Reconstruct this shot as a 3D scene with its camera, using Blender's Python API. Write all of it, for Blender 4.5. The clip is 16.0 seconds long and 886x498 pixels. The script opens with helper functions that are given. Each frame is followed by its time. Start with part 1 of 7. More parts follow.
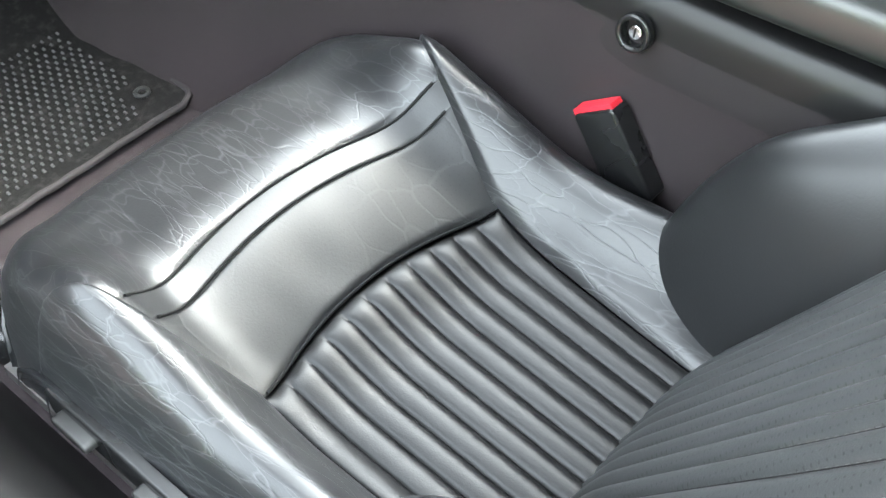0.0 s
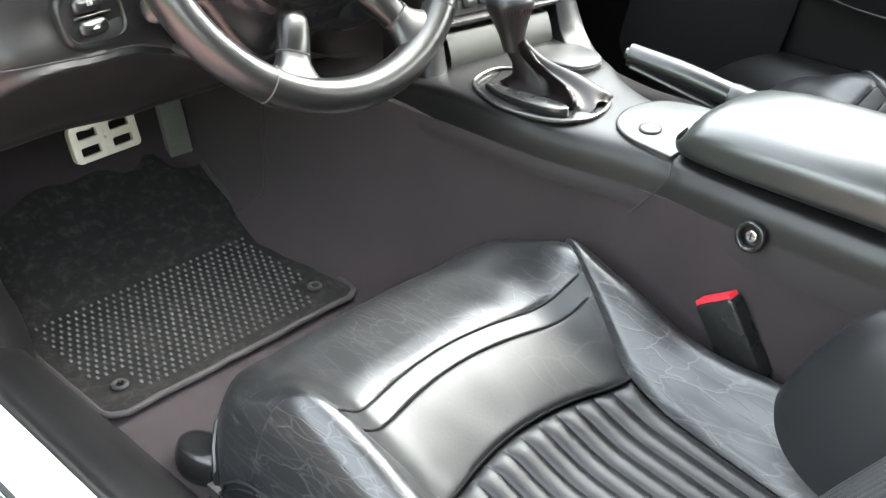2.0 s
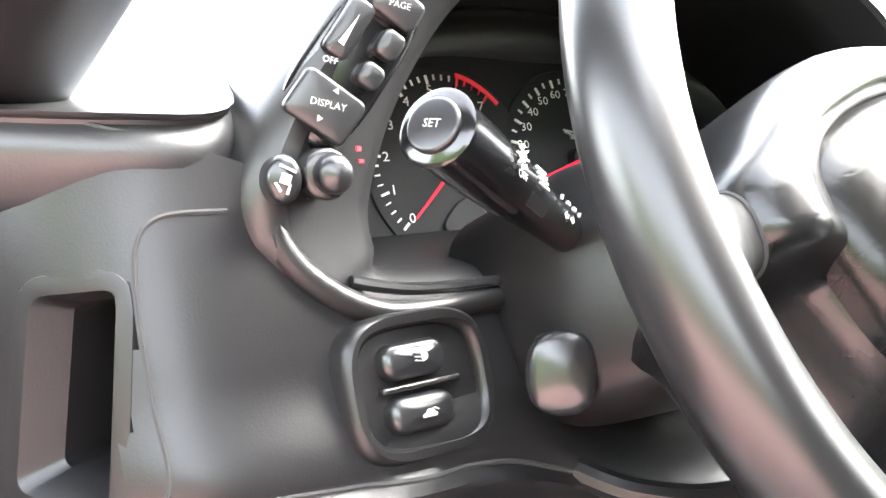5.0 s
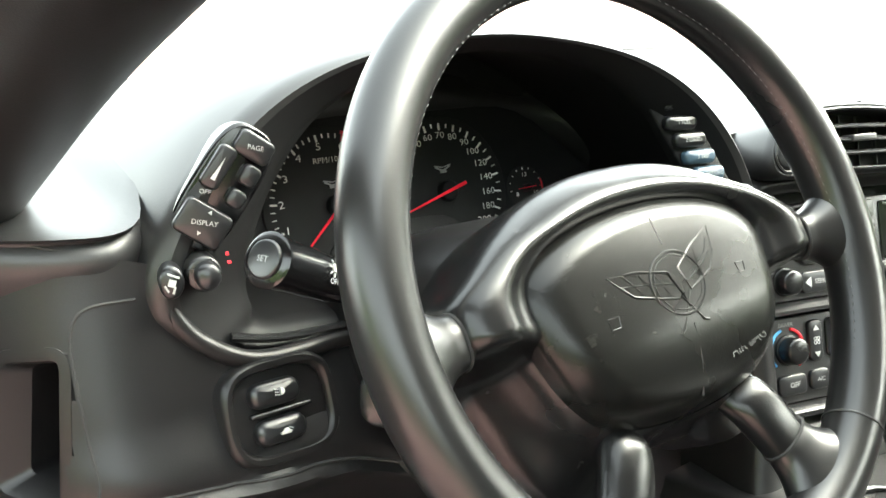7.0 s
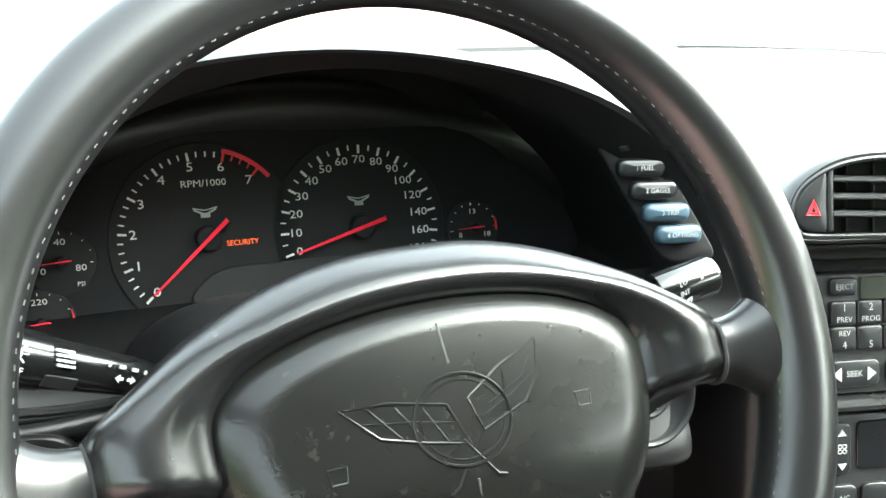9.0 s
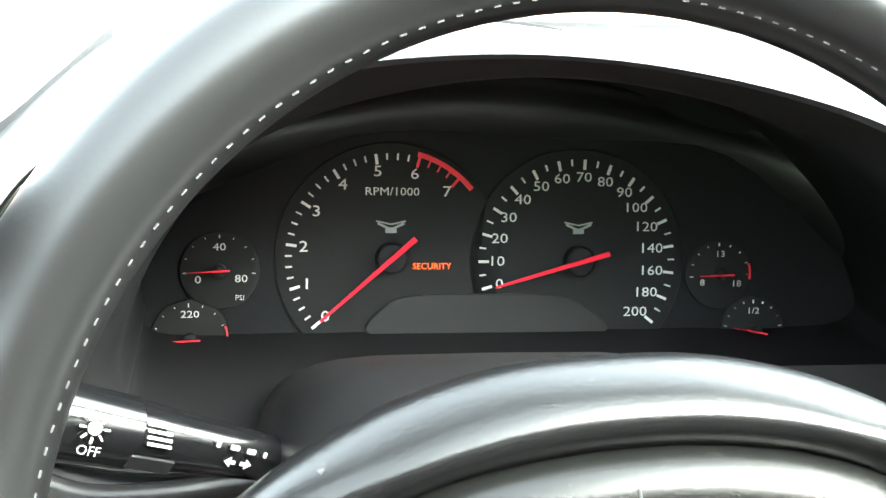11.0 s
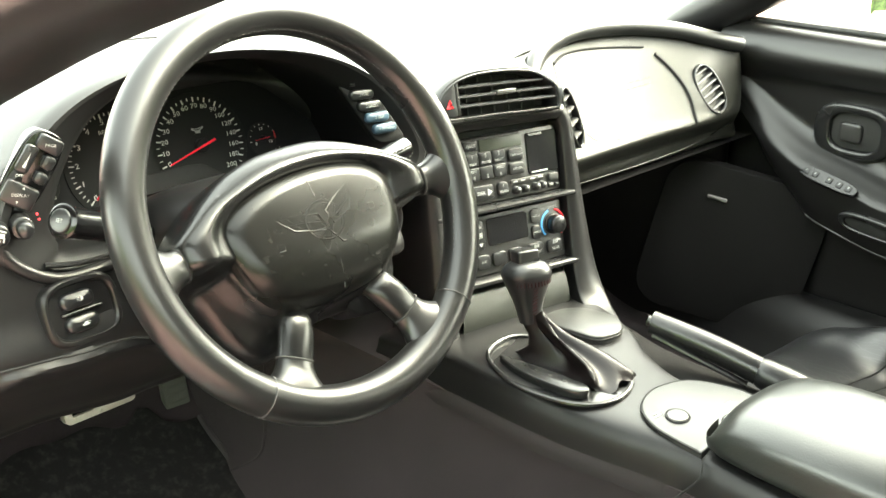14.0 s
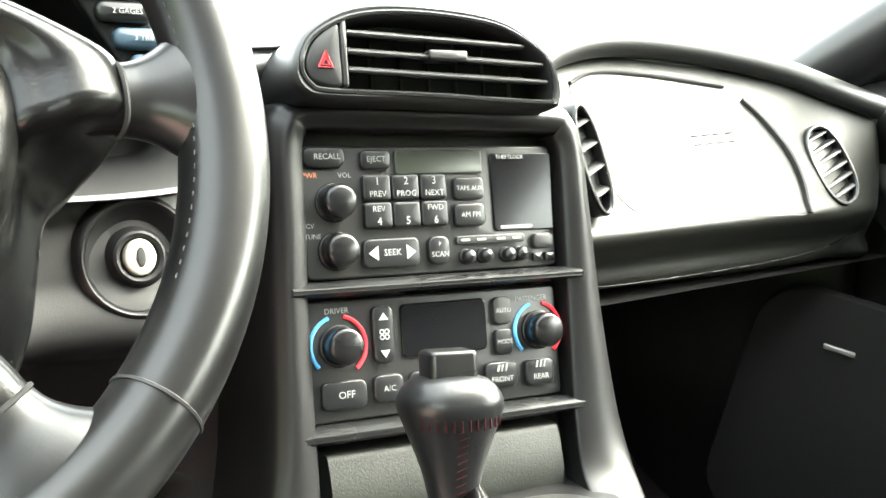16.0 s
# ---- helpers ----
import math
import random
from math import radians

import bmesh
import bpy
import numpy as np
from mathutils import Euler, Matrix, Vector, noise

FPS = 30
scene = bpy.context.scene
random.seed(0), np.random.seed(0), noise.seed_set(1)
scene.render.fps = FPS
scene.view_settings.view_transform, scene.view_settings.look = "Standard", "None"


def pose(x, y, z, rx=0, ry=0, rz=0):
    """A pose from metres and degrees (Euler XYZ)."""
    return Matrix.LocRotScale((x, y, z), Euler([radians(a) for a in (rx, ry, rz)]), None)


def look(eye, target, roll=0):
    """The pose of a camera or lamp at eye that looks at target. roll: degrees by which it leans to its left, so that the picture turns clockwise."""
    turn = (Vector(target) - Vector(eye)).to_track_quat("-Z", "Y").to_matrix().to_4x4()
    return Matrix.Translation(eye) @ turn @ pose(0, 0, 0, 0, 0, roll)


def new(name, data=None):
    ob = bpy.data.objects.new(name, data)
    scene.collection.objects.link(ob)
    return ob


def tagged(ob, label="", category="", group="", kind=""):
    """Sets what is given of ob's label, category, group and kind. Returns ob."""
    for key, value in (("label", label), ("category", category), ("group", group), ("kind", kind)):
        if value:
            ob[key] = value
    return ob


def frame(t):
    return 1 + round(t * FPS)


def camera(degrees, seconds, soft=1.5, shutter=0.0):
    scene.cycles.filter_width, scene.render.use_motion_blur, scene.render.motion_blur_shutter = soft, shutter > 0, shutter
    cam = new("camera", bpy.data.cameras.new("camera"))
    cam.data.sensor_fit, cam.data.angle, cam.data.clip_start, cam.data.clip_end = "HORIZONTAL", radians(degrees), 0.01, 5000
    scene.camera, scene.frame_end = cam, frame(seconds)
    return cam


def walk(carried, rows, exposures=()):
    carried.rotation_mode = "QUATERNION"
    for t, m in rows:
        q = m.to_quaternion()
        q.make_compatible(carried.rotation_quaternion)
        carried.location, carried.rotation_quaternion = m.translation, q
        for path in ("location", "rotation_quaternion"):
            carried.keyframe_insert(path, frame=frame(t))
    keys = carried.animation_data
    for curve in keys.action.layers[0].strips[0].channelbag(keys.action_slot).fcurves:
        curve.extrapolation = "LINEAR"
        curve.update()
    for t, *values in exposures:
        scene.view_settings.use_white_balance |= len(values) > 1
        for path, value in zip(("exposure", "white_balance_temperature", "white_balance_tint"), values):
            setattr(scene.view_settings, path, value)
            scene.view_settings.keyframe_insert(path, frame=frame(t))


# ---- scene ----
cam = camera(44.8, 16.0)
PATH = [
    (0, (-0.825, 0.116, 1.138), (0.184, 1.051, -0.314), -2.6),
    (0.5, (-0.93, 0.058, 1.213), (0.173, 1.025, -0.146), -2.6),
    (1, (-1.037, -0.009, 1.267), (0.115, 1.016, -0.006), -3.7),
    (1.5, (-1.094, -0.027, 1.279), (0.095, 1.059, 0.093), -4.8),
    (2, (-1.09, 0.041, 1.166), (0.132, 1.252, 0.147), -0.3),
    (2.2, (-1.086, 0.096, 1.116), (0.14, 1.352, 0.159), -0.5),
    (2.5, (-1.06, 0.181, 1.059), (0.132, 1.542, 0.206), -1.9),
    (3, (-1.022, 0.303, 0.974), (0.094, 1.825, 0.314), -1.6),
    (3.5, (-0.976, 0.437, 0.899), (0.087, 2.059, 0.409), -0.1),
    (4, (-0.921, 0.553, 0.873), (0.188, 2.172, 0.483), 0.8),
    (4.5, (-0.883, 0.627, 0.902), (0.287, 2.221, 0.603), 1.3),
    (5, (-0.851, 0.663, 0.946), (0.327, 2.252, 0.649), 0.5),
    (5.2, (-0.842, 0.679, 0.966), (0.371, 2.237, 0.649), 0.7),
    (7.4, (-0.89, 0.389, 1.161), (0.234, 1.922, 0.538), 0.7),
    (7.5, (-0.896, 0.372, 1.178), (0.231, 1.89, 0.524), 0.8),
    (8, (-0.783, 0.394, 1.136), (0.308, 1.926, 0.455), 2.0),
    (8.5, (-0.682, 0.453, 1.122), (0.269, 2.081, 0.456), 4.0),
    (9, (-0.595, 0.517, 1.099), (0.195, 2.26, 0.518), 1.7),
    (9.5, (-0.564, 0.593, 1.093), (0.074, 2.397, 0.51), 6.1),
    (9.7, (-0.562, 0.633, 1.107), (-0.03, 2.452, 0.468), 7.8),
    (11.8, (-0.524, 0.649, 1.094), (-0.184, 2.501, 0.405), 3.5),
    (12, (-0.562, 0.636, 1.079), (-0.089, 2.47, 0.435), 3.3),
    (12.5, (-0.66, 0.502, 1.116), (0.22, 2.187, 0.493), 1.0),
    (13, (-0.801, 0.345, 1.167), (0.324, 1.871, 0.532), 0.7),
    (13.5, (-0.922, 0.208, 1.203), (0.335, 1.609, 0.525), 0.4),
    (14, (-0.997, 0.139, 1.249), (0.311, 1.458, 0.507), 0.3),
    (14.1, (-1.006, 0.126, 1.255), (0.304, 1.439, 0.507), 0.4),
    (14.5, (-0.996, 0.132, 1.231), (0.328, 1.417, 0.458), 0.1),
    (15, (-0.84, 0.227, 1.137), (0.465, 1.582, 0.459), 0.9),
    (15.5, (-0.62, 0.372, 1.013), (0.687, 1.798, 0.506), 2.6),
    (16, (-0.455, 0.482, 0.935), (0.805, 1.99, 0.562), 2.6),
]
walk(cam, [(t, look(eye, target, roll)) for t, eye, target, roll in PATH], [(0, 5.15, 6500, 1), (2, 4.9, 6600, 2), (2.5, 5.3, 6500, 3), (3, 5.95, 6400, 6), (4, 6.08, 6400, 9), (4.5, 5.8, 6500, 8), (5.2, 5.5, 6600, 8), (7.3, 4.2, 6900, -4), (8.3, 4.42, 6600, -5), (9, 4.6, 6400, -5), (9.7, 4.85, 6400, -5), (11.8, 5.4, 6600, -5), (12.5, 5.05, 7200, -6), (13, 4.65, 7400, -6), (14, 4.72, 7700, -6), (15, 4.85, 7300, -4), (16, 4.9, 7000, -2)])

from mathutils.bvhtree import BVHTree

# ---- world and light ----
world = bpy.data.worlds.new("sky")
scene.world = world
world.use_nodes = True
wn = world.node_tree.nodes
sky = wn.new("ShaderNodeTexSky")
sky.sky_type, sky.sun_disc = "NISHITA", False
sky.sun_elevation, sky.sun_rotation = radians(45), radians(112)
sky.air_density, sky.dust_density, sky.ozone_density = 1.0, 3.0, 1.0
wn["Background"].inputs["Strength"].default_value = 0.15
hazy = wn.new("ShaderNodeHueSaturation")
hazy.inputs["Saturation"].default_value = 0.3
world.node_tree.links.new(sky.outputs[0], hazy.inputs["Color"])
world.node_tree.links.new(hazy.outputs[0], wn["Background"].inputs["Color"])
sun_data = bpy.data.lights.new("sun", "SUN")
sun_data.energy, sun_data.angle, sun_data.color = 0.2, radians(60), (1.0, 0.97, 0.93)
sun = new("sun", sun_data)
sun.matrix_world = look((3, -1.2, 3.2), (0, 0, 0))


# ---- materials ----
def material(name, base, rough=0.5, metal=0.0, bump=0.0, scale=200.0, vary=0.15, vscale=6.0, spec=0.5, coat=0.0, sheen=0.0, dirt=None, dirt_scale=9.0, dirt_at=(0.55, 0.7)):
    m = bpy.data.materials.new(name)
    m.use_nodes = True
    nt = m.node_tree
    b = nt.nodes["Principled BSDF"]
    b.inputs["Roughness"].default_value, b.inputs["Metallic"].default_value = rough, metal
    b.inputs["Specular IOR Level"].default_value = spec
    b.inputs["Coat Weight"].default_value = coat
    b.inputs["Sheen Weight"].default_value = sheen
    tc = nt.nodes.new("ShaderNodeTexCoord")
    big = nt.nodes.new("ShaderNodeTexNoise")
    big.inputs["Scale"].default_value, big.inputs["Detail"].default_value = vscale, 5
    nt.links.new(tc.outputs["Object"], big.inputs["Vector"])
    mix = nt.nodes.new("ShaderNodeMix")
    mix.data_type = "RGBA"
    mix.inputs[6].default_value = (*[c * (1 - vary) for c in base], 1)
    mix.inputs[7].default_value = (*[min(1, c * (1 + vary)) for c in base], 1)
    nt.links.new(big.outputs["Fac"], mix.inputs[0])
    out = mix.outputs[2]
    if dirt:
        spot = nt.nodes.new("ShaderNodeTexNoise")
        spot.inputs["Scale"].default_value, spot.inputs["Detail"].default_value, spot.inputs["Roughness"].default_value = dirt_scale, 8, 0.7
        nt.links.new(tc.outputs["Object"], spot.inputs["Vector"])
        ramp = nt.nodes.new("ShaderNodeMapRange")
        ramp.inputs["From Min"].default_value, ramp.inputs["From Max"].default_value = dirt_at
        nt.links.new(spot.outputs["Fac"], ramp.inputs["Value"])
        over = nt.nodes.new("ShaderNodeMix")
        over.data_type = "RGBA"
        over.inputs[7].default_value = (*dirt, 1)
        nt.links.new(ramp.outputs["Result"], over.inputs[0])
        nt.links.new(out, over.inputs[6])
        out = over.outputs[2]
    nt.links.new(out, b.inputs["Base Color"])
    rr = nt.nodes.new("ShaderNodeMapRange")
    rr.inputs["To Min"].default_value, rr.inputs["To Max"].default_value = max(0.02, rough * 0.8), min(1, rough * 1.2)
    nt.links.new(big.outputs["Fac"], rr.inputs["Value"])
    nt.links.new(rr.outputs["Result"], b.inputs["Roughness"])
    if bump:
        fine = nt.nodes.new("ShaderNodeTexNoise")
        fine.inputs["Scale"].default_value, fine.inputs["Detail"].default_value = scale, 3
        nt.links.new(tc.outputs["Object"], fine.inputs["Vector"])
        bp = nt.nodes.new("ShaderNodeBump")
        bp.inputs["Strength"].default_value, bp.inputs["Distance"].default_value = bump, 0.001
        nt.links.new(fine.outputs["Fac"], bp.inputs["Height"])
        nt.links.new(bp.outputs["Normal"], b.inputs["Normal"])
    return m


def crease(m, scale, strength, distance=0.0015, warp=0.35, seed=0.0, edge=(0.0, 0.06), stretch=(1, 1, 1), turn=0.0, tint=None, spread=(0.37, 0.60)):
    """Wrinkles of worn leather: cell borders, bent by noise, that dent the surface."""
    nt = m.node_tree
    b = nt.nodes["Principled BSDF"]
    tc = nt.nodes.new("ShaderNodeTexCoord")
    mp = nt.nodes.new("ShaderNodeMapping")
    mp.inputs["Location"].default_value = (seed, seed, seed)
    mp.inputs["Scale"].default_value = stretch
    mp.inputs["Rotation"].default_value = (0, 0, turn)
    bend = nt.nodes.new("ShaderNodeTexNoise")
    bend.inputs["Scale"].default_value = scale * 0.7
    add = nt.nodes.new("ShaderNodeVectorMath")
    add.operation = "MULTIPLY_ADD"
    add.inputs[1].default_value = (warp / scale * 4,) * 3
    vor = nt.nodes.new("ShaderNodeTexVoronoi")
    vor.feature = "DISTANCE_TO_EDGE"
    vor.inputs["Scale"].default_value = scale
    nt.links.new(tc.outputs["Object"], mp.inputs["Vector"])
    nt.links.new(mp.outputs["Vector"], bend.inputs["Vector"])
    nt.links.new(bend.outputs["Color"], add.inputs[0])
    nt.links.new(mp.outputs["Vector"], add.inputs[2])
    nt.links.new(add.outputs[0], vor.inputs["Vector"])
    rng = nt.nodes.new("ShaderNodeMapRange")
    rng.inputs["From Min"].default_value, rng.inputs["From Max"].default_value = edge
    nt.links.new(vor.outputs["Distance"], rng.inputs["Value"])
    mask = nt.nodes.new("ShaderNodeTexNoise")
    mask.inputs["Scale"].default_value = 7.0
    nt.links.new(mp.outputs["Vector"], mask.inputs["Vector"])
    mr = nt.nodes.new("ShaderNodeMapRange")
    mr.inputs["From Min"].default_value, mr.inputs["From Max"].default_value = spread
    mr.inputs["To Max"].default_value = strength
    nt.links.new(mask.outputs["Fac"], mr.inputs["Value"])
    if tint:
        line = nt.nodes.new("ShaderNodeMath")
        line.operation, line.inputs[0].default_value = "SUBTRACT", 1.0
        nt.links.new(rng.outputs["Result"], line.inputs[1])
        faded = nt.nodes.new("ShaderNodeMath")
        faded.operation = "MULTIPLY"
        nt.links.new(line.outputs[0], faded.inputs[0])
        nt.links.new(mr.outputs["Result"], faded.inputs[1])
        mix = nt.nodes.new("ShaderNodeMix")
        mix.data_type = "RGBA"
        mix.inputs[7].default_value = (*tint, 1)
        nt.links.new(faded.outputs[0], mix.inputs[0])
        nt.links.new(b.inputs["Base Color"].links[0].from_socket, mix.inputs[6])
        nt.links.new(mix.outputs[2], b.inputs["Base Color"])
    bp = nt.nodes.new("ShaderNodeBump")
    bp.inputs["Distance"].default_value = distance
    nt.links.new(mr.outputs["Result"], bp.inputs["Strength"])
    nt.links.new(rng.outputs["Result"], bp.inputs["Height"])
    old = b.inputs["Normal"].links
    if old:
        nt.links.new(old[0].from_socket, bp.inputs["Normal"])
    nt.links.new(bp.outputs["Normal"], b.inputs["Normal"])
    return m


def perforate(m, pitch, radius, slope=(0.0, 1.0, 0.0)):
    """Rows of small punched holes on a grid of the given pitch."""
    nt = m.node_tree
    b = nt.nodes["Principled BSDF"]
    tc = nt.nodes.new("ShaderNodeTexCoord")
    dot = nt.nodes.new("ShaderNodeVectorMath")
    dot.operation = "DOT_PRODUCT"
    dot.inputs[1].default_value = slope
    sep = nt.nodes.new("ShaderNodeSeparateXYZ")
    nt.links.new(tc.outputs["Object"], dot.inputs[0])
    nt.links.new(tc.outputs["Object"], sep.inputs[0])
    squares = []
    for out in (sep.outputs[0], dot.outputs["Value"]):
        k = nt.nodes.new("ShaderNodeMath")
        k.operation, k.inputs[1].default_value = "DIVIDE", pitch
        f = nt.nodes.new("ShaderNodeMath")
        f.operation = "FRACT"
        c = nt.nodes.new("ShaderNodeMath")
        c.operation, c.inputs[1].default_value = "SUBTRACT", 0.5
        q = nt.nodes.new("ShaderNodeMath")
        q.operation, q.inputs[1].default_value = "POWER", 2.0
        nt.links.new(out, k.inputs[0])
        nt.links.new(k.outputs[0], f.inputs[0])
        nt.links.new(f.outputs[0], c.inputs[0])
        nt.links.new(c.outputs[0], q.inputs[0])
        squares.append(q)
    add = nt.nodes.new("ShaderNodeMath")
    nt.links.new(squares[0].outputs[0], add.inputs[0])
    nt.links.new(squares[1].outputs[0], add.inputs[1])
    hole = nt.nodes.new("ShaderNodeMath")
    hole.operation, hole.inputs[1].default_value = "LESS_THAN", (radius / pitch) ** 2
    nt.links.new(add.outputs[0], hole.inputs[0])
    mix = nt.nodes.new("ShaderNodeMix")
    mix.data_type = "RGBA"
    mix.inputs[7].default_value = (0.002, 0.002, 0.002, 1)
    nt.links.new(hole.outputs[0], mix.inputs[0])
    nt.links.new(b.inputs["Base Color"].links[0].from_socket, mix.inputs[6])
    nt.links.new(mix.outputs[2], b.inputs["Base Color"])
    return m


LEATHER = crease(material("black_leather", (0.0130, 0.0134, 0.0144), 0.34, bump=0.12, scale=420, vary=0.25), 60, 0.025)
LEATHER_WORN = crease(crease(material("worn_black_leather", (0.0150, 0.0153, 0.0166), 0.31, spec=0.62, bump=0.10, scale=420, vary=0.3), 44, 0.6, 0.00022, 0.45, 0.0, (0.0, 0.034), (1.0, 0.26, 1.0), 0.75, (0.064, 0.065, 0.068), (0.30, 0.52)), 62, 0.5, 0.00022, 0.45, 3.0, (0.0, 0.034), (1.0, 0.22, 1.0), -0.3, (0.056, 0.057, 0.060), (0.30, 0.52))
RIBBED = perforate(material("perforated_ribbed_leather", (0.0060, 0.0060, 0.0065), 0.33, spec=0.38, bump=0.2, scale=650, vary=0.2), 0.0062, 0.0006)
PERFORATED = perforate(crease(material("perforated_leather", (0.0080, 0.0083, 0.0088), 0.40, bump=0.12, scale=500, vary=0.2), 30, 0.4, 0.0005, 0.2, 5.0, (0.0, 0.05), (1.0, 0.5, 1.0), 0.4, (0.04, 0.04, 0.04)), 0.0062, 0.0006)
# same leather as RIBBED, made paler to carry the light on the backrest
RIBBED_BACK = perforate(material("lit_back_perforated_leather", (0.0300, 0.0310, 0.0320), 0.38, spec=0.7, bump=0.2, scale=650, vary=0.2), 0.0062, 0.0008, (0.0, -0.447, 0.894))
STITCH = material("grey_stitching", (0.11, 0.11, 0.11), 0.8)
RIMSTITCH = material("dark_grey_thread", (0.055, 0.055, 0.055), 0.8, spec=0.2)
PLASTIC = material("grained_black_plastic", (0.0074, 0.0071, 0.0075), 0.38, bump=0.08, scale=900, vary=0.12, spec=0.32)
CONSOLESIDE = material("matt_console_side", (0.021, 0.0172, 0.0185), 0.75, bump=0.3, scale=900, vary=0.2, spec=0.25)
SMOOTH = material("smooth_black_plastic", (0.0110, 0.0110, 0.0114), 0.27, vary=0.1)
PAD = material("soft_dash_pad", (0.0112, 0.0112, 0.0114), 0.42, bump=0.1, scale=700, vary=0.12)
GREYPLASTIC = material("grey_console_plastic", (0.0280, 0.0280, 0.0273), 0.33, bump=0.2, scale=900)
CARPET = material("dark_carpet", (0.0275, 0.0212, 0.0234), 0.95, bump=1.0, scale=1300, vary=0.3, vscale=14, spec=0.1, sheen=0.08)
MATCARPET = material("worn_floor_mat_carpet", (0.010, 0.0095, 0.0095), 0.9, bump=1.0, scale=900, vary=0.35, vscale=18, spec=0.15, dirt=(0.055, 0.052, 0.050), dirt_scale=70, dirt_at=(0.5, 0.95))
NUB = material("grey_rubber_nub", (0.06, 0.06, 0.06), 0.6)
RUBBER = material("black_rubber", (0.02, 0.02, 0.02), 0.6, bump=0.3, scale=500)
ALU = material("brushed_aluminium", (0.62, 0.57, 0.50), 0.38, metal=0.35, bump=0.1, scale=300)
CHROME = material("polished_metal", (0.8, 0.8, 0.8), 0.15, metal=1.0)
HINGE = material("grimy_hinge_metal", (0.075, 0.066, 0.060), 0.6, metal=0.3, bump=0.2, scale=200, vary=0.4, vscale=40)
STEEL = material("dull_steel", (0.35, 0.34, 0.33), 0.4, metal=0.9)
RED = material("red_plastic", (0.75, 0.03, 0.05), 0.35)
WHITEPAINT = material("white_car_paint", (0.8, 0.8, 0.8), 0.25, coat=0.5, vary=0.04)
GAUGE = material("matt_gauge_face", (0.0140, 0.0140, 0.0150), 0.6, spec=0.12)
PRINT = material("white_print", (0.32, 0.33, 0.32), 0.6, vary=0.03)
DIALPRINT = material("white_dial_print", (0.70, 0.70, 0.66), 0.6, vary=0.03)
REDPRINT = material("red_print", (0.8, 0.03, 0.05), 0.5)
GLOSS = material("glossy_black_display", (0.005, 0.005, 0.006), 0.12, vary=0.1, spec=0.35)
BLUEBTN = material("blue_grey_button", (0.03, 0.055, 0.08), 0.4)
LCD = material("olive_display", (0.035, 0.04, 0.03), 0.3)
# flat black for joints, also holding the shade in openings and footwell
DARK = material("joint_and_shade_black", (0.014, 0.014, 0.014), 0.9)
ASPHALT = material("pinkish_concrete", (0.43, 0.255, 0.235), 0.9, bump=0.8, scale=60, vary=0.25, vscale=3)

MATBIND = material("grey_mat_binding", (0.0300, 0.0252, 0.0270), 0.9, bump=0.8, scale=900)
GREYRUBBER = material("grey_rubber", (0.07, 0.07, 0.062), 0.6, bump=0.4, scale=400, vary=0.25)
WHITEPLASTIC = material("white_plastic", (0.8, 0.8, 0.8), 0.4)
LIDLEATHER = crease(material("armrest_leather", (0.0165, 0.0180, 0.0162), 0.30, spec=0.62, bump=0.12, scale=520, vary=0.15), 55, 0.03)
GAITER = material("gaiter_leather", (0.0062, 0.0044, 0.0048), 0.34, bump=0.15, scale=420, vary=0.25, spec=0.25)
REDSTITCH = material("dark_red_thread", (0.030, 0.006, 0.008), 0.8, spec=0.1)
COWLINNER = material("matt_black_cowl_lining", (0.0054, 0.0054, 0.0059), 0.55, bump=0.08, scale=900, vary=0.1, spec=0.25)
GLOSSBLACK = material("polished_black_plastic", (0.0042, 0.0042, 0.0046), 0.16, vary=0.1)
GRIP = material("hand_brake_grip", (0.0120, 0.0120, 0.0120), 0.24, bump=0.3, scale=400)
SLAT = material("shiny_grey_slat", (0.030, 0.030, 0.031), 0.22, vary=0.1)
DIALFACE = material("dial_face", (0.0180, 0.0183, 0.0182), 0.6, spec=0.12)
NEEDLE = material("red_needle", (0.85, 0.02, 0.05), 0.7, spec=0.15)
BUTTON = material("black_button", (0.0090, 0.0093, 0.0102), 0.30)
KNOBBLACK = material("satin_black_knob", (0.0048, 0.0048, 0.0052), 0.26, vary=0.1)
CREAM = material("pale_lock_metal", (0.36, 0.35, 0.30), 0.4, metal=0.3)
SEAM = material("pale_leather_seam", (0.035, 0.035, 0.035), 0.6)
RIMLEATHER = material("rim_leather", (0.0070, 0.0070, 0.0073), 0.30, bump=0.04, scale=600, vary=0.2)
PADBODY = material("scuffed_pad_shell", (0.0055, 0.0055, 0.0058), 0.27, bump=0.12, scale=700, vary=0.2, spec=0.36, dirt=(0.07, 0.068, 0.066), dirt_scale=90, dirt_at=(0.64, 0.8))
COVER = crease(material("worn_airbag_cover", (0.0050, 0.0050, 0.0047), 0.27, bump=0.08, scale=600, vary=0.3, spec=0.27, dirt=(0.030, 0.029, 0.026), dirt_scale=120, dirt_at=(0.58, 0.9)), 150, 0.1, 0.0004)
RADIO = material("radio_plastic", (0.0248, 0.0248, 0.0242), 0.35, bump=0.1, scale=900)
CLIMATE = material("climate_plastic", (0.0165, 0.0165, 0.0165), 0.4, bump=0.1, scale=900)
BINPLASTIC = material("bin_plastic", (0.0220, 0.0235, 0.0200), 0.42, bump=0.3, scale=800)
ORANGEPRINT = material("orange_print", (0.6, 0.2, 0.08), 0.6)
BLUEPRINT = material("blue_print", (0.1, 0.4, 0.75), 0.5)
AIRBAGPANEL = material("airbag_panel_plastic", (0.0125, 0.0129, 0.0105), 0.46, spec=0.38, bump=0.3, scale=800, vary=0.1)
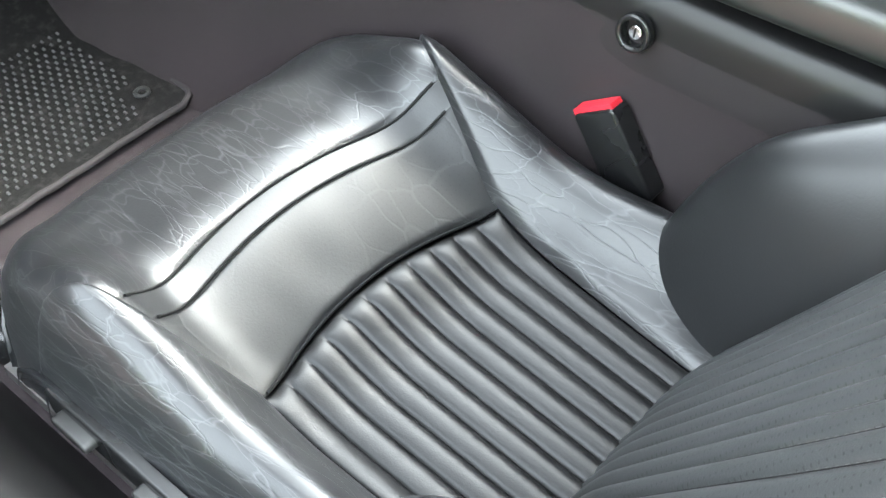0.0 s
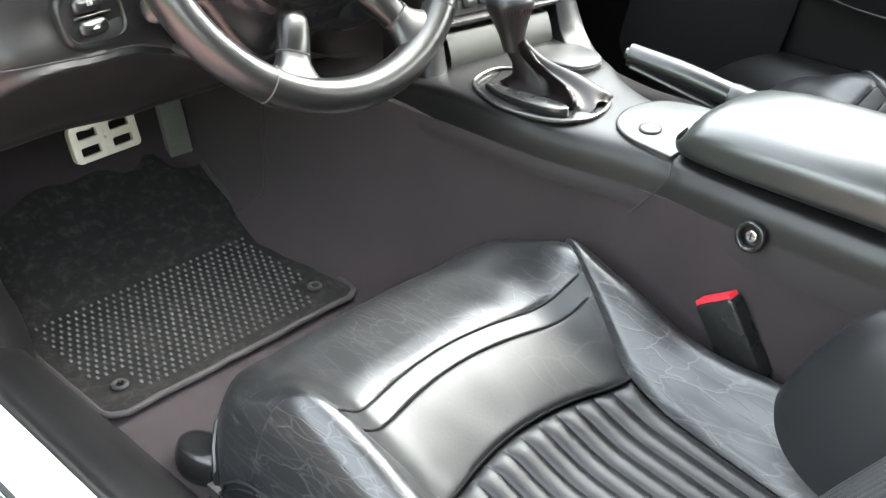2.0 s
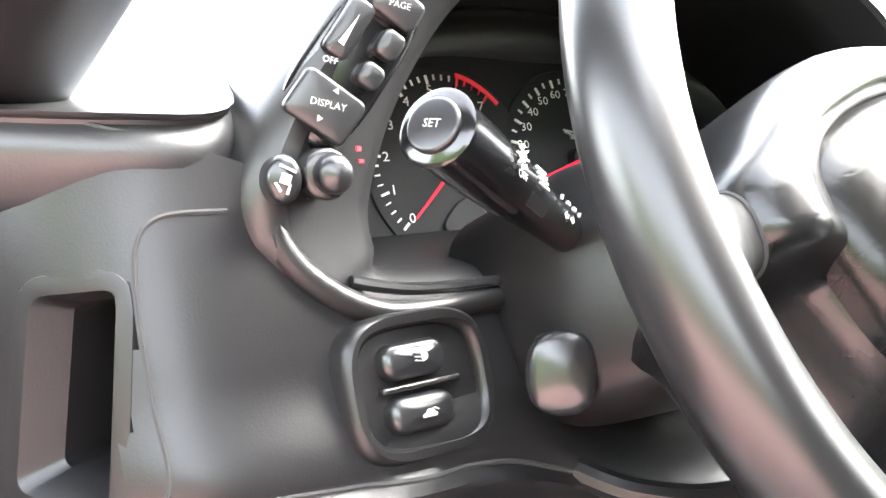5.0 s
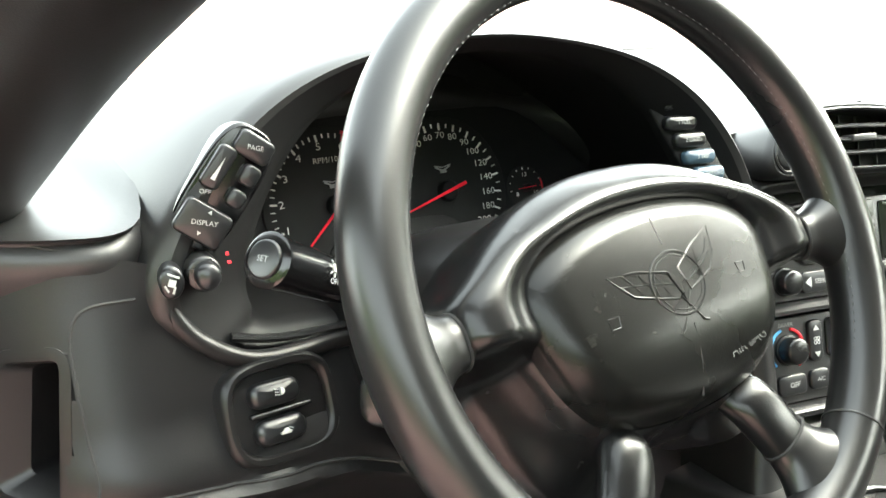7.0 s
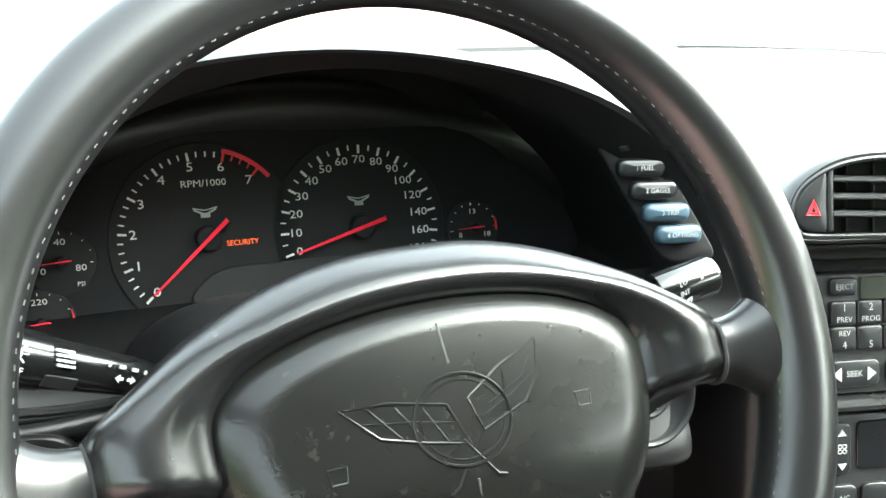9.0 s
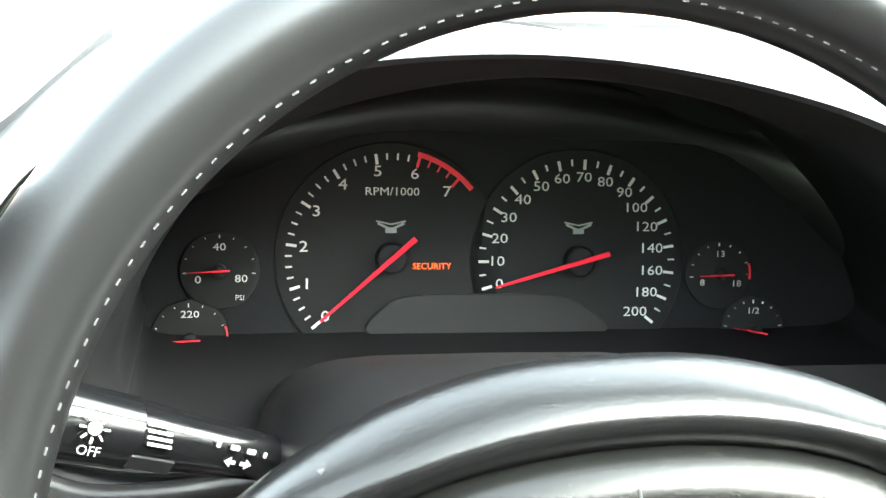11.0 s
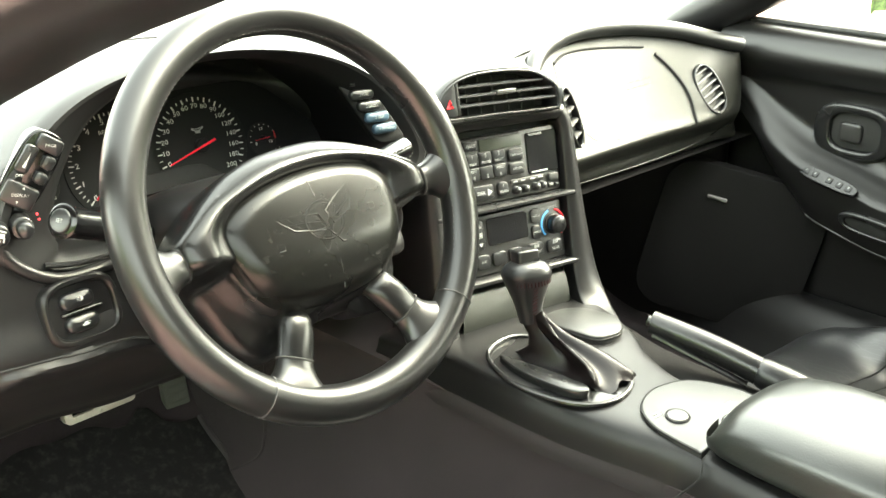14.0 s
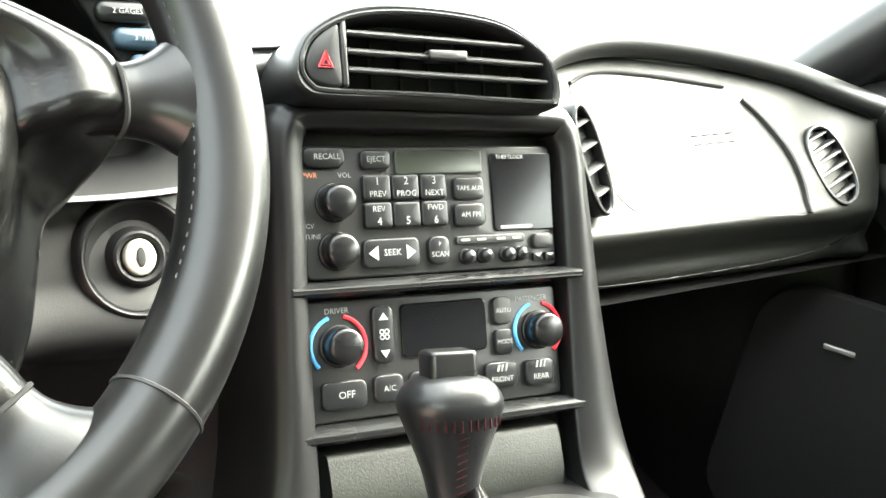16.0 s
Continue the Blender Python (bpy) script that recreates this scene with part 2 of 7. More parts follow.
# darker copy of the carpet, for places that lie in shade
CARPETDARK = material("darkened_carpet_lining", (0.014, 0.0135, 0.0135), 0.95, bump=0.8, scale=1200, spec=0.03)
HEADLINER = material("dark_headliner", (0.030, 0.030, 0.030), 0.9, bump=0.4, scale=600)
SHUTMETAL = material("near_black_shut_metal", (0.012, 0.0115, 0.012), 0.6, vary=0.3)
BEIGE = material("beige_sealant", (0.45, 0.38, 0.32), 0.6)
# split from PLASTIC so the doors' shade could be set in its colour
DOORTRIM = material("shade_tuned_door_trim", (0.0085, 0.0083, 0.0083), 0.34, bump=0.15, scale=700, vary=0.2)
HEDGE = material("dark_green_foliage", (0.10, 0.165, 0.05), 0.8, vary=0.5, vscale=0.8, dirt=(0.035, 0.065, 0.02), dirt_scale=2.5, dirt_at=(0.45, 0.6))
MIRROR = material("mirror_glass", (0.9, 0.9, 0.9), 0.03, metal=1.0, vary=0.0)
AMBERGLOW = bpy.data.materials.new("glowing_amber")
AMBERGLOW.use_nodes = True
AMBERGLOW.node_tree.nodes["Principled BSDF"].inputs["Base Color"].default_value = (0.6, 0.1, 0.02, 1)
AMBERGLOW.node_tree.nodes["Principled BSDF"].inputs["Emission Color"].default_value = (1.0, 0.12, 0.02, 1)
AMBERGLOW.node_tree.nodes["Principled BSDF"].inputs["Emission Strength"].default_value = 0.07


# ---- helpers for meshes ----
ORIGIN = {}


def thing(name, loc, label="", category="", group="", kind=""):
    ob = new(name)
    ob.empty_display_size = 0.05
    ob.location = loc
    ORIGIN[ob] = Vector(loc)
    return tagged(ob, label, category, group, kind)


def mesh_of(name, verts, faces, mat, sharp=35):
    me = bpy.data.meshes.new(name)
    me.from_pydata([tuple(v) for v in verts], [], faces)
    me.materials.append(mat)
    bm = bmesh.new()
    bm.from_mesh(me)
    bmesh.ops.recalc_face_normals(bm, faces=bm.faces)
    bm.to_mesh(me)
    bm.free()
    me.shade_smooth()
    me.set_sharp_from_angle(angle=radians(sharp))
    return me


def part(name, me, parent=None, label="", kind=""):
    """Links a mesh, made in world metres, as one object under a thing or part."""
    ob = new(name, me)
    ORIGIN[ob] = Vector((0, 0, 0))
    if parent:
        ob.parent = parent
        ob.location = -ORIGIN[parent]
    if label or kind:
        tagged(ob, label, "", "", kind)
    return ob


def solo(name, me, label, category, group="", kind=""):
    ob = new(name, me)
    ORIGIN[ob] = Vector((0, 0, 0))
    return tagged(ob, label, category, group, kind)


def each(name, pieces, m, mat, parent, label=""):
    """Small like pieces, each a part of its own."""
    for v, f in pieces:
        part(name, mesh_of(name, *moved((v, f), m), mat), parent, label)


def spline(pts, n, closed=False):
    """Catmull-Rom through pts, n samples."""
    p = [Vector(q) for q in pts]
    k = len(p)
    out = []
    spans = k if closed else k - 1
    for i in range(n):
        s = i * spans / (n if closed else n - 1)
        j = min(int(s), spans - 1)
        u = s - j
        if closed:
            a, b, c, d = p[(j - 1) % k], p[j % k], p[(j + 1) % k], p[(j + 2) % k]
        else:
            a, b, c, d = p[max(j - 1, 0)], p[j], p[j + 1], p[min(j + 2, k - 1)]
        out.append(0.5 * ((2 * b) + (c - a) * u + (2 * a - 5 * b + 4 * c - d) * u * u + (3 * b - a - 3 * c + d) * u ** 3))
    return out


def grid(rows, closed_u=False, closed_v=False, cap=False):
    """Verts and faces of a sheet through rows of equal length; u runs along a row."""
    nv, nu = len(rows), len(rows[0])
    verts = [v for r in rows for v in r]
    faces = []
    for j in range(nv if closed_v else nv - 1):
        for i in range(nu if closed_u else nu - 1):
            a, b = j * nu + i, j * nu + (i + 1) % nu
            c, d = ((j + 1) % nv) * nu + (i + 1) % nu, ((j + 1) % nv) * nu + i
            faces.append((a, b, c, d))
    if cap:
        faces.append(tuple(range(nu)))
        faces.append(tuple((nv - 1) * nu + i for i in range(nu)))
    return verts, faces


def loft(sections, nu=0, nv=0, closed_u=False, cap=False):
    """A smooth sheet through sections, resampled to nu points along and nv sections."""
    rows = [spline(s, nu, closed_u) if nu else [Vector(p) for p in s] for s in sections]
    if nv:
        cols = [spline([r[i] for r in rows], nv) for i in range(len(rows[0]))]
        rows = [[c[j] for c in cols] for j in range(nv)]
    return grid(rows, closed_u, False, cap)


def tube(path, radius, n=10, closed=False, cap=True):
    """A round rod along a path; radius is one number or a function of 0..1."""
    p = [Vector(q) for q in path]
    rows = []
    side = None
    for i, q in enumerate(p):
        if closed:
            d = p[(i + 1) % len(p)] - p[i - 1]
        else:
            d = p[min(i + 1, len(p) - 1)] - p[max(i - 1, 0)]
        d.normalize()
        if side is None:
            side = d.orthogonal().normalized()
        side = (side - side.dot(d) * d).normalized()
        up = d.cross(side)
        r = radius(i / max(1, len(p) - 1)) if callable(radius) else radius
        rows.append([q + r * (math.cos(a) * side + math.sin(a) * up) for a in [2 * math.pi * k / n for k in range(n)]])
    return grid(rows, True, closed, cap and not closed)


def join(*pieces):
    verts, faces = [], []
    for v, f in pieces:
        k = len(verts)
        verts += list(v)
        faces += [tuple(i + k for i in face) for face in f]
    return verts, faces


def moved(piece, m):
    return [m @ Vector(v) for v in piece[0]], piece[1]


def rrect(w, h, r, n=5, cx=0.0, cz=0.0):
    """Outline of a rounded rectangle in x, z, anticlockwise."""
    out = []
    for k, (sx, sz) in enumerate(((1, 1), (-1, 1), (-1, -1), (1, -1))):
        for i in range(n + 1):
            a = math.pi / 2 * (k + i / n)
            out.append((cx + sx * (w / 2 - r) + r * math.cos(a), cz + sz * (h / 2 - r) + r * math.sin(a)))
    return out


def oval(w, h, n=28, cx=0.0, cz=0.0, power=2.0):
    out = []
    for i in range(n):
        a = 2 * math.pi * i / n
        c, s = math.cos(a), math.sin(a)
        out.append((cx + w / 2 * math.copysign(abs(c) ** (2 / power), c), cz + h / 2 * math.copysign(abs(s) ** (2 / power), s)))
    return out


def inset(outline, d):
    """An outline moved inwards by d."""
    n = len(outline)
    out = []
    for i in range(n):
        (ax, az), (bx, bz), (cx, cz) = outline[i - 1], outline[i], outline[(i + 1) % n]
        tx, tz = cx - ax, cz - az
        k = math.hypot(tx, tz) or 1
        out.append((bx - tz / k * d, bz + tx / k * d))
    return out


def slab(outline, y0, y1, bev=0.001, dome=0.0):
    """A plate in x, z whose front is at y0 (towards the viewer) and back at y1, with a rounded front edge."""
    n = len(outline)
    rings = []
    cx, cz = sum(p[0] for p in outline) / n, sum(p[1] for p in outline) / n
    if dome:
        for k in (0.35, 0.7):
            rings.append([(cx + (x - cx) * k, y0 - dome * (1 - k * k), cz + (z - cz) * k) for x, z in inset(outline, bev)])
    for a in (0, 30, 60, 90):
        t = radians(a)
        rings.append([(x, y0 + bev * (1 - math.cos(t)), z) for x, z in inset(outline, bev * (1 - math.sin(t)))])
    rings.append([(x, y1, z) for x, z in outline])
    return grid(rings, True, False, True)


def bezel(outer, inner, y0, y1, bev=0.002, deep=None):
    """A frame between two outlines of equal length; deep: how far back its inner side goes."""
    deep = y1 if deep is None else deep
    rings = [[(x, y1, z) for x, z in outer]]
    for a in (90, 60, 30, 0):
        t = radians(a)
        rings.append([(x, y0 + bev * (1 - math.cos(t)), z) for x, z in inset(outer, bev * (1 - math.sin(t)))])
    for a in (0, 30, 60, 90):
        t = radians(a)
        rings.append([(x, y0 + bev * (1 - math.cos(t)), z) for x, z in inset(inner, -bev * (1 - math.sin(t)))])
    rings.append([(x, deep, z) for x, z in inner])
    return grid(rings, True)


def face_frame(o, yaw=0.0, lean=0.0, roll=0.0):
    """A frame whose x runs right, z up in the face and y away from the viewer."""
    return Matrix.Translation(o) @ Matrix.Rotation(radians(yaw), 4, "Z") @ Matrix.Rotation(radians(-lean), 4, "X") @ Matrix.Rotation(radians(roll), 4, "Y")


LETTERS = {}


def text(s, size, x, z, y=-0.0004, roll=0.0, squash=1.0):
    """Raised lettering, centred at x, z on a face."""
    if s not in LETTERS:
        cu = bpy.data.curves.new("writing", "FONT")
        cu.body, cu.size, cu.align_x, cu.align_y, cu.resolution_u = s, 1.0, "CENTER", "CENTER", 2
        cu.extrude = 0.01
        ob = bpy.data.objects.new("writing", cu)
        me = bpy.data.meshes.new_from_object(ob)
        LETTERS[s] = ([v.co.copy() for v in me.vertices], [tuple(p.vertices) for p in me.polygons])
        bpy.data.objects.remove(ob)
        bpy.data.meshes.remove(me)
        bpy.data.curves.remove(cu)
    verts, faces = LETTERS[s]
    m = Matrix.Translation((x, y, z)) @ Matrix.Rotation(radians(roll), 4, "Y") @ Matrix.Rotation(radians(90), 4, "X") @ Matrix.Diagonal((size * squash, size, size * 0.03, 1))
    return [m @ v for v in verts], faces


def box(x0, x1, y0, y1, z0, z1):
    v = [(x, y, z) for x in (x0, x1) for y in (y0, y1) for z in (z0, z1)]
    return v, [(0, 1, 3, 2), (4, 6, 7, 5), (0, 4, 5, 1), (2, 3, 7, 6), (0, 2, 6, 4), (1, 5, 7, 3)]


def bar(x, z, w, h, y0=-0.0006, y1=0.0005, roll=0.0):
    v, f = box(-w / 2, w / 2, y0, y1, -h / 2, h / 2)
    m = Matrix.Translation((x, 0, z)) @ Matrix.Rotation(radians(roll), 4, "Y")
    return [m @ Vector(p) for p in v], f


# ---- ground and car shell ----
g = 300
ground = solo("ground", mesh_of("ground", [(-g, -g, 0), (g, -g, 0), (g, g, 0), (-g, g, 0)], [(0, 1, 2, 3)], ASPHALT), "pinkish grey concrete under and round the car", "ground", kind="structure")

# trees behind and beside the car, known from the green light that they throw on the trim
# unseen ring; its height on each side is set to cut low sky light
hedge_rows = []
for k in range(49):
    a_ = radians(78 + 204 * k / 48)
    rr_ = 11 + 1.2 * noise.noise(Vector((k * 0.6, 0, 0)))
    hedge_rows.append([(rr_ * math.sin(a_), rr_ * math.cos(a_), z * (0.6 if 0.6 < k / 48 else 0.5) * (1 + 0.25 * noise.noise(Vector((k * 0.5, z, 2))))) for z in (0.0, 1.5, 3.0, 4.5, 6.0, 6.6)])
solo("backdrop", mesh_of("backdrop", *loft(hedge_rows, 14, 96), HEDGE), "unseen dark green trees round the car, holding back low sky light", "trees", kind="structure")

# cabin floor with toe board
floor_rows = [[(x, y, z) for x in (-0.72, -0.5, -0.27, 0.0, 0.27, 0.5, 0.74)] for y, z in ((-0.4, 0.33), (0.3, 0.33), (1.0, 0.335), (1.22, 0.336), (1.34, 0.372), (1.44, 0.44), (1.56, 0.53), (1.70, 0.66), (1.78, 0.80))]
solo("floor", mesh_of("floor", *loft(floor_rows, 0, 40), CARPET), "dark carpeted cabin floor and toe board", "floor", kind="structure")

# transmission tunnel
tun = []
for y, wl, wr, top, k in ((1.75, 0.24, 0.24, 0.62, 1.0), (1.3, 0.197, 0.21, 0.62, 1.0), (1.0, 0.168, 0.18, 0.605, 1.0), (0.85, 0.158, 0.15, 0.600, 0.7), (0.7, 0.137, 0.14, 0.600, 0.35), (0.5, 0.128, 0.13, 0.592, 0.25), (0.2, 0.127, 0.13, 0.590, 0.25), (-0.3, 0.127, 0.13, 0.590, 0.25)):
    tun.append([(-wl - 0.115 * k, y, 0.332), (-wl - 0.088 * k, y, 0.36), (-wl - 0.045 * k, y, 0.43), (-wl, y, top - 0.04), (-wl + 0.02, y, top - 0.012), (0, y, top), (wr - 0.04, y, top - 0.01), (wr, y, top - 0.05), (wr + 0.045 * k, y, 0.43), (wr + 0.088 * k, y, 0.36), (wr + 0.115 * k, y, 0.332)])
tun_v, tun_f = loft(tun, 40, 30)
tun_tree = BVHTree.FromPolygons([tuple(v) for v in tun_v], tun_f)
# dark sheet over the tunnel's right half, for the shade beside the console
lining = [[(x + 0.004, y, z + 0.003) for x, y, z in row[5:]] for row in tun]
solo("tunnel_shade_sheet", mesh_of("tunnel_shade_sheet", *loft(lining, 20, 30), CARPETDARK), "darker carpet sheet holding the shade on the passenger side of the tunnel", "tunnel", kind="structure")
solo("tunnel", mesh_of("tunnel", tun_v, tun_f, CARPET), "dark carpeted transmission tunnel between the seats", "tunnel", kind="structure")


def sill(side):
    rows = []
    for y in (-0.6, 0.2, 0.9, 1.15, 1.27):
        k = side
        rows.append([(k * 0.655, y, 0.33), (k * 0.675, y, 0.36), (k * 0.70, y, 0.405), (k * 0.735, y, 0.435), (k * 0.765, y, 0.438), (k * 0.778, y, 0.42)])
    solo("door_sill", mesh_of("door_sill", *loft(rows, 24, 12), PLASTIC), "scuffed dark plastic door sill trim", "sill", kind="structure")
    rows = [[(side * 0.776, y, 0.40), (side * 0.776, y, 0.428), (side * 0.785, y, 0.434), (side * 0.808, y, 0.43), (side * 0.812, y, 0.40), (side * 0.90, y, 0.385), (side * 0.92, y, 0.2)] for y in (-0.6, 0.2, 0.9, 1.3)]
    solo("rocker_panel", mesh_of("rocker_panel", *loft(rows, 0, 8), WHITEPAINT), "glossy white painted rocker panel", "car body", kind="structure")
    strip = join(*[box(side * (0.822 + 0.009 * k), side * (0.828 + 0.009 * k), -0.6, 1.28, 0.39, 0.402 - 0.001 * k) for k in range(7)])
    solo("sill_rubber", mesh_of("sill_rubber", *strip, RUBBER), "black ribbed rubber strip on the sill", "rubber strip", kind="structure")


sill(-1)
sill(1)

# front pillars, kick panel and door jamb
pil = [(0.775, 1.34, 0.80, 0.04), (0.755, 1.26, 0.885, 0.05), (0.745, 1.12, 0.975, 0.055), (0.738, 1.0, 1.04, 0.055), (0.73, 0.85, 1.105, 0.055), (0.72, 0.7, 1.162, 0.055), (0.70, 0.4, 1.25, 0.05), (0.67, 0.0, 1.31, 0.05), (0.64, -0.4, 1.33, 0.05)]


def pillar(side):
    rows = []
    for x, y, z, r in pil:
        rows.append([(side * (x + r * math.cos(a)), y + r * math.sin(a) * 1.1, z + 0.25 * r * math.sin(a)) for a in [2 * math.pi * k / 14 for k in range(14)]])
    solo("windscreen_pillar", mesh_of("windscreen_pillar", *loft(rows, 28, 40, True), PLASTIC), "dark trimmed windscreen pillar", "pillar", kind="structure")


pillar(1)
pillar(-1)
for side in (-1, 1):
    rows = []
    for z, d in ((0.34, 0.03), (0.40, 0.025), (0.47, 0.008), (0.56, 0.0), (0.70, 0.0), (0.82, 0.005), (0.95 if side < 0 else 0.85, 0.01)):
        rows.append([(side * x, y, z) for x, y in ((0.66 - d, 1.62), (0.672 - d, 1.40), (0.682 - d, 1.25), (0.70 - d, 1.185), (0.735 - d * 0.6, 1.145 - d), (0.765, 1.15 - d), (0.782, 1.18), (0.788, 1.22))])
    solo("kick_panel", mesh_of("kick_panel", *loft(rows, 36, 30), PLASTIC), "dark moulded plastic kick panel beside the footwell", "kick panel", kind="structure")
solo("kick_seam", mesh_of("kick_seam", *tube(spline([(-0.728, 1.148, 0.694), (-0.742, 1.1435, 0.692), (-0.765, 1.1495, 0.690), (-0.7815, 1.179, 0.690)], 20), 0.0009, 6), DARK), "thin joint across the pillar trim", "trim", kind="structure")
rows = [[(-0.784, 1.19, z), (-0.788, 1.199, z), (-0.7925, 1.2015, z), (-0.7935, 1.2045, z), (-0.7955, 1.2015, z), (-0.803, 1.201, z), (-0.8065, 1.204, z), (-0.807, 1.215, z), (-0.8075, 1.26, z)] for z in (0.30, 0.5, 0.75, 1.0, 1.1)]
solo("door_jamb", mesh_of("door_jamb", *loft(rows, 0, 10), WHITEPAINT), "white painted door jamb beside the kick panel", "door jamb", kind="structure")
solo("jamb_panel", mesh_of("jamb_panel", *moved(slab(rrect(0.022, 0.187, 0.004, 4, -0.819, 0.699), 1.196, 1.25, 0.003), Matrix.Identity(4)), WHITEPAINT), "raised white panel on the door jamb", "car body", kind="structure")
for dx in (0.0, 0.0022):
    solo("sealant_line", mesh_of("sealant_line", *tube([(-0.8095 + dx, 1.199, 0.608), (-0.8095 + dx, 1.199, 0.79)], 0.0008, 6), BEIGE), "thin beige sealant line on the jamb", "trim", kind="structure")
solo("hinge_pocket", mesh_of("hinge_pocket", *box(-1.0, -0.8078, 1.256, 1.264, 0.28, 1.1), SHUTMETAL), "near-black plate closing the cavity behind the door hinges", "car body", kind="structure")

# ---- seats ----
def smooth(t):
    t = max(0.0, min(1.0, t))
    return t * t * (3 - 2 * t)


def seat_end(u):
    return 0.90 - 0.075 * abs(u / 0.245) ** 4


def seat_height(u, y):
    """Cushion height; u is across from the middle of the seat."""
    a = abs(u)
    z = 0.402 + 0.07 * smooth((y - 0.50) / 0.26)
    back = 0.35 + 0.65 * smooth((0.80 - y) / 0.10)
    z += 0.052 * math.exp(-((a - 0.198) / 0.042) ** 2) * back
    z -= 0.07 * max(0.0, (a - 0.218) / 0.027) ** 2
    roll = max(0.0, (y - (seat_end(u) - 0.085)) / 0.085)
    return z - 0.085 * (1 - math.sqrt(max(0.0, 1 - min(1, roll) ** 2)))


def seat(cx, side, label):
    s = thing("bucket_seat", (cx, 0.55, 0.33), label, "seat", "car seats")

    def patch(name, left, right, y0, y1, mat, nu, nv, puff=0.01, ribs=0, lab="", sag=0.0):
        rows = []
        for j in range(nv + 1):
            v = j / nv
            row = []
            for i in range(nu + 1):
                w = i / nu
                u = -0.2 + 0.4 * w
                for _ in range(8):
                    y = y0(u) + (y1(u) - y0(u)) * v
                    u = left(y) + (right(y) - left(y)) * w
                edge = (1 - (2 * w - 1) ** 16) * (1 - (2 * v - 1) ** 26)
                z = seat_height(u, y) + puff * edge - 0.004
                if ribs:
                    z += (0.0055 * abs(math.sin(math.pi * ribs * w)) ** 0.5) * (1 - v ** 30) - 0.003
                if sag:
                    z += sag * noise.noise(Vector((u * 22 + cx, y * 16, 1.3))) * edge
                row.append((cx + side * u, y, z))
            rows.append(row)
        return part(name, mesh_of(name, *grid(rows), mat, 60), s, lab)

    c = lambda v: (lambda u: v)
    fr = lambda u: 0.603 - 1.3 * (u + 0.01) ** 2
    sb = lambda u: 0.697 - 1.2 * (u + 0.01) ** 2
    sa = lambda u: 0.724 - 1.2 * (u + 0.01) ** 2
    inr = lambda y: 0.147 - 0.14 * max(0, 0.58 - y) + 0.4 * max(0.0, y - 0.58) + 6 * max(0.0, y - 0.69) ** 2
    inl = lambda y: -(0.147 + 0.03 * max(0, 0.58 - y) + 0.4 * max(0.0, y - 0.58) + 6 * max(0.0, y - 0.69) ** 2)
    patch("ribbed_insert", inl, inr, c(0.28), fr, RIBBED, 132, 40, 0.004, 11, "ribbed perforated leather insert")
    patch("cushion_panel", inl, inr, fr, sb, PERFORATED, 48, 34, 0.0042, 0, "smooth perforated leather panel", 0.0014)
    patch("cushion_band", inl, inr, sb, sa, LEATHER, 48, 20, 0.0018)
    start = lambda u: sa(u) + 1.5 * max(0.0, abs(u) - 0.19)
    patch("cushion_front", c(-0.245), c(0.245), start, seat_end, LEATHER_WORN, 64, 48, 0.0030, 0, "creased leather front roll", 0.0016)
    patch("side_bolster", inr, lambda y: 0.245, c(0.25), c(0.765), LEATHER_WORN, 24, 56, 0.011, 0, "creased leather side bolster", 0.0035)
    patch("side_bolster", c(-0.245), inl, c(0.25), c(0.765), LEATHER_WORN, 24, 56, 0.011, 0, "creased leather side bolster", 0.0035)
    for curve in (fr, sb, sa):
        line = [(u, curve(u)) for u in [-0.19 + 0.38 * k / 40 for k in range(41)]]
        line = [(cx + side * u, y, seat_height(u, y) - 0.0022) for u, y in line if inl(y) <= u <= inr(y)]
        part("cushion_seam", mesh_of("cushion_seam", *tube(line, 0.0014, 6), COWLINNER), s, "dark sewn seam")
    # piping along the outer edge and the skirt below it
    top = []
    for k in range(81):
        if k < 25:
            u, y = -0.245, 0.22 + (seat_end(0.245) - 0.22) * k / 25
        elif k <= 55:
            u = -0.245 + 0.49 * (k - 25) / 30
            y = seat_end(u)
        else:
            u, y = 0.245, seat_end(0.245) - (seat_end(0.245) - 0.22) * (k - 55) / 25
        top.append((u, y))
    zt = lambda u, y: seat_height(u, min(y, seat_end(u) - 0.0005)) - 0.003
    rows = []
    for d, o in ((0.0, 1.0), (0.012, 1.014), (0.03, 1.02), (0.055, 1.01), (0.08, 0.97)):
        rows.append([(cx + side * u * o, 0.5 + (y - 0.5) * (o if y > 0.5 else 1), max(0.345, zt(u, y) - d)) for u, y in top])
    part("cushion_skirt", mesh_of("cushion_skirt", *grid(rows), LEATHER, 60), s, "leather skirt with a piped seam")
    for d, r in ((0.004, 0.0028), (0.014, 0.0022)):
        part("piping", mesh_of("piping", *tube([(cx + side * u * 1.012, 0.5 + (y - 0.5) * 1.012, zt(u, y) - d) for u, y in top], r, 6), LEATHER), s)
    base = [[(cx + side * u * 0.9, y * 0.95, z) for u, y in top] for z in (0.335, 0.39)]
    part("seat_base", mesh_of("seat_base", *grid(base), SMOOTH), s)
    for dx in (-0.235, 0.2):
        part("seat_rail", mesh_of("seat_rail", *box(cx + side * dx - 0.015, cx + side * dx + 0.015, 0.3, 0.84, 0.336, 0.352), STEEL), s, "dull steel seat rail")

    # backrest: sheet across (w) and up (h), leaning back
    def back_point(w, h, lift):
        return (cx + side * w, 0.335 - 0.53 * h + 0.85 * lift, 0.40 + 0.85 * h + 0.53 * lift)

    def back_patch(name, w0, w1, h0, h1, mat, nu, nv, lift, ribs=0, lab=""):
        rows = []
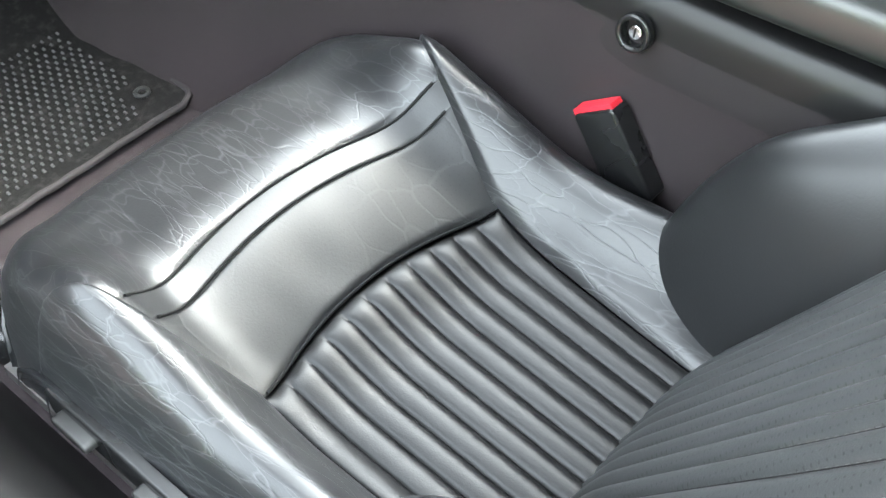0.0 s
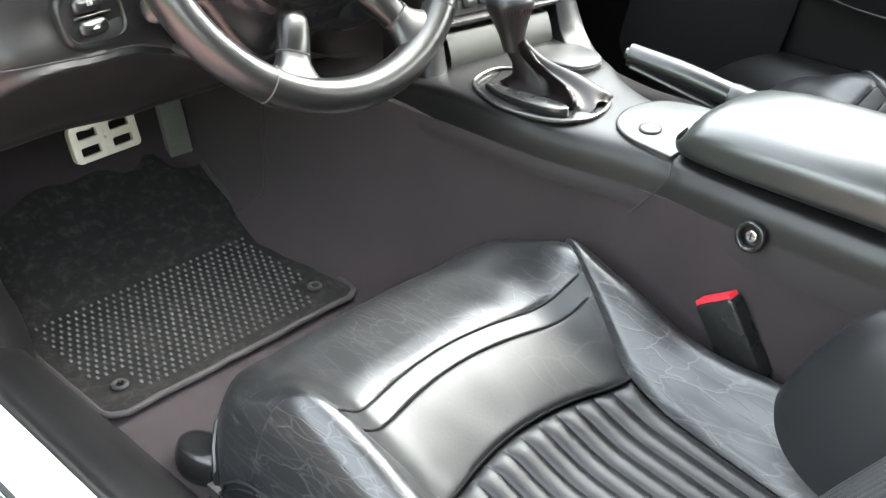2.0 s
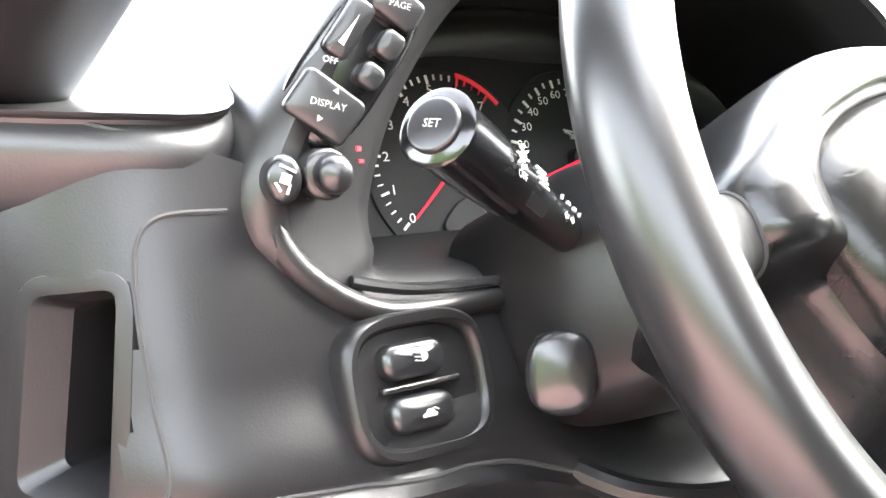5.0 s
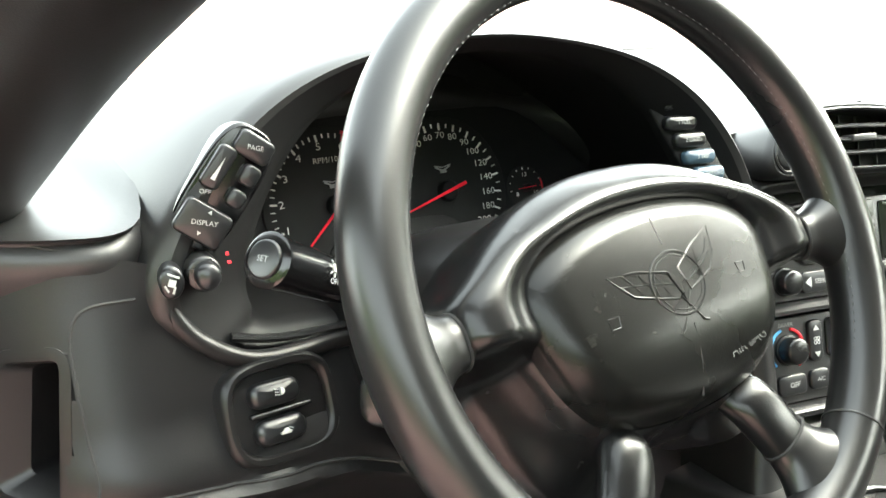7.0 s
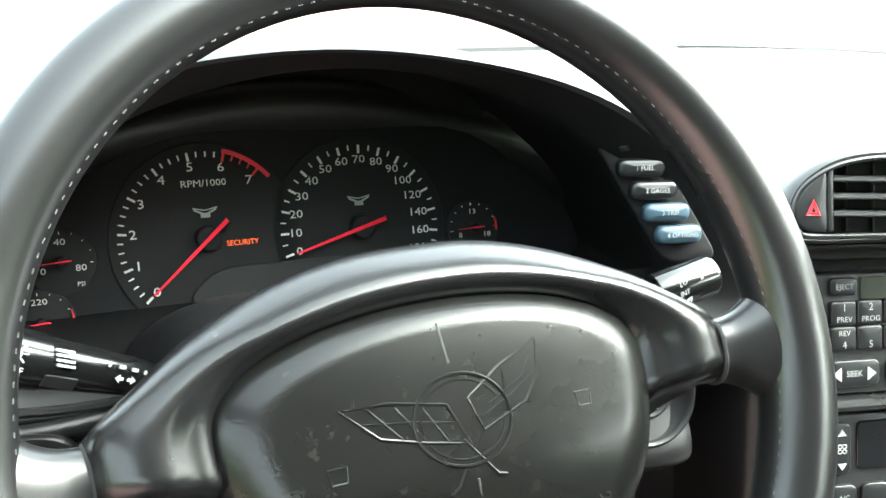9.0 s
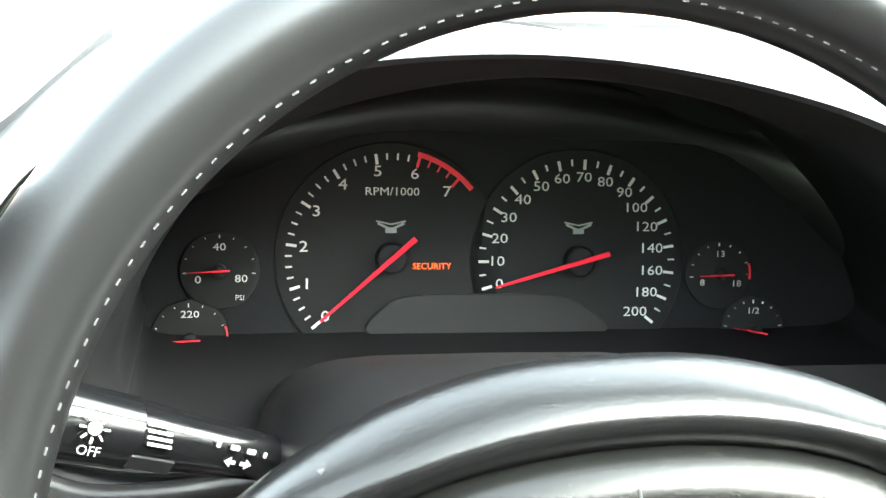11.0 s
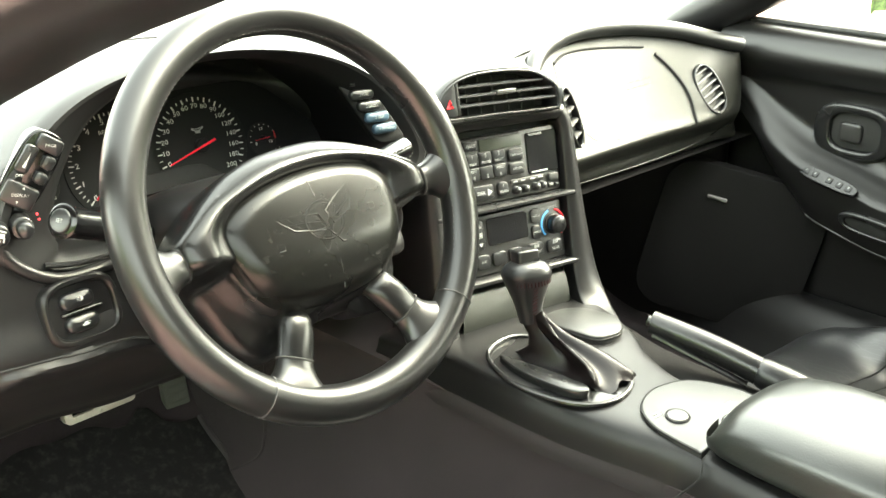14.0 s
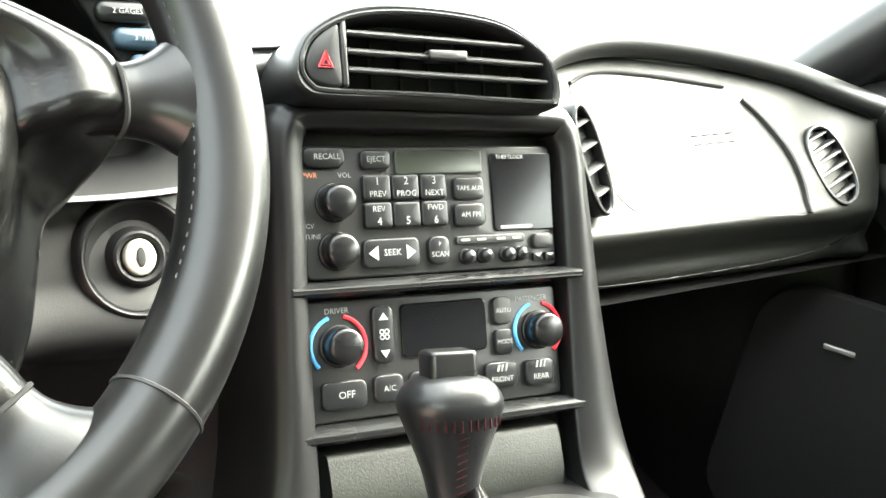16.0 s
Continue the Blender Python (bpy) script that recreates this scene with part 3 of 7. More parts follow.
        for j in range(nv + 1):
            h = h0 + (h1 - h0) * j / nv
            a, b = w0(h), w1(h)
            row = []
            for i in range(nu + 1):
                q = i / nu
                k = lift(q, h)
                hh = h
                if ribs:
                    k += 0.0075 * abs(math.sin(math.pi * ribs * q)) ** 0.5
                row.append(back_point(a + (b - a) * q, hh, k))
            rows.append(row)
        return part(name, mesh_of(name, *grid(rows), mat, 60), s, lab)

    wi = lambda h: 0.128 + 0.06 * smooth(h / 0.5)
    wo = lambda h: 0.235 + 0.02 * smooth(h / 0.3)
    crest = [p.z for p in spline([(0, 0, z) for z in (0.095, 0.108, 0.116, 0.112, 0.085, 0.055, 0.035, 0.022, 0.014, 0.010, 0.008)], 101)]
    swell = lambda h: crest[max(0, min(100, int(100 * (h + 0.05) / 0.65)))]
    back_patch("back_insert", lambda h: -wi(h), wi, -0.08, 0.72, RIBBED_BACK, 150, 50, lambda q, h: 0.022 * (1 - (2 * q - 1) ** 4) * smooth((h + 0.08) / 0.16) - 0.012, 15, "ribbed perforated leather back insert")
    for sg in (1, -1):
        back_patch("back_bolster", lambda h: sg * wi(h), lambda h: sg * wo(h), -0.05, 0.72, LEATHER, 26, 60, lambda q, h: -0.008 + (swell(h) + 0.008) * math.sin(math.pi * 0.78 * q) ** 0.8, 0, "smooth leather back bolster")
        back_patch("back_flank", lambda h: sg * wo(h), lambda h: sg * wo(h) * 0.97, -0.05, 0.72, LEATHER_WORN, 10, 60, lambda q, h: -0.008 + (swell(h) + 0.008) * math.sin(math.pi * 0.78) ** 0.8 * (1 - q) - 0.16 * q, 0, "wrinkled leather back flank")
    seams = []
    for k in range(1, 15):
        q = k / 15
        line = []
        for i in range(26):
            h = -0.06 + 0.03 * i
            line.append(back_point((2 * q - 1) * wi(h), h, 0.022 * (1 - (2 * q - 1) ** 4) * smooth((h + 0.08) / 0.16) - 0.0105))
        seams.append(tube(line, 0.0016, 6))
    part("rib_seam", mesh_of("rib_seam", *join(*seams), COWLINNER), s, "dark sewn seams between the ribs", "stuff")
    stitches = []
    for k in range(1, 15):
        q = k / 15
        for i in range(100):
            h = -0.04 + 0.0075 * i
            lift = 0.022 * (1 - (2 * q - 1) ** 4) * smooth((h + 0.08) / 0.16) - 0.012
            p = Vector(back_point((2 * q - 1) * wi(h) + 0.0018, h, lift + 0.0026))
            stitches.append(moved(box(-0.0004, 0.0004, -0.0005, 0.0005, -0.0016, 0.0016), Matrix.Translation(p) @ Matrix.Rotation(0.56, 4, "X")))
    part("stitching", mesh_of("stitching", *join(*stitches), STITCH), s, "grey stitching between the ribs", "stuff")
    shell = []
    for h in (-0.05, 0.2, 0.5, 0.72, 0.86):
        w = wo(h) * (0.96 if h < 0.8 else 0.7)
        shell.append([back_point(-w, h, -0.17), back_point(-w * 0.7, h, -0.19), back_point(0, h, -0.20), back_point(w * 0.7, h, -0.19), back_point(w, h, -0.17)])
    part("back_shell", mesh_of("back_shell", *loft(shell, 20, 14), LEATHER), s)
    crown = [[back_point(w * k, h, l) for w in (-1.0, -0.5, 0, 0.5, 1.0)] for k, h, l in ((0.26, 0.70, 0.0), (0.26, 0.74, 0.03), (0.24, 0.80, 0.02), (0.20, 0.86, -0.06), (0.19, 0.87, -0.14), (0.2, 0.85, -0.19))]
    part("back_top", mesh_of("back_top", *loft(crown, 20, 20), LEATHER), s)
    return s


seat(-0.40, 1, "creased black leather driver seat with ribbed perforated insert")
seat(0.37, -1, "black leather passenger seat beside the centre console")

# ---- driver footwell ----
mat_thing = thing("floor_mat", (-0.47, 1.15, 0.34), "dusty black carpet floor mat with a nubbed rubber heel pad", "floor mat")


def mat_z(y):
    return 0.346 + 1.2 * max(0, y - 1.215) ** 1.6


def mat_far(x):
    """The mat's front edge, curled up under the pedals."""
    u = (x + 0.467) / 0.198
    return 1.43 - 0.04 * smooth((u - 0.62) / 0.15) - 0.03 * smooth((-u - 0.3) / 0.6) - 0.016 * math.exp(-((u - 0.45) / 0.14) ** 2)


def mat_half(y):
    d = max(0.0, 0.028 - (y - 1.015))
    return 0.198 - (0.028 - math.sqrt(max(0, 0.028 ** 2 - d * d)))


rows = []
for j in range(41):
    row = []
    for i in range(31):
        w = 2 * i / 30 - 1
        y = 1.0155 + 0.39 * j / 40
        x = -0.467 + mat_half(y) * w
        y = 1.0155 + (mat_far(x) - 1.0155) * j / 40
        row.append((x, y, mat_z(y) + 0.0025 * noise.noise(Vector((i * 0.4, y * 20, 0))) + 0.012 * smooth((y - 1.3) / 0.1) * noise.noise(Vector((x * 14, y * 9, 4)))))
    rows.append(row)
edge = [r[0] for r in rows[:0:-1]] + rows[0] + [r[-1] for r in rows[1:]]
part("mat_carpet", mesh_of("mat_carpet", *grid(rows), MATCARPET), mat_thing, "worn black carpet with dusty patches")
part("mat_binding", mesh_of("mat_binding", *tube([(x, y, z + 0.001) for x, y, z in edge], 0.0042, 8), MATBIND), mat_thing, "grey stitched edge binding")
nubs = []
for j in range(19):
    for i in range(31):
        x, y = -0.638 + 0.0115 * i + 0.0055 * (j % 2), 1.045 + 0.0112 * j
        if x > -0.300 or (abs(x + 0.31) < 0.022 and y < 1.09) or (abs(x + 0.621) < 0.022 and y < 1.09):
            continue
        v = [(x - 0.0016, y - 0.0028, mat_z(y) + 0.001), (x + 0.0016, y - 0.0028, mat_z(y) + 0.001), (x + 0.0016, y + 0.0028, mat_z(y) + 0.001), (x - 0.0016, y + 0.0028, mat_z(y) + 0.001)]
        nubs.append((v + [(0.6 * (a - x) + x, 0.6 * (b - y) + y, c + 0.0025) for a, b, c in v], [(0, 1, 5, 4), (1, 2, 6, 5), (2, 3, 7, 6), (3, 0, 4, 7), (4, 5, 6, 7)]))
part("heel_pad_tread", mesh_of("heel_pad_tread", *join(*nubs), NUB), mat_thing, "rows of grey rubber nubs", "stuff")
for x, y in ((-0.31, 1.069), (-0.621, 1.067)):
    hole = [(x + 0.008 * math.cos(a), y + 0.008 * math.sin(a), 0.3495) for a in [2 * math.pi * k / 20 for k in range(20)]]
    e = part("eyelet", mesh_of("eyelet", *tube(hole, 0.0028, 8, True), RUBBER), mat_thing, "black rubber eyelet")
    part("post", mesh_of("post", *tube([(x, y, 0.345), (x, y, 0.3515)], 0.0045, 12), CHROME), e, "small metal post")

# brake pedal
B = face_frame((-0.418, 1.402, 0.51), 2, 16)
brake = thing("brake_pedal", (-0.418, 1.402, 0.51), "brushed metal brake pedal with four slots", "pedal")
pw, ph = 0.108, 0.056
holes = [(sx * 0.026, sz * 0.0125) for sx in (-1, 1) for sz in (-1, 1)]
pieces = []
for hx, hz in holes:
    pieces.append(bezel([(p[0] + hx, p[1] + hz) for p in rrect(0.0535, 0.0275, 0.006, 5)], [(p[0] + hx, p[1] + hz) for p in rrect(0.031, 0.0125, 0.003, 5)], -0.003, 0.004, 0.0015))
pieces.append(bezel(rrect(pw, ph, 0.011, 6), rrect(0.1, 0.049, 0.004, 6), -0.004, 0.008, 0.003, 0.004))
part("pedal_plate", mesh_of("pedal_plate", *moved(join(*pieces), B), ALU), brake, "brushed metal plate")
part("pedal_arm", mesh_of("pedal_arm", *tube([(-0.436, 1.418, 0.522), (-0.436, 1.424, 0.545), (-0.43, 1.45, 0.62), (-0.42, 1.5, 0.70)], 0.008, 8), STEEL), brake)
G = face_frame((-0.282, 1.432, 0.47), -2, 12)
gas = thing("accelerator_pedal", (-0.282, 1.432, 0.42), "dull grey rubber accelerator pedal", "pedal")
ribs = [bar(0, -0.05 + 0.0125 * k, 0.032, 0.004, -0.0015, 0.001) for k in range(9)]
part("pedal_pad", mesh_of("pedal_pad", *moved(slab(rrect(0.040, 0.118, 0.004, 4), 0, 0.012, 0.002), G), GREYRUBBER), gas)
each("pad_rib", ribs, G, GREYRUBBER, gas)
part("pedal_arm", mesh_of("pedal_arm", *tube([(-0.282, 1.45, 0.52), (-0.282, 1.5, 0.6), (-0.282, 1.52, 0.7)], 0.006, 8), STEEL), gas)
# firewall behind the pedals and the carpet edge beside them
# the firewall's black stands in for the unlit space behind the pedals
solo("firewall", mesh_of("firewall", *loft([[(x, 1.60, 0.5), (x, 1.50, 0.62), (x, 1.40, 0.72), (x, 1.36, 0.86)] for x in (-0.70, -0.45, -0.16)], 16, 10), DARK), "firewall above the pedals, coloured black for the shade there", "firewall", kind="structure")
solo("carpet_trim", mesh_of("carpet_trim", *loft([[(-0.672, 1.295, 0.615), (-0.668, 1.30, 0.615)], [(-0.665, 1.285, 0.50), (-0.648, 1.30, 0.50)], [(-0.66, 1.28, 0.46), (-0.638, 1.30, 0.455)]], 0, 8), GREYRUBBER), "grey carpet edge trim beside the footwell", "trim", kind="structure")
solo("push_clip", mesh_of("push_clip", *moved(slab(oval(0.013, 0.011, 16), 0, 0.006, 0.002, 0.001), face_frame((-0.686, 1.214, 0.598), 60, 0)), WHITEPLASTIC), "small white trim clip in the kick panel", "trim clip")
# added black sheet from the dash down to the tunnel, for the shade there
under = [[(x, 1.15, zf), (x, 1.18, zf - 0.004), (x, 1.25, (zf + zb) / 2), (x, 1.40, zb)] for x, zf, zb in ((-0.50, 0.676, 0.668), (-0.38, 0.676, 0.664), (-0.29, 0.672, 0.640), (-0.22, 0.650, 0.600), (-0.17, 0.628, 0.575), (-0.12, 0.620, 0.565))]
solo("under_dash_panel", mesh_of("under_dash_panel", *loft(under, 16, 24), DARK), "added black sheet under the dash, standing in for the shade beside the tunnel", "panel", kind="structure")
# access panel on the tunnel
panel_line = []
for p in spline([(0, 1.46, 0.530), (0, 1.37, 0.538), (0, 1.315, 0.543), (0, 1.293, 0.530), (0, 1.280, 0.48), (0, 1.265, 0.435), (0, 1.262, 0.40), (0, 1.30, 0.37)], 50):
    q, n_, _, _ = tun_tree.ray_cast(Vector((-0.6, p.y, p.z)), Vector((1, 0, 0)))
    if q:
        panel_line.append(q + Vector((-0.001, 0, 0)))
solo("access_panel_edge", mesh_of("access_panel_edge", *tube(panel_line, 0.0022, 6), CARPET), "raised carpet edge of the tunnel access panel", "trim", kind="structure")
# seat control and recline bits beside the driver seat
ctl = thing("seat_control", (-0.655, 0.72, 0.38), "black plastic seat control panel on the seat side", "seat control")
part("control_body", mesh_of("control_body", *moved(slab(rrect(0.30, 0.04, 0.012, 5), 0, 0.012, 0.004), face_frame((-0.654, 0.60, 0.385), -90, 0)), SMOOTH), ctl)
for yy, w in ((0.70, 0.05), (0.60, 0.03)):
    part("control_lever", mesh_of("control_lever", *moved(slab(rrect(w, 0.012, 0.005, 4), -0.012, 0, 0.003), face_frame((-0.654, yy, 0.388), -90, 0)), GREYPLASTIC), ctl, "grey power seat lever")
cover = thing("rail_cover", (-0.62, 0.87, 0.336), "black plastic seat rail end cover on the carpet", "rail cover")
part("cover_shell", mesh_of("cover_shell", *loft([[(-0.655 + 0.028 * math.cos(a) * k + 0.03, 0.885 + 0.04 * math.sin(a) * k, z) for a in [2 * math.pi * i / 16 for i in range(16)]] for k, z in ((1.0, 0.334), (0.95, 0.352), (0.75, 0.366), (0.2, 0.369))], 0, 10, True, True), SMOOTH), cover)
# seat belt buckle
bk = thing("seat_belt_buckle", (-0.135, 0.50, 0.45), "black seat belt buckle with a red release button", "seat belt buckle")
up = Vector((0.02, 0.30, 0.95)).normalized()
axis = (Vector((-0.147, 0.537, 0.496)) - Vector((-0.150, 0.435, 0.345))).normalized()
sidev = Vector((0.0, -0.85, 0.53))
sidev = (sidev - sidev.dot(axis) * axis).normalized()
thick = axis.cross(sidev)
bkm = Matrix((( sidev.x, thick.x, axis.x, -0.149), (sidev.y, thick.y, axis.y, 0.537), (sidev.z, thick.z, axis.z, 0.496), (0, 0, 0, 1)))
part("buckle_body", mesh_of("buckle_body", *moved(join(slab(rrect(0.052, 0.10, 0.006, 4, 0, -0.05), -0.011, 0.011, 0.004), slab(rrect(0.03, 0.16, 0.004, 3, 0, -0.14), -0.003, 0.003, 0.001)), bkm), SMOOTH), bk)
part("release_button", mesh_of("release_button", *moved(loft([rr for rr in [[(0.024 * a, 0.008 * b, z) for a, b in ((-1, -1), (1, -1), (1, 1), (-1, 1))] for z in (-0.004, 0.002, 0.004)]], 0, 0, True, True), bkm), RED), bk, "red release button")

# ---- centre console ----
console = thing("centre_console", (-0.04, 0.7, 0.5), "black plastic centre console running up into the dash", "console")
prof = []
for y, l, r, z in ((1.10, -0.168, 0.125, 0.622), (1.04, -0.160, 0.118, 0.626), (0.98, -0.158, 0.108, 0.632), (0.92, -0.160, 0.092, 0.635), (0.86, -0.158, 0.066, 0.634), (0.80, -0.150, 0.030, 0.630), (0.74, -0.140, 0.012, 0.629), (0.68, -0.128, 0.03, 0.628), (0.62, -0.122, 0.05, 0.624), (0.4, -0.122, 0.06, 0.618), (0.0, -0.122, 0.06, 0.618)):
    d_ = 0.066 + 0.016 * smooth((0.70 - y) / 0.08)
    prof.append([(l - 0.009, y, z - d_), (l - 0.008, y, z - d_ * 0.85), (l - 0.004, y, z - 0.045), (l + 0.004, y, z - 0.016), (l + 0.022, y, z - 0.002), ((l + r) / 2, y, z + 0.001), (r - 0.016, y, z), (r, y, z - 0.012), (r + 0.008, y, z - 0.06), (r + 0.03, y, z - 0.16)])
part("console_body", mesh_of("console_body", *loft([r[2:] for r in prof], 46, 70), PLASTIC), console)
part("side_panel", mesh_of("side_panel", *loft([r[:3] for r in prof], 12, 70), CONSOLESIDE), console, "matt dark console side")
lid = []
for y, l, r, z in ((0.648, -0.07, 0.0, 0.640), (0.642, -0.103, 0.03, 0.652), (0.625, -0.118, 0.047, 0.672), (0.59, -0.125, 0.055, 0.684), (0.5, -0.128, 0.06, 0.690), (0.2, -0.128, 0.06, 0.690), (-0.1, -0.128, 0.06, 0.690)):
    lid.append([(l + 0.012, y, 0.630), (l + 0.002, y, 0.637), (l, y, 0.648), (l + 0.008, y, z - 0.014), (l + 0.04, y, z - 0.001), ((l + r) / 2, y, z + 0.002), (r - 0.03, y, z - 0.003), (r - 0.004, y, z - 0.018), (r, y, 0.645), (r - 0.012, y, 0.630)])
part("armrest_lid", mesh_of("armrest_lid", *loft(lid, 44, 50), LIDLEATHER), console, "padded leather armrest lid")
gap = [(-0.118, 0.635, 0.622), (-0.133, 0.628, 0.61), (-0.136, 0.645, 0.585), (-0.146, 0.668, 0.555)]
part("panel_seam", mesh_of("panel_seam", *tube(spline(gap, 20), 0.0012, 6), DARK), console, "thin dark seam")
# lock on the console side
L = face_frame((-0.1345, 0.517, 0.579), -90, 0)
lockm = L @ Matrix.Rotation(radians(-12), 4, "X")
lk = part("lock_cup", mesh_of("lock_cup", *moved(bezel(oval(0.036, 0.036, 28), oval(0.024, 0.024, 28), -0.003, 0.006, 0.0025, 0.012), lockm), SMOOTH), console, "round recessed lock")
part("lock_face", mesh_of("lock_face", *moved(slab(oval(0.0135, 0.0135, 24), 0.002, 0.012, 0.001), lockm), CHROME), lk, "metal lock barrel")
part("key_slot", mesh_of("key_slot", *moved(slab(rrect(0.002, 0.009, 0.0008, 3), 0.0014, 0.003, 0.0003), lockm), DARK), lk)
# switch panel in front of the lid: rounded, grey


panel_dip = lambda y: 0.075 * max(0.0, 0.73 - y)


def flat(outline, z0, z1, bev=0.001):
    """A plate lying on the console: outline in x, y, from z1 up to z0."""
    v, f = slab([(x, y) for x, y in outline], 0, z0 - z1, bev)
    return [Vector((p[0], p[2], z0 - p[1] - panel_dip(p[2]))) for p in v], f


sw_o = [(p.x, p.y) for p in spline([(-0.112, 0.64, 0), (-0.110, 0.70, 0), (-0.088, 0.735, 0), (-0.045, 0.750, 0), (0.002, 0.735, 0), (0.030, 0.69, 0), (0.036, 0.64, 0)], 40)][::-1]
part("switch_panel", mesh_of("switch_panel", *flat(sw_o, 0.6335, 0.62, 0.002), GREYPLASTIC), console, "grey switch panel")
part("panel_gap", mesh_of("panel_gap", *tube([(x, y, 0.632 - panel_dip(y)) for x, y in sw_o], 0.0018, 6), DARK), console, "dark panel gap")
bt = part("round_button", mesh_of("round_button", *flat(oval(0.027, 0.024, 28, -0.073, 0.697), 0.6355, 0.630, 0.0015), GREYPLASTIC), console, "round grey push button")
part("button_ring", mesh_of("button_ring", *tube([(-0.073 + 0.0145 * math.cos(a), 0.697 + 0.013 * math.sin(a), 0.634 - panel_dip(0.697 + 0.013 * math.sin(a))) for a in [2 * math.pi * k / 28 for k in range(28)]], 0.001, 6, True), DARK), bt)
each("button_marking", (flat(rrect(0.007, 0.004, 0.001, 3, -0.071, 0.697), 0.6359, 0.635, 0.0002), flat(rrect(0.014, 0.002, 0.0005, 2, -0.085, 0.716), 0.6339, 0.633, 0.0002), flat(rrect(0.012, 0.002, 0.0005, 2, -0.089, 0.712), 0.6339, 0.633, 0.0002), flat(rrect(0.014, 0.008, 0.001, 2, -0.006, 0.672), 0.6339, 0.633, 0.0002)), Matrix.Identity(4), PRINT, console, "small white printed mark")
part("lid_latch", mesh_of("lid_latch", *flat(oval(0.022, 0.013, 24, -0.035, 0.655), 0.638, 0.63, 0.003), SMOOTH), console, "black lid latch")
# ashtray lid
ash_o = [(p.x, p.y) for p in spline([(-0.015, 0.945, 0), (-0.008, 0.875, 0), (0.01, 0.858, 0), (0.04, 0.858, 0), (0.062, 0.885, 0), (0.055, 0.93, 0), (0.03, 0.95, 0), (0.0, 0.953, 0)], 40, True)]
part("ashtray_lid", mesh_of("ashtray_lid", *flat(ash_o, 0.646, 0.63, 0.003), GREYPLASTIC), console, "rounded grey ashtray lid")
part("ashtray_gap", mesh_of("ashtray_gap", *tube([(x, y, 0.641) for x, y in ash_o], 0.0016, 6, True), DARK), console)
# gear selector
ring_o = [(p.x, p.y) for p in spline([(-0.135, 0.925, 0), (-0.110, 0.948, 0), (-0.065, 0.950, 0), (-0.035, 0.915, 0), (-0.022, 0.86, 0), (-0.030, 0.80, 0), (-0.060, 0.772, 0), (-0.105, 0.768, 0), (-0.140, 0.80, 0), (-0.152, 0.87, 0)], 60, True)]
zr = lambda y: 0.631 + 0.10 * max(0, y - 0.85) ** 1.3
gear = thing("gear_selector", (-0.085, 0.86, 0.63), "black leather gear selector with a pleated gaiter", "gear selector")
part("gaiter_ring", mesh_of("gaiter_ring", *tube([(x, y, zr(y) + 0.001) for x, y in ring_o], 0.0032, 8, True), SMOOTH), gear, "glossy black surround")
cxg, cyg = sum(p[0] for p in ring_o) / 60, sum(p[1] for p in ring_o) / 60
part("gate_base", mesh_of("gate_base", *([(x, y, zr(y) - 0.001) for x, y in ring_o] + [(cxg, cyg, 0.634)], [(i, (i + 1) % 60, 60) for i in range(60)]), SMOOTH), gear)
gate = [(-0.120, 0.922), (-0.134, 0.88), (-0.130, 0.815), (-0.116, 0.792), (-0.104, 0.805), (-0.108, 0.86)]
part("indicator_plate", mesh_of("indicator_plate", *flat([(p.x, p.y) for p in spline([(x, y, 0) for x, y in gate], 30, True)], 0.642, 0.632, 0.002), SMOOTH), gear, "black gear indicator plate")
marks = [flat(rrect(0.0035, 0.005, 0.0005, 2, -0.118 - 0.002 * math.sin(k), 0.905 - 0.02 * k), 0.6427, 0.641, 0.0002) for k in range(5)]
each("gear_mark", marks, Matrix.Identity(4), GREYPLASTIC, gear, "white gear mark")
foot = [(-0.028, 0.86), (-0.035, 0.80), (-0.062, 0.778), (-0.095, 0.79), (-0.095, 0.84), (-0.10, 0.90), (-0.085, 0.935), (-0.05, 0.92)]
gr = []
for k, (cx_, cy_, rad, z) in enumerate(((-0.068, 0.855, 1.0, 0.634), (-0.066, 0.852, 0.86, 0.642), (-0.069, 0.864, 0.60, 0.655), (-0.074, 0.889, 0.36, 0.667), (-0.078, 0.904, 0.29, 0.680), (-0.079, 0.911, 0.22, 0.694))):
    row = []
    for i, p in enumerate(spline([(x, y, 0) for x, y in foot], 48, True)):
        fold = 1 + 0.34 * (1 - 2 * abs(math.sin(i * math.pi * 4 / 48 + k * 0.42 + 0.6))) * (0.12 + 0.88 * math.sin(math.pi * k / 5.4)) + 0.07 * math.sin(i * 2 * math.pi * 7 / 48 + k * 1.4)
        row.append((cx_ + (p.x + 0.068) * rad * fold, cy_ + (p.y - 0.855) * rad * fold, z + 0.004 * math.sin(i * 2 * math.pi * 5 / 48 + k)))
    gr.append(row)
part("gaiter", mesh_of("gaiter", *loft(gr, 0, 26, True), GAITER, 80), gear, "creased black leather gaiter")
K0, K1 = Vector((-0.080, 0.911, 0.676)), Vector((-0.076, 0.926, 0.754))
kd = (K1 - K0).normalized()
kx = Vector((math.cos(radians(-20)), math.sin(radians(-20)), 0))
ky = kd.cross(kx)
knob_rows = []
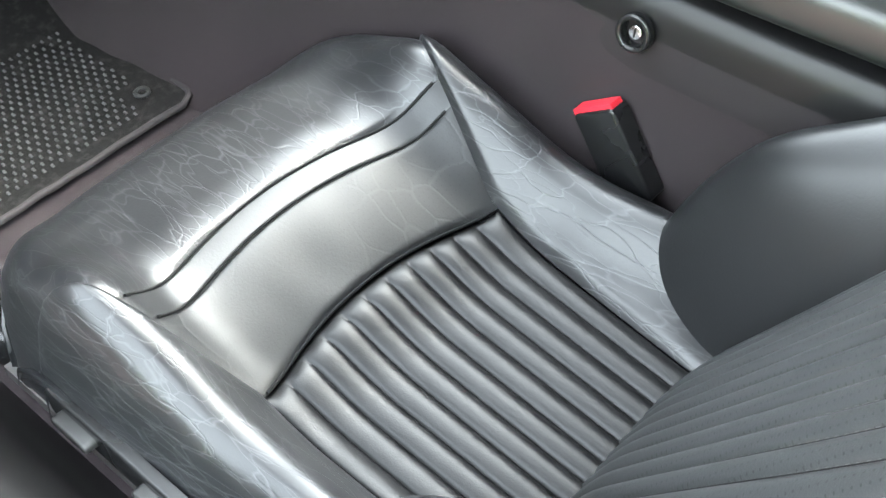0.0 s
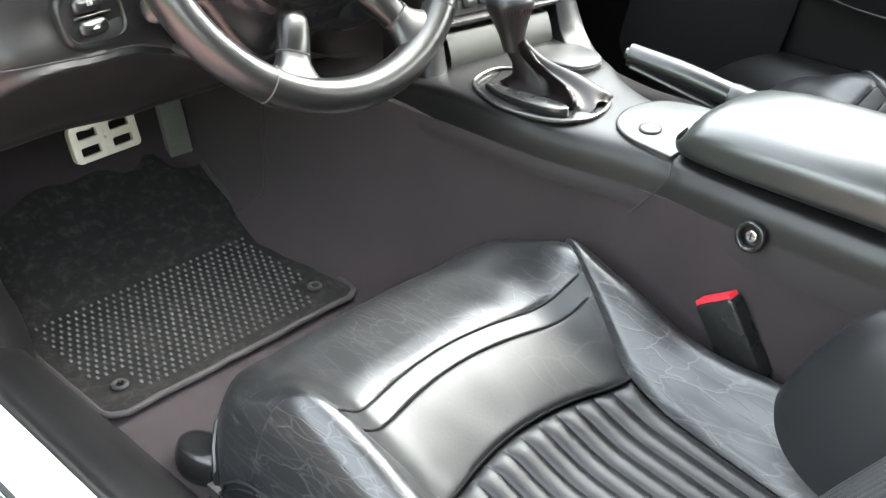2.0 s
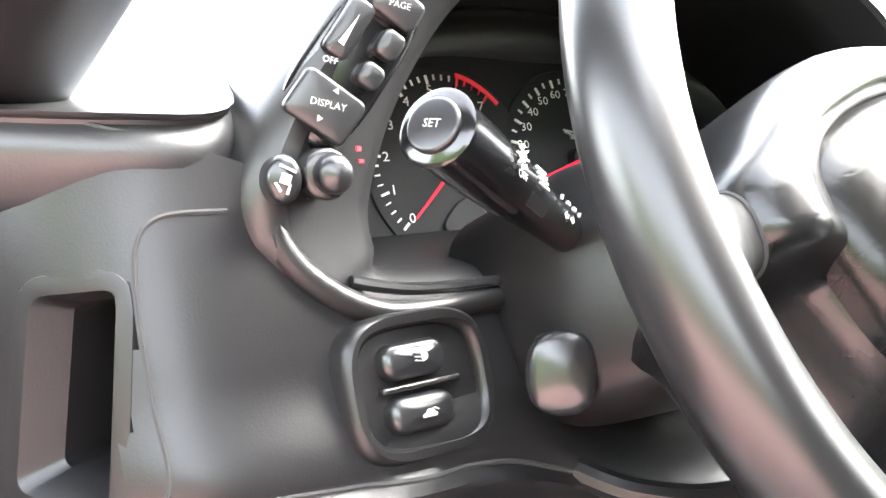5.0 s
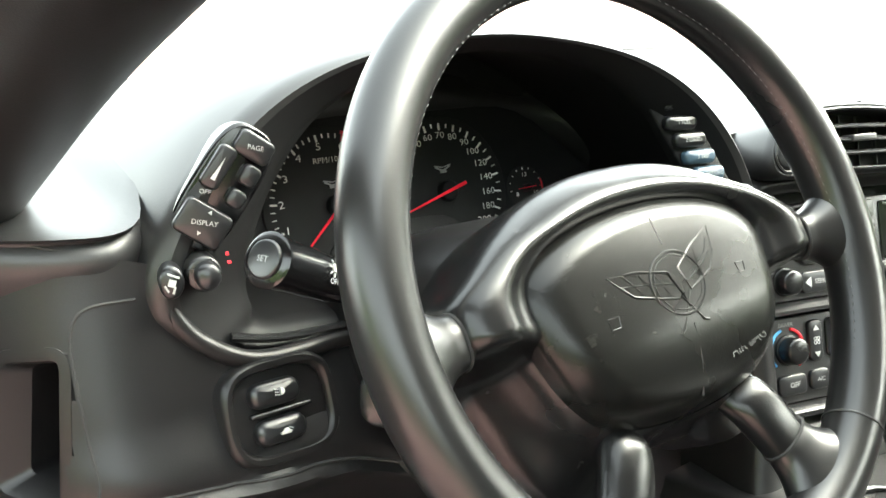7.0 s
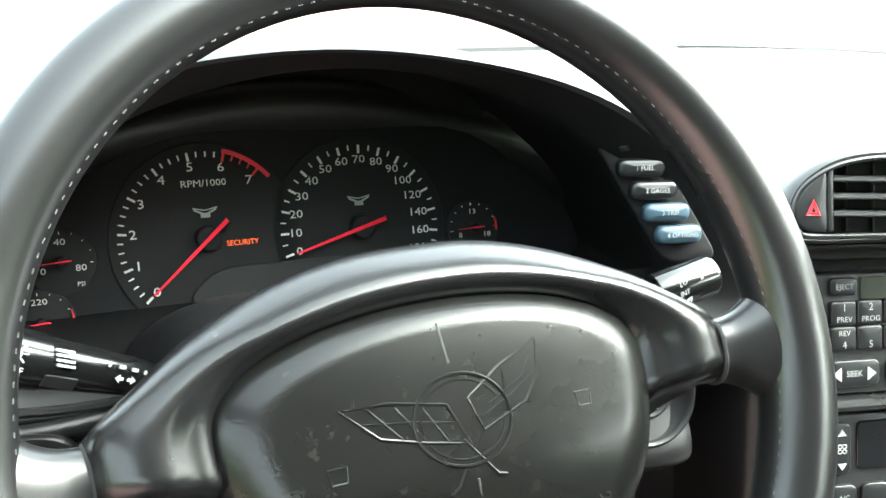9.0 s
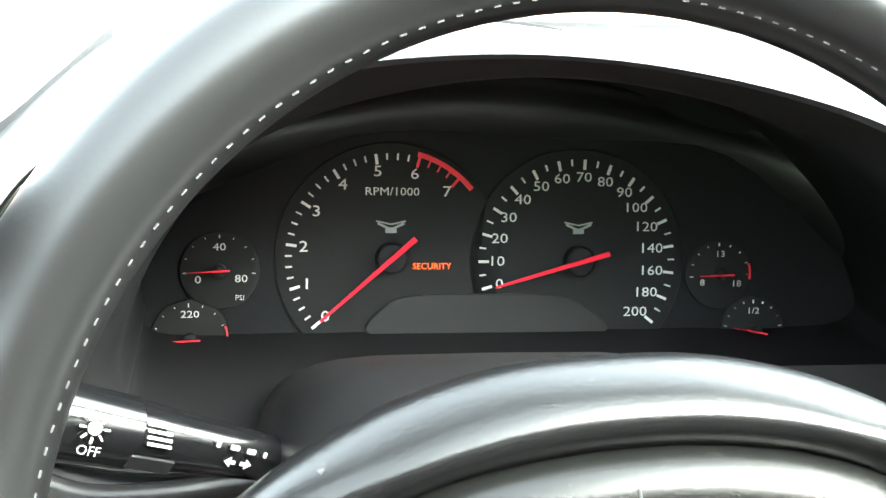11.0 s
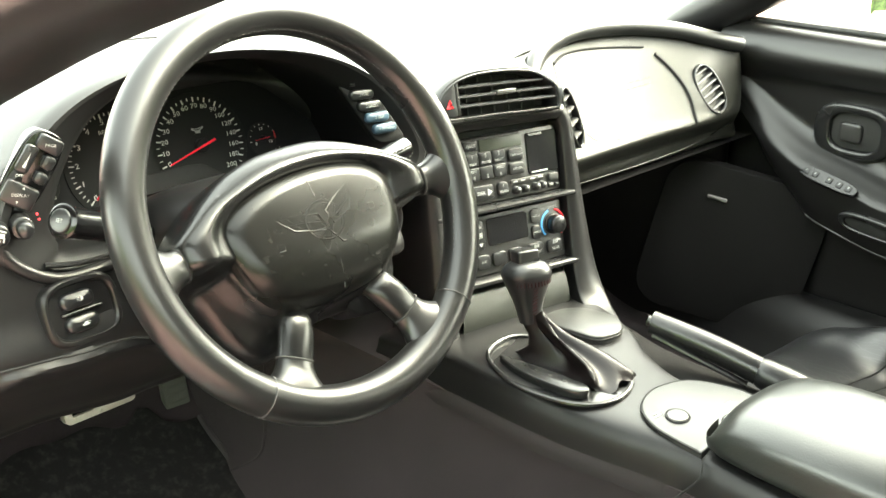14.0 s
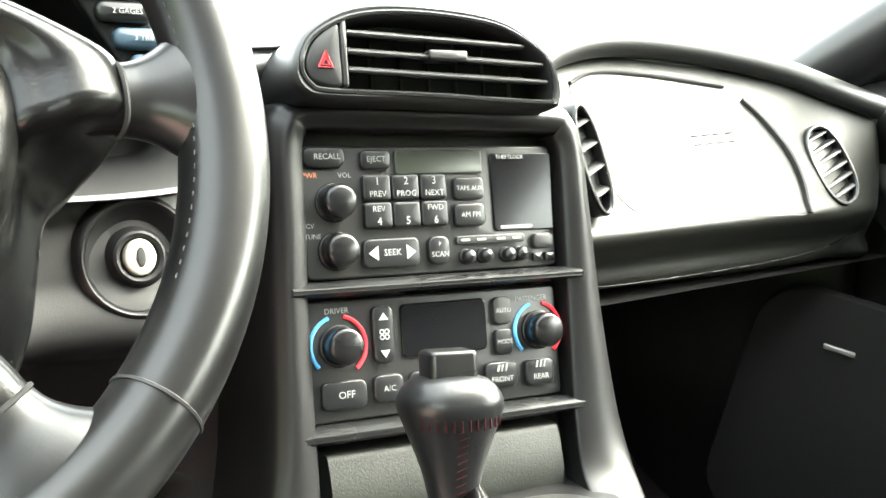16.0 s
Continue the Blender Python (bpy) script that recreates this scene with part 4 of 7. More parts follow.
for h, a, b in ((0.0, 0.012, 0.012), (0.006, 0.0132, 0.013), (0.022, 0.0165, 0.0155), (0.040, 0.0225, 0.020), (0.056, 0.0283, 0.026), (0.064, 0.0295, 0.027), (0.071, 0.026, 0.024), (0.076, 0.020, 0.019), (0.078, 0.012, 0.012)):
    knob_rows.append([K0 + kd * h + kx * a * math.copysign(abs(math.cos(t)) ** 0.75, math.cos(t)) + ky * b * math.copysign(abs(math.sin(t)) ** 0.75, math.sin(t)) for t in [2 * math.pi * i / 28 for i in range(28)]])
part("knob", mesh_of("knob", *loft(knob_rows, 0, 26, True, True), LEATHER), gear, "leather gear knob with red stitching")
part("knob_button", mesh_of("knob_button", *moved(slab(rrect(0.029, 0.024, 0.004, 4), -0.014, 0.004, 0.003), Matrix.Translation(K0 + kd * 0.078) @ Matrix(((kx.x, -kd.x, ky.x), (kx.y, -kd.y, ky.y), (kx.z, -kd.z, ky.z))).to_4x4()), SMOOTH), gear, "square black release button")
red = []
for i in range(11):
    t = i / 10
    p = K0 + kd * (0.008 + 0.044 * t) - ky * (0.0134 + 0.0105 * t * t ** 0.2)
    red.append(tube([p - kx * 0.003, p + kx * 0.003 + kd * 0.002], 0.0006, 5))
for i in range(12):
    t = -0.9 + 1.8 * i / 11
    p = K0 + kd * (0.055 - 0.003 * math.cos(t)) - ky * 0.0255 * math.cos(t) ** 0.75 + kx * 0.0285 * math.sin(t)
    red.append(tube([p - kd * 0.003 - ky * 0.0006, p + kd * 0.003 - ky * 0.0006], 0.0007, 5))
part("red_stitching", mesh_of("red_stitching", *join(*red), REDSTITCH), gear, "dark red stitching")
# hand brake
hb = thing("hand_brake", (0.11, 0.70, 0.58), "black hand brake lever beside the console", "hand brake")
h0, h1 = Vector((0.078, 0.835, 0.648)), Vector((0.118, 0.690, 0.612))
part("grip", mesh_of("grip", *tube(spline([h0, h0 * 0.97 + h1 * 0.03, h0 * 0.5 + h1 * 0.5 + Vector((0, 0, 0.003)), h1], 24), lambda t: 0.0150 * min(1, 0.82 + t * 6) + 0.003 * t, 16), GRIP), hb, "ribbed black grip")
part("grip_ridge", mesh_of("grip_ridge", *tube([h0 + Vector((-0.012, -0.006, -0.011)), h1 + Vector((-0.015, 0.02, -0.014))], 0.004, 8), GRIP), hb)
part("release_button", mesh_of("release_button", *tube([h0 + (h0 - h1) * 0.06, h0], 0.007, 14), GREYPLASTIC), hb, "grey release button")
part("lever_boot", mesh_of("lever_boot", *tube(spline([h1 + (h0 - h1) * 0.1, h1, (0.135, 0.63, 0.59), (0.145, 0.56, 0.55)], 16), lambda t: 0.0165 + 0.012 * t, 14), LEATHER), hb, "grey leather boot")

# ---- dashboard ----
dash = thing("dashboard", (0, 1.2, 0.7), "black moulded dashboard with twin cowls", "dashboard")
low = []
for x, pts in (
    (-0.7655, [(1.24, 0.93), (1.235, 0.90), (1.22, 0.83), (1.21, 0.78), (1.21, 0.745), (1.21, 0.708), (1.215, 0.692), (1.24, 0.684)]),
    (-0.7650, [(1.160, 0.932), (1.155, 0.90), (1.145, 0.83), (1.135, 0.78), (1.14, 0.745), (1.15, 0.706), (1.16, 0.690), (1.24, 0.682)]),
    (-0.7625, [(1.143, 0.934), (1.138, 0.90), (1.127, 0.83), (1.117, 0.78), (1.122, 0.745), (1.135, 0.706), (1.15, 0.689), (1.24, 0.681)]),
    (-0.755, [(1.125, 0.935), (1.12, 0.90), (1.11, 0.83), (1.10, 0.78), (1.105, 0.745), (1.12, 0.705), (1.14, 0.688), (1.24, 0.68)]),
    (-0.708, [(1.068, 0.93), (1.062, 0.90), (1.042, 0.83), (1.03, 0.79), (1.05, 0.752), (1.085, 0.695), (1.115, 0.675), (1.22, 0.67)]),
    (-0.62, [(1.055, 0.90), (1.05, 0.88), (1.035, 0.83), (1.016, 0.786), (1.04, 0.745), (1.080, 0.695), (1.11, 0.677), (1.22, 0.675)]),
    (-0.545, [(1.05, 0.85), (1.045, 0.84), (1.03, 0.815), (1.013, 0.783), (1.036, 0.742), (1.075, 0.690), (1.105, 0.672), (1.22, 0.670)]),
    (-0.50, [(1.05, 0.845), (1.05, 0.83), (1.03, 0.795), (1.003, 0.765), (1.03, 0.734), (1.075, 0.690), (1.105, 0.672), (1.22, 0.670)]),
    (-0.43, [(1.05, 0.845), (1.05, 0.82), (1.02, 0.775), (0.985, 0.748), (1.02, 0.722), (1.075, 0.688), (1.105, 0.670), (1.22, 0.670)]),
    (-0.36, [(1.05, 0.845), (1.05, 0.82), (1.03, 0.785), (1.0, 0.755), (1.03, 0.728), (1.075, 0.690), (1.105, 0.672), (1.22, 0.670)]),
    (-0.28, [(1.06, 0.850), (1.06, 0.835), (1.045, 0.80), (1.032, 0.765), (1.080, 0.742), (1.115, 0.708), (1.135, 0.688), (1.22, 0.680)]),
    (-0.182, [(1.06, 0.852), (1.06, 0.838), (1.046, 0.80), (1.034, 0.762), (1.085, 0.738), (1.120, 0.70), (1.140, 0.68), (1.22, 0.66)]),
    (-0.172, [(1.085, 0.852), (1.085, 0.838), (1.075, 0.80), (1.065, 0.762), (1.105, 0.738), (1.125, 0.70), (1.145, 0.68), (1.22, 0.66)]),
    (-0.155, [(1.17, 0.852), (1.17, 0.838), (1.165, 0.80), (1.16, 0.762), (1.16, 0.738), (1.16, 0.69), (1.17, 0.67), (1.22, 0.66)]),
    (-0.12, [(1.20, 0.852), (1.20, 0.838), (1.20, 0.80), (1.20, 0.762), (1.20, 0.738), (1.20, 0.69), (1.20, 0.67), (1.22, 0.66)]),
):
    low.append([(x, y, z) for y, z in pts])
knee_v, knee_f = loft(low, 110, 176)
edge_line = spline([(-0.765, 0, 0.690), (-0.757, 0, 0.708), (-0.735, 0, 0.741), (-0.714, 0, 0.772), (-0.695, 0, 0.784), (-0.66, 0, 0.7865), (-0.62, 0, 0.7855), (-0.56, 0, 0.783), (-0.52, 0, 0.772), (-0.47, 0, 0.758), (-0.42, 0, 0.753), (-0.37, 0, 0.756), (-0.34, 0, 0.766), (-0.32, 0, 0.78)], 120)


def bolster_out(x, z):
    """How far the padded lower bolster stands out of the dash."""
    if not -0.765 < x < -0.32:
        return 0.0
    near = min(edge_line, key=lambda q: (q.x - x) ** 2 + (q.z - z) ** 2)
    d = math.hypot(near.x - x, near.z - z) * (1 if z < near.z or (x < -0.70 and x > near.x) else -1)
    soft = 0.007 + 0.014 * smooth((-0.66 - x) / 0.04)
    return 0.009 * smooth(d / soft) * (1 - smooth((d - 0.008) / 0.06)) * smooth((x + 0.765) / 0.03) * smooth((-0.32 - x) / 0.03)


knee_v = [Vector((v.x - 0.4 * bolster_out(v.x, v.z) * smooth((-0.68 - v.x) / 0.03), v.y - bolster_out(v.x, v.z), v.z)) for v in knee_v]
knee_tree = BVHTree.FromPolygons([tuple(v) for v in knee_v], knee_f)


def on_knee(x, z, out=0.0):
    """The place on the lower dash behind x, z, moved out towards the seat."""
    p, n_, _, _ = knee_tree.ray_cast(Vector((x, 0.7, z)), Vector((0, 1, 0)))
    return p + Vector((0, -out, 0)) if p else Vector((x, 1.05, z))


crease_line = [on_knee(p.x, p.z) for p in spline([(-0.706, 0, 0.79), (-0.62, 0, 0.7855), (-0.56, 0, 0.783), (-0.52, 0, 0.772), (-0.47, 0, 0.758)], 60)]
part("panel_seam", mesh_of("panel_seam", *tube(crease_line, 0.0013, 6), DARK), dash, "dark seam")
end_line = [on_knee(p.x, p.z) for p in spline([(-0.668, 0, 0.897), (-0.694, 0, 0.896), (-0.7045, 0, 0.885), (-0.7065, 0, 0.86), (-0.706, 0, 0.83), (-0.7065, 0, 0.792), (-0.73, 0, 0.745), (-0.757, 0, 0.708)], 80)]
part("end_seam", mesh_of("end_seam", *tube(end_line, 0.0012, 6), DARK), dash, "dark seam beside the end panel")
# slot in the dash end: an open pocket with slanted sides


def soften(pts, r, n=5):
    """A polygon with rounded corners."""
    out = []
    for i, p in enumerate(pts):
        p, a_, b_ = Vector(p), Vector(pts[i - 1]), Vector(pts[(i + 1) % len(pts)])
        q0, q1 = p + (a_ - p).normalized() * r, p + (b_ - p).normalized() * r
        for k in range(n + 1):
            t = k / n
            q = (1 - t) ** 2 * q0 + 2 * t * (1 - t) * p + t * t * q1
            out.append((q.x, q.y))
    return out


e1, e2 = on_knee(-0.742, 0.83), on_knee(-0.718, 0.83)
EF = face_frame((e1 + e2) / 2, math.degrees(math.atan2(e2.y - e1.y, e2.x - e1.x)), 6)
slot_o = soften([(0.021, 0.041), (-0.017, 0.035), (-0.021, -0.041), (0.024, -0.044)], 0.007)
slot_m = soften([(0.019, 0.037), (-0.006, 0.033), (-0.009, -0.032), (0.021, -0.036)], 0.005)
inv = EF.inverted()


def inside(x, z, poly):
    hit = False
    for (ax, az), (bx, bz) in zip(poly, poly[1:] + poly[:1]):
        if (az > z) != (bz > z) and x < ax + (bx - ax) * (z - az) / (bz - az):
            hit = not hit
    return hit


cowl_hole = [(-0.597, 0.8485), (-0.636, 0.868), (-0.648, 0.90), (-0.622, 0.95), (-0.5, 1.03), (-0.3, 1.03), (-0.16, 0.93), (-0.135, 0.88), (-0.145, 0.853), (-0.20, 0.8485)]
keep = []
for f in knee_f:
    p = inv @ (sum((Vector(knee_v[i]) for i in f), Vector()) / len(f))
    hole = abs(p.y) < 0.03 and inside(p.x, p.z, inset(slot_o, -0.0046))
    c_ = sum((Vector(knee_v[i]) for i in f), Vector()) / len(f)
    if not hole and not (c_.y > 1.0 and inside(c_.x, c_.z, cowl_hole)):
        keep.append(f)
part("knee_panel", mesh_of("knee_panel", knee_v, keep, PLASTIC, 40), dash, "grained lower dash panel")


lip_path = [on_knee(p.x, p.z, 0.0) for p in spline([(-0.652, 0, 0.905), (-0.6485, 0, 0.885), (-0.635, 0, 0.867), (-0.607, 0, 0.851), (-0.57, 0, 0.8475), (-0.50, 0, 0.8475), (-0.40, 0, 0.8475)], 60)]
part("column_ledge", mesh_of("column_ledge", *tube(spline([(-0.345, 1.045, 0.8465), (-0.30, 1.052, 0.8470), (-0.22, 1.056, 0.8470), (-0.17, 1.058, 0.8455)], 30), 0.0028, 10), PLASTIC), dash, "rounded ledge over the ignition lock")
# added dark sheet above the ledge, coloured as a recess in shade
part("ledge_shade_sheet", mesh_of("ledge_shade_sheet", *loft([[(x, 1.060, 0.845), (x, 1.075, 0.853), (x, 1.080, 0.862), (x, 1.078, 0.885)] for x in (-0.34, -0.24, -0.175)], 12, 10), COWLINNER), dash, "dark sheet over the ledge, standing in for a shaded recess")
part("cowl_lip", mesh_of("cowl_lip", *tube(lip_path, 0.0062, 12), PLASTIC), dash, "rounded lip under the instruments")


def pocket_ring(o, y, grow=0.0):
    return [(x, y, z) for x, z in inset(o, -grow)]


def lip_ring(grow, out):
    ring_ = []
    for x, z in inset(slot_o, -grow):
        q, n_, _, _ = knee_tree.find_nearest(EF @ Vector((x, 0, z)))
        ring_.append(inv @ (q + (EF.to_3x3() @ Vector((0, -1, 0))) * out))
    return ring_


slot = grid([lip_ring(0.009, -0.002), lip_ring(0.0075, 0.0003), lip_ring(0.002, 0.0006), lip_ring(0.0, 0.0003), pocket_ring(slot_m, 0.012), pocket_ring(slot_m, 0.024), pocket_ring(slot_m, 0.06)], True)
part("slot_frame", mesh_of("slot_frame", *moved(slot, EF), PLASTIC), dash, "moulded pocket of an open slot")
part("slot_inside", mesh_of("slot_inside", *moved(slab(inset(slot_m, -0.001), 0.058, 0.065, 0.0005), EF), DARK), dash, "dark slot opening")

# top pad
padrows = []
for x, y0, z0, z1 in ((-0.80, 1.155, 0.935, 0.90), (-0.765, 1.105, 0.937, 0.92), (-0.708, 1.066, 0.936, 0.935), (-0.66, 1.068, 0.938, 0.94), (-0.62, 1.14, 0.96, 0.945), (-0.5, 1.2, 0.985, 0.95), (-0.38, 1.2, 0.995, 0.95), (-0.25, 1.2, 0.97, 0.95), (-0.14, 1.12, 0.93, 0.945), (0.0, 1.12, 0.935, 0.945), (0.12, 1.10, 0.925, 0.945), (0.2, 1.17, 0.925, 0.945), (0.3, 1.19, 0.945, 0.95), (0.42, 1.18, 0.943, 0.95), (0.56, 1.15, 0.926, 0.945), (0.66, 1.115, 0.900, 0.925), (0.70, 1.115, 0.89, 0.91), (0.79, 1.15, 0.88, 0.89)):
    padrows.append([(x, y0 + 0.03, z0 - 0.050), (x, y0 + 0.008, z0 - 0.036), (x, y0 - 0.002, z0 - 0.018), (x, y0 + 0.004, z0 - 0.005), (x, y0 + 0.024, z0 + 0.002), (x, 1.35, (z0 + z1) / 2 + 0.008), (x, 1.6, z1), (x, 1.85, z1 - 0.02)])
part("dash_top", mesh_of("dash_top", *loft(padrows, 36, 110), PAD), dash, "soft black dash top")

# instrument cowl
outer = [(-0.60, 0.842), (-0.645, 0.862), (-0.663, 0.90), (-0.637, 0.955), (-0.59, 1.0), (-0.53, 1.026), (-0.45, 1.037), (-0.37, 1.034), (-0.28, 1.016), (-0.21, 0.984), (-0.155, 0.936), (-0.122, 0.88), (-0.14, 0.852), (-0.20, 0.842), (-0.33, 0.842), (-0.47, 0.842)]
inner = [(-0.575, 0.862), (-0.587, 0.876), (-0.588, 0.90), (-0.572, 0.943), (-0.54, 0.985), (-0.495, 1.008), (-0.43, 1.021), (-0.365, 1.018), (-0.30, 1.0), (-0.25, 0.97), (-0.212, 0.93), (-0.188, 0.885), (-0.19, 0.868), (-0.22, 0.862), (-0.33, 0.862), (-0.46, 0.862)]
o2 = [(p.x, p.z) for p in spline([(x, 0, z) for x, z in outer], 112, True)]
i2 = [(p.x, p.z) for p in spline([(x, 0, z) for x, z in inner], 112, True)]
ring = lambda o, y, dz=0.0, k=1.0: [(-0.395 + (x + 0.395) * k, y, z + dz) for x, z in o]
blend = lambda t: [((1 - t) * a[0] + t * b[0], (1 - t) * a[1] + t * b[1]) for a, b in zip(o2, i2)]
cowl_rows = [ring(o2, 1.42, -0.05, 1.12), ring(o2, 1.22, -0.015, 1.04), ring(o2, 1.10, 0, 1.008), ring(o2, 1.062, 0, 1.0), ring(blend(0.03), 1.050), ring(blend(0.12), 1.045), ring(blend(0.25), 1.047), ring(blend(0.8), 1.062), ring(blend(0.95), 1.068), ring(i2, 1.08), ring(i2, 1.215)]
cowl = part("instrument_cowl", mesh_of("instrument_cowl", *grid(cowl_rows[:7], True), PAD, 50), dash, "soft black cowl over the instruments")
part("cowl_face", mesh_of("cowl_face", *grid(cowl_rows[6:], True), COWLINNER, 50), dash, "smooth black face round the instruments")
# bright lower ledge of the cowl
part("cowl_ledge", mesh_of("cowl_ledge", *tube(spline([(-0.612, 1.052, 0.863), (-0.58, 1.05, 0.857), (-0.53, 1.05, 0.856), (-0.46, 1.05, 0.858)], 20), 0.003, 8), SMOOTH), dash)

# added black block that takes the place of the shade round the column
part("column_filler", mesh_of("column_filler", *box(-0.53, -0.31, 1.028, 1.05, 0.775, 0.845), DARK), dash, "added dark filler block, standing in for the shade round the column")

# ---- instruments ----
C = face_frame((-0.352, 1.182, 0.899), 0, 17)
cluster = thing("instrument_cluster", (-0.352, 1.19, 0.86), "black instrument cluster with white dials and red needles", "instrument cluster")
gauge_o = [(x + 0.352, (z - 0.899) / 0.956) for x, z in i2][::-1]
part("gauge_panel", mesh_of("gauge_panel", *moved(slab(inset(gauge_o, -0.003), 0.003, 0.01, 0.001), C), GAUGE), cluster, "matt black gauge panel")


def dial(name, cx_, cz_, r, a0, a1, ticks, long_every, numbers, size, needle_deg, hub, needle_len, red_from=None, label="", nr=0.80):
    """A gauge: angles in degrees, clockwise from straight up."""
    d = part(name, mesh_of(name, *moved(slab(oval(2 * r * 1.06, 2 * r * 1.06, 56, cx_, cz_), 0.0015, 0.004, 0.0008), C), DIALFACE), cluster, label)
    white, redm = [], []
    for k in range(ticks + 1):
        a = a0 + (a1 - a0) * k / ticks
        long = k % long_every == 0
        l, w = (r * 0.095, r * 0.024) if long else (r * 0.06, r * 0.014)
        rr = r * 0.96 - l / 2
        piece = bar(cx_ + rr * math.sin(radians(a)), cz_ + rr * math.cos(radians(a)), w, l, 0.0003, 0.0015, a)
        (redm if red_from is not None and a >= red_from else white).append(piece)
    for s_, a, in numbers:
        white.append(text(s_, size, cx_ + r * nr * math.sin(radians(a)) * (1.0 if len(s_) < 3 else 0.93), cz_ + r * nr * math.cos(radians(a)), 0.0007, 0, 1.25))
    part("dial_print", mesh_of("dial_print", *moved(join(*white), C), DIALPRINT), d, "white ticks and numerals")
    if red_from is not None:
        arc = []
        n = 14
        for k in range(n):
            a = red_from + (a1 + 9 - red_from) * (k + 0.5) / n
            arc.append(bar(cx_ + r * 0.985 * math.sin(radians(a)), cz_ + r * 0.985 * math.cos(radians(a)), r * radians(a1 + 9 - red_from) / n * 1.05, r * 0.045, 0.0002, 0.0015, a))
        part("red_zone", mesh_of("red_zone", *moved(join(*redm, *arc), C), REDPRINT), d, "red zone")
    hubm = C @ Matrix.Translation((cx_, 0, cz_))
    part("needle_hub", mesh_of("needle_hub", *moved(slab(oval(hub, hub, 24), -0.006, 0.002, 0.002), hubm), GAUGE), d)
    nv = [(-needle_len * 0.028, -0.0075, -r * 0.28), (needle_len * 0.028, -0.0075, -r * 0.28), (needle_len * 0.012, -0.0075, needle_len), (-needle_len * 0.012, -0.0075, needle_len), (-needle_len * 0.028, -0.0065, -r * 0.28), (needle_len * 0.028, -0.0065, -r * 0.28), (needle_len * 0.012, -0.0065, needle_len), (-needle_len * 0.012, -0.0065, needle_len)]
    part("needle", mesh_of("needle", *moved((nv, [(0, 1, 2, 3), (7, 6, 5, 4), (0, 4, 5, 1), (1, 5, 6, 2), (2, 6, 7, 3), (3, 7, 4, 0)]), hubm @ Matrix.Rotation(radians(needle_deg), 4, "Y")), NEEDLE), d, "red needle")
    return d


ta = lambda v: -132 + 24.6 * v
dial("tachometer", -0.1075, 0.0015, 0.0585, -132, 40.5, 28, 4, [(str(k), ta(k)) for k in range(8)], 0.0082, -131, 0.017, 0.050, 14.5, "tachometer with a red zone")
speeds = [0, 10, 20, 30, 40, 50, 60, 70, 80, 90, 100, 120, 140, 160, 180, 200]
spd_numbers = [(str(v), -106 + 15.6 * k) for k, v in enumerate(speeds)]
dial("speedometer", -0.003, 0.0, 0.0585, -106, 128, 30, 2, spd_numbers, 0.0076, -106, 0.017, 0.050, None, "speedometer to two hundred", 0.79)
dial("oil_gauge", -0.1975, -0.005, 0.0195, -95, 95, 8, 4, [("0", -115), ("40", 0), ("80", 112)], 0.0056, -93, 0.007, 0.016, None, "small oil pressure gauge", 0.62)
dial("temperature_gauge", -0.2125, -0.041, 0.0195, -95, 90, 8, 4, [("220", 0), ("100", -122), ("260", 122)], 0.0052, -93, 0.007, 0.016, 70, "small temperature gauge", 0.66)
dial("volt_gauge", 0.081, -0.0075, 0.0185, -95, 90, 8, 4, [("8", -115), ("13", 0), ("18", 118)], 0.005, -92, 0.007, 0.015, 70, "small volt gauge", 0.62)
dial("fuel_gauge", 0.102, -0.040, 0.0185, -80, 80, 8, 4, [("1/2", 0)], 0.005, -80, 0.007, 0.015, None, "small fuel gauge", 0.62)
each("dial_lettering", (text("RPM/1000", 0.0062, -0.107, 0.037, 0.0007, 0, 1.15), text("PSI", 0.004, -0.187, -0.0195, 0.0007), text("°F", 0.0045, -0.208, -0.0545, 0.0007)), C, DIALPRINT, cluster, "white lettering")
for cx_ in (-0.1075, -0.003):
    vee = join(bar(cx_ - 0.0035, 0.0185, 0.008, 0.0012, 0.0003, 0.0015, 25), bar(cx_ + 0.0035, 0.0185, 0.008, 0.0012, 0.0003, 0.0015, -25), bar(cx_, 0.0165, 0.006, 0.003, 0.0003, 0.0015), bar(cx_ - 0.004, 0.0205, 0.008, 0.0008, 0.0003, 0.0015, 12), bar(cx_ + 0.004, 0.0205, 0.008, 0.0008, 0.0003, 0.0015, -12))
    part("emblem_mark", mesh_of("emblem_mark", *moved(vee, C), PRINT), cluster, "small white winged mark")
part("warning_light", mesh_of("warning_light", *moved(text("SECURITY", 0.0048, -0.085, -0.003, 0.0007, 0, 1.0), C), AMBERGLOW), cluster, "glowing orange warning light")
win = [(p.x, p.z) for p in spline([(-0.1175, 0, -0.040), (-0.110, 0, -0.024), (-0.093, 0, -0.0185), (-0.055, 0, -0.018), (-0.018, 0, -0.0185), (0.0, 0, -0.0245), (0.012, 0, -0.040), (-0.05, 0, -0.044)], 48, True)][::-1]
part("display_window", mesh_of("display_window", *moved(slab(win, -0.001, 0.004, 0.001), C), DARK), cluster, "dark message display below the dials")

# left pod: information buttons, dimmer and knob
PODL = face_frame((-0.6145, 1.045, 0.9575), -14, 4, 35) @ Matrix.Scale(0.9, 4)
pod = thing("information_buttons", (-0.612, 1.053, 0.92), "black trip information button pod beside the tachometer", "button pod")
part("pod_plate", mesh_of("pod_plate", *moved(slab(oval(0.041, 0.088, 40, 0, -0.001, 3.2), 0.0, 0.024, 0.003), PODL), GLOSSBLACK), pod)
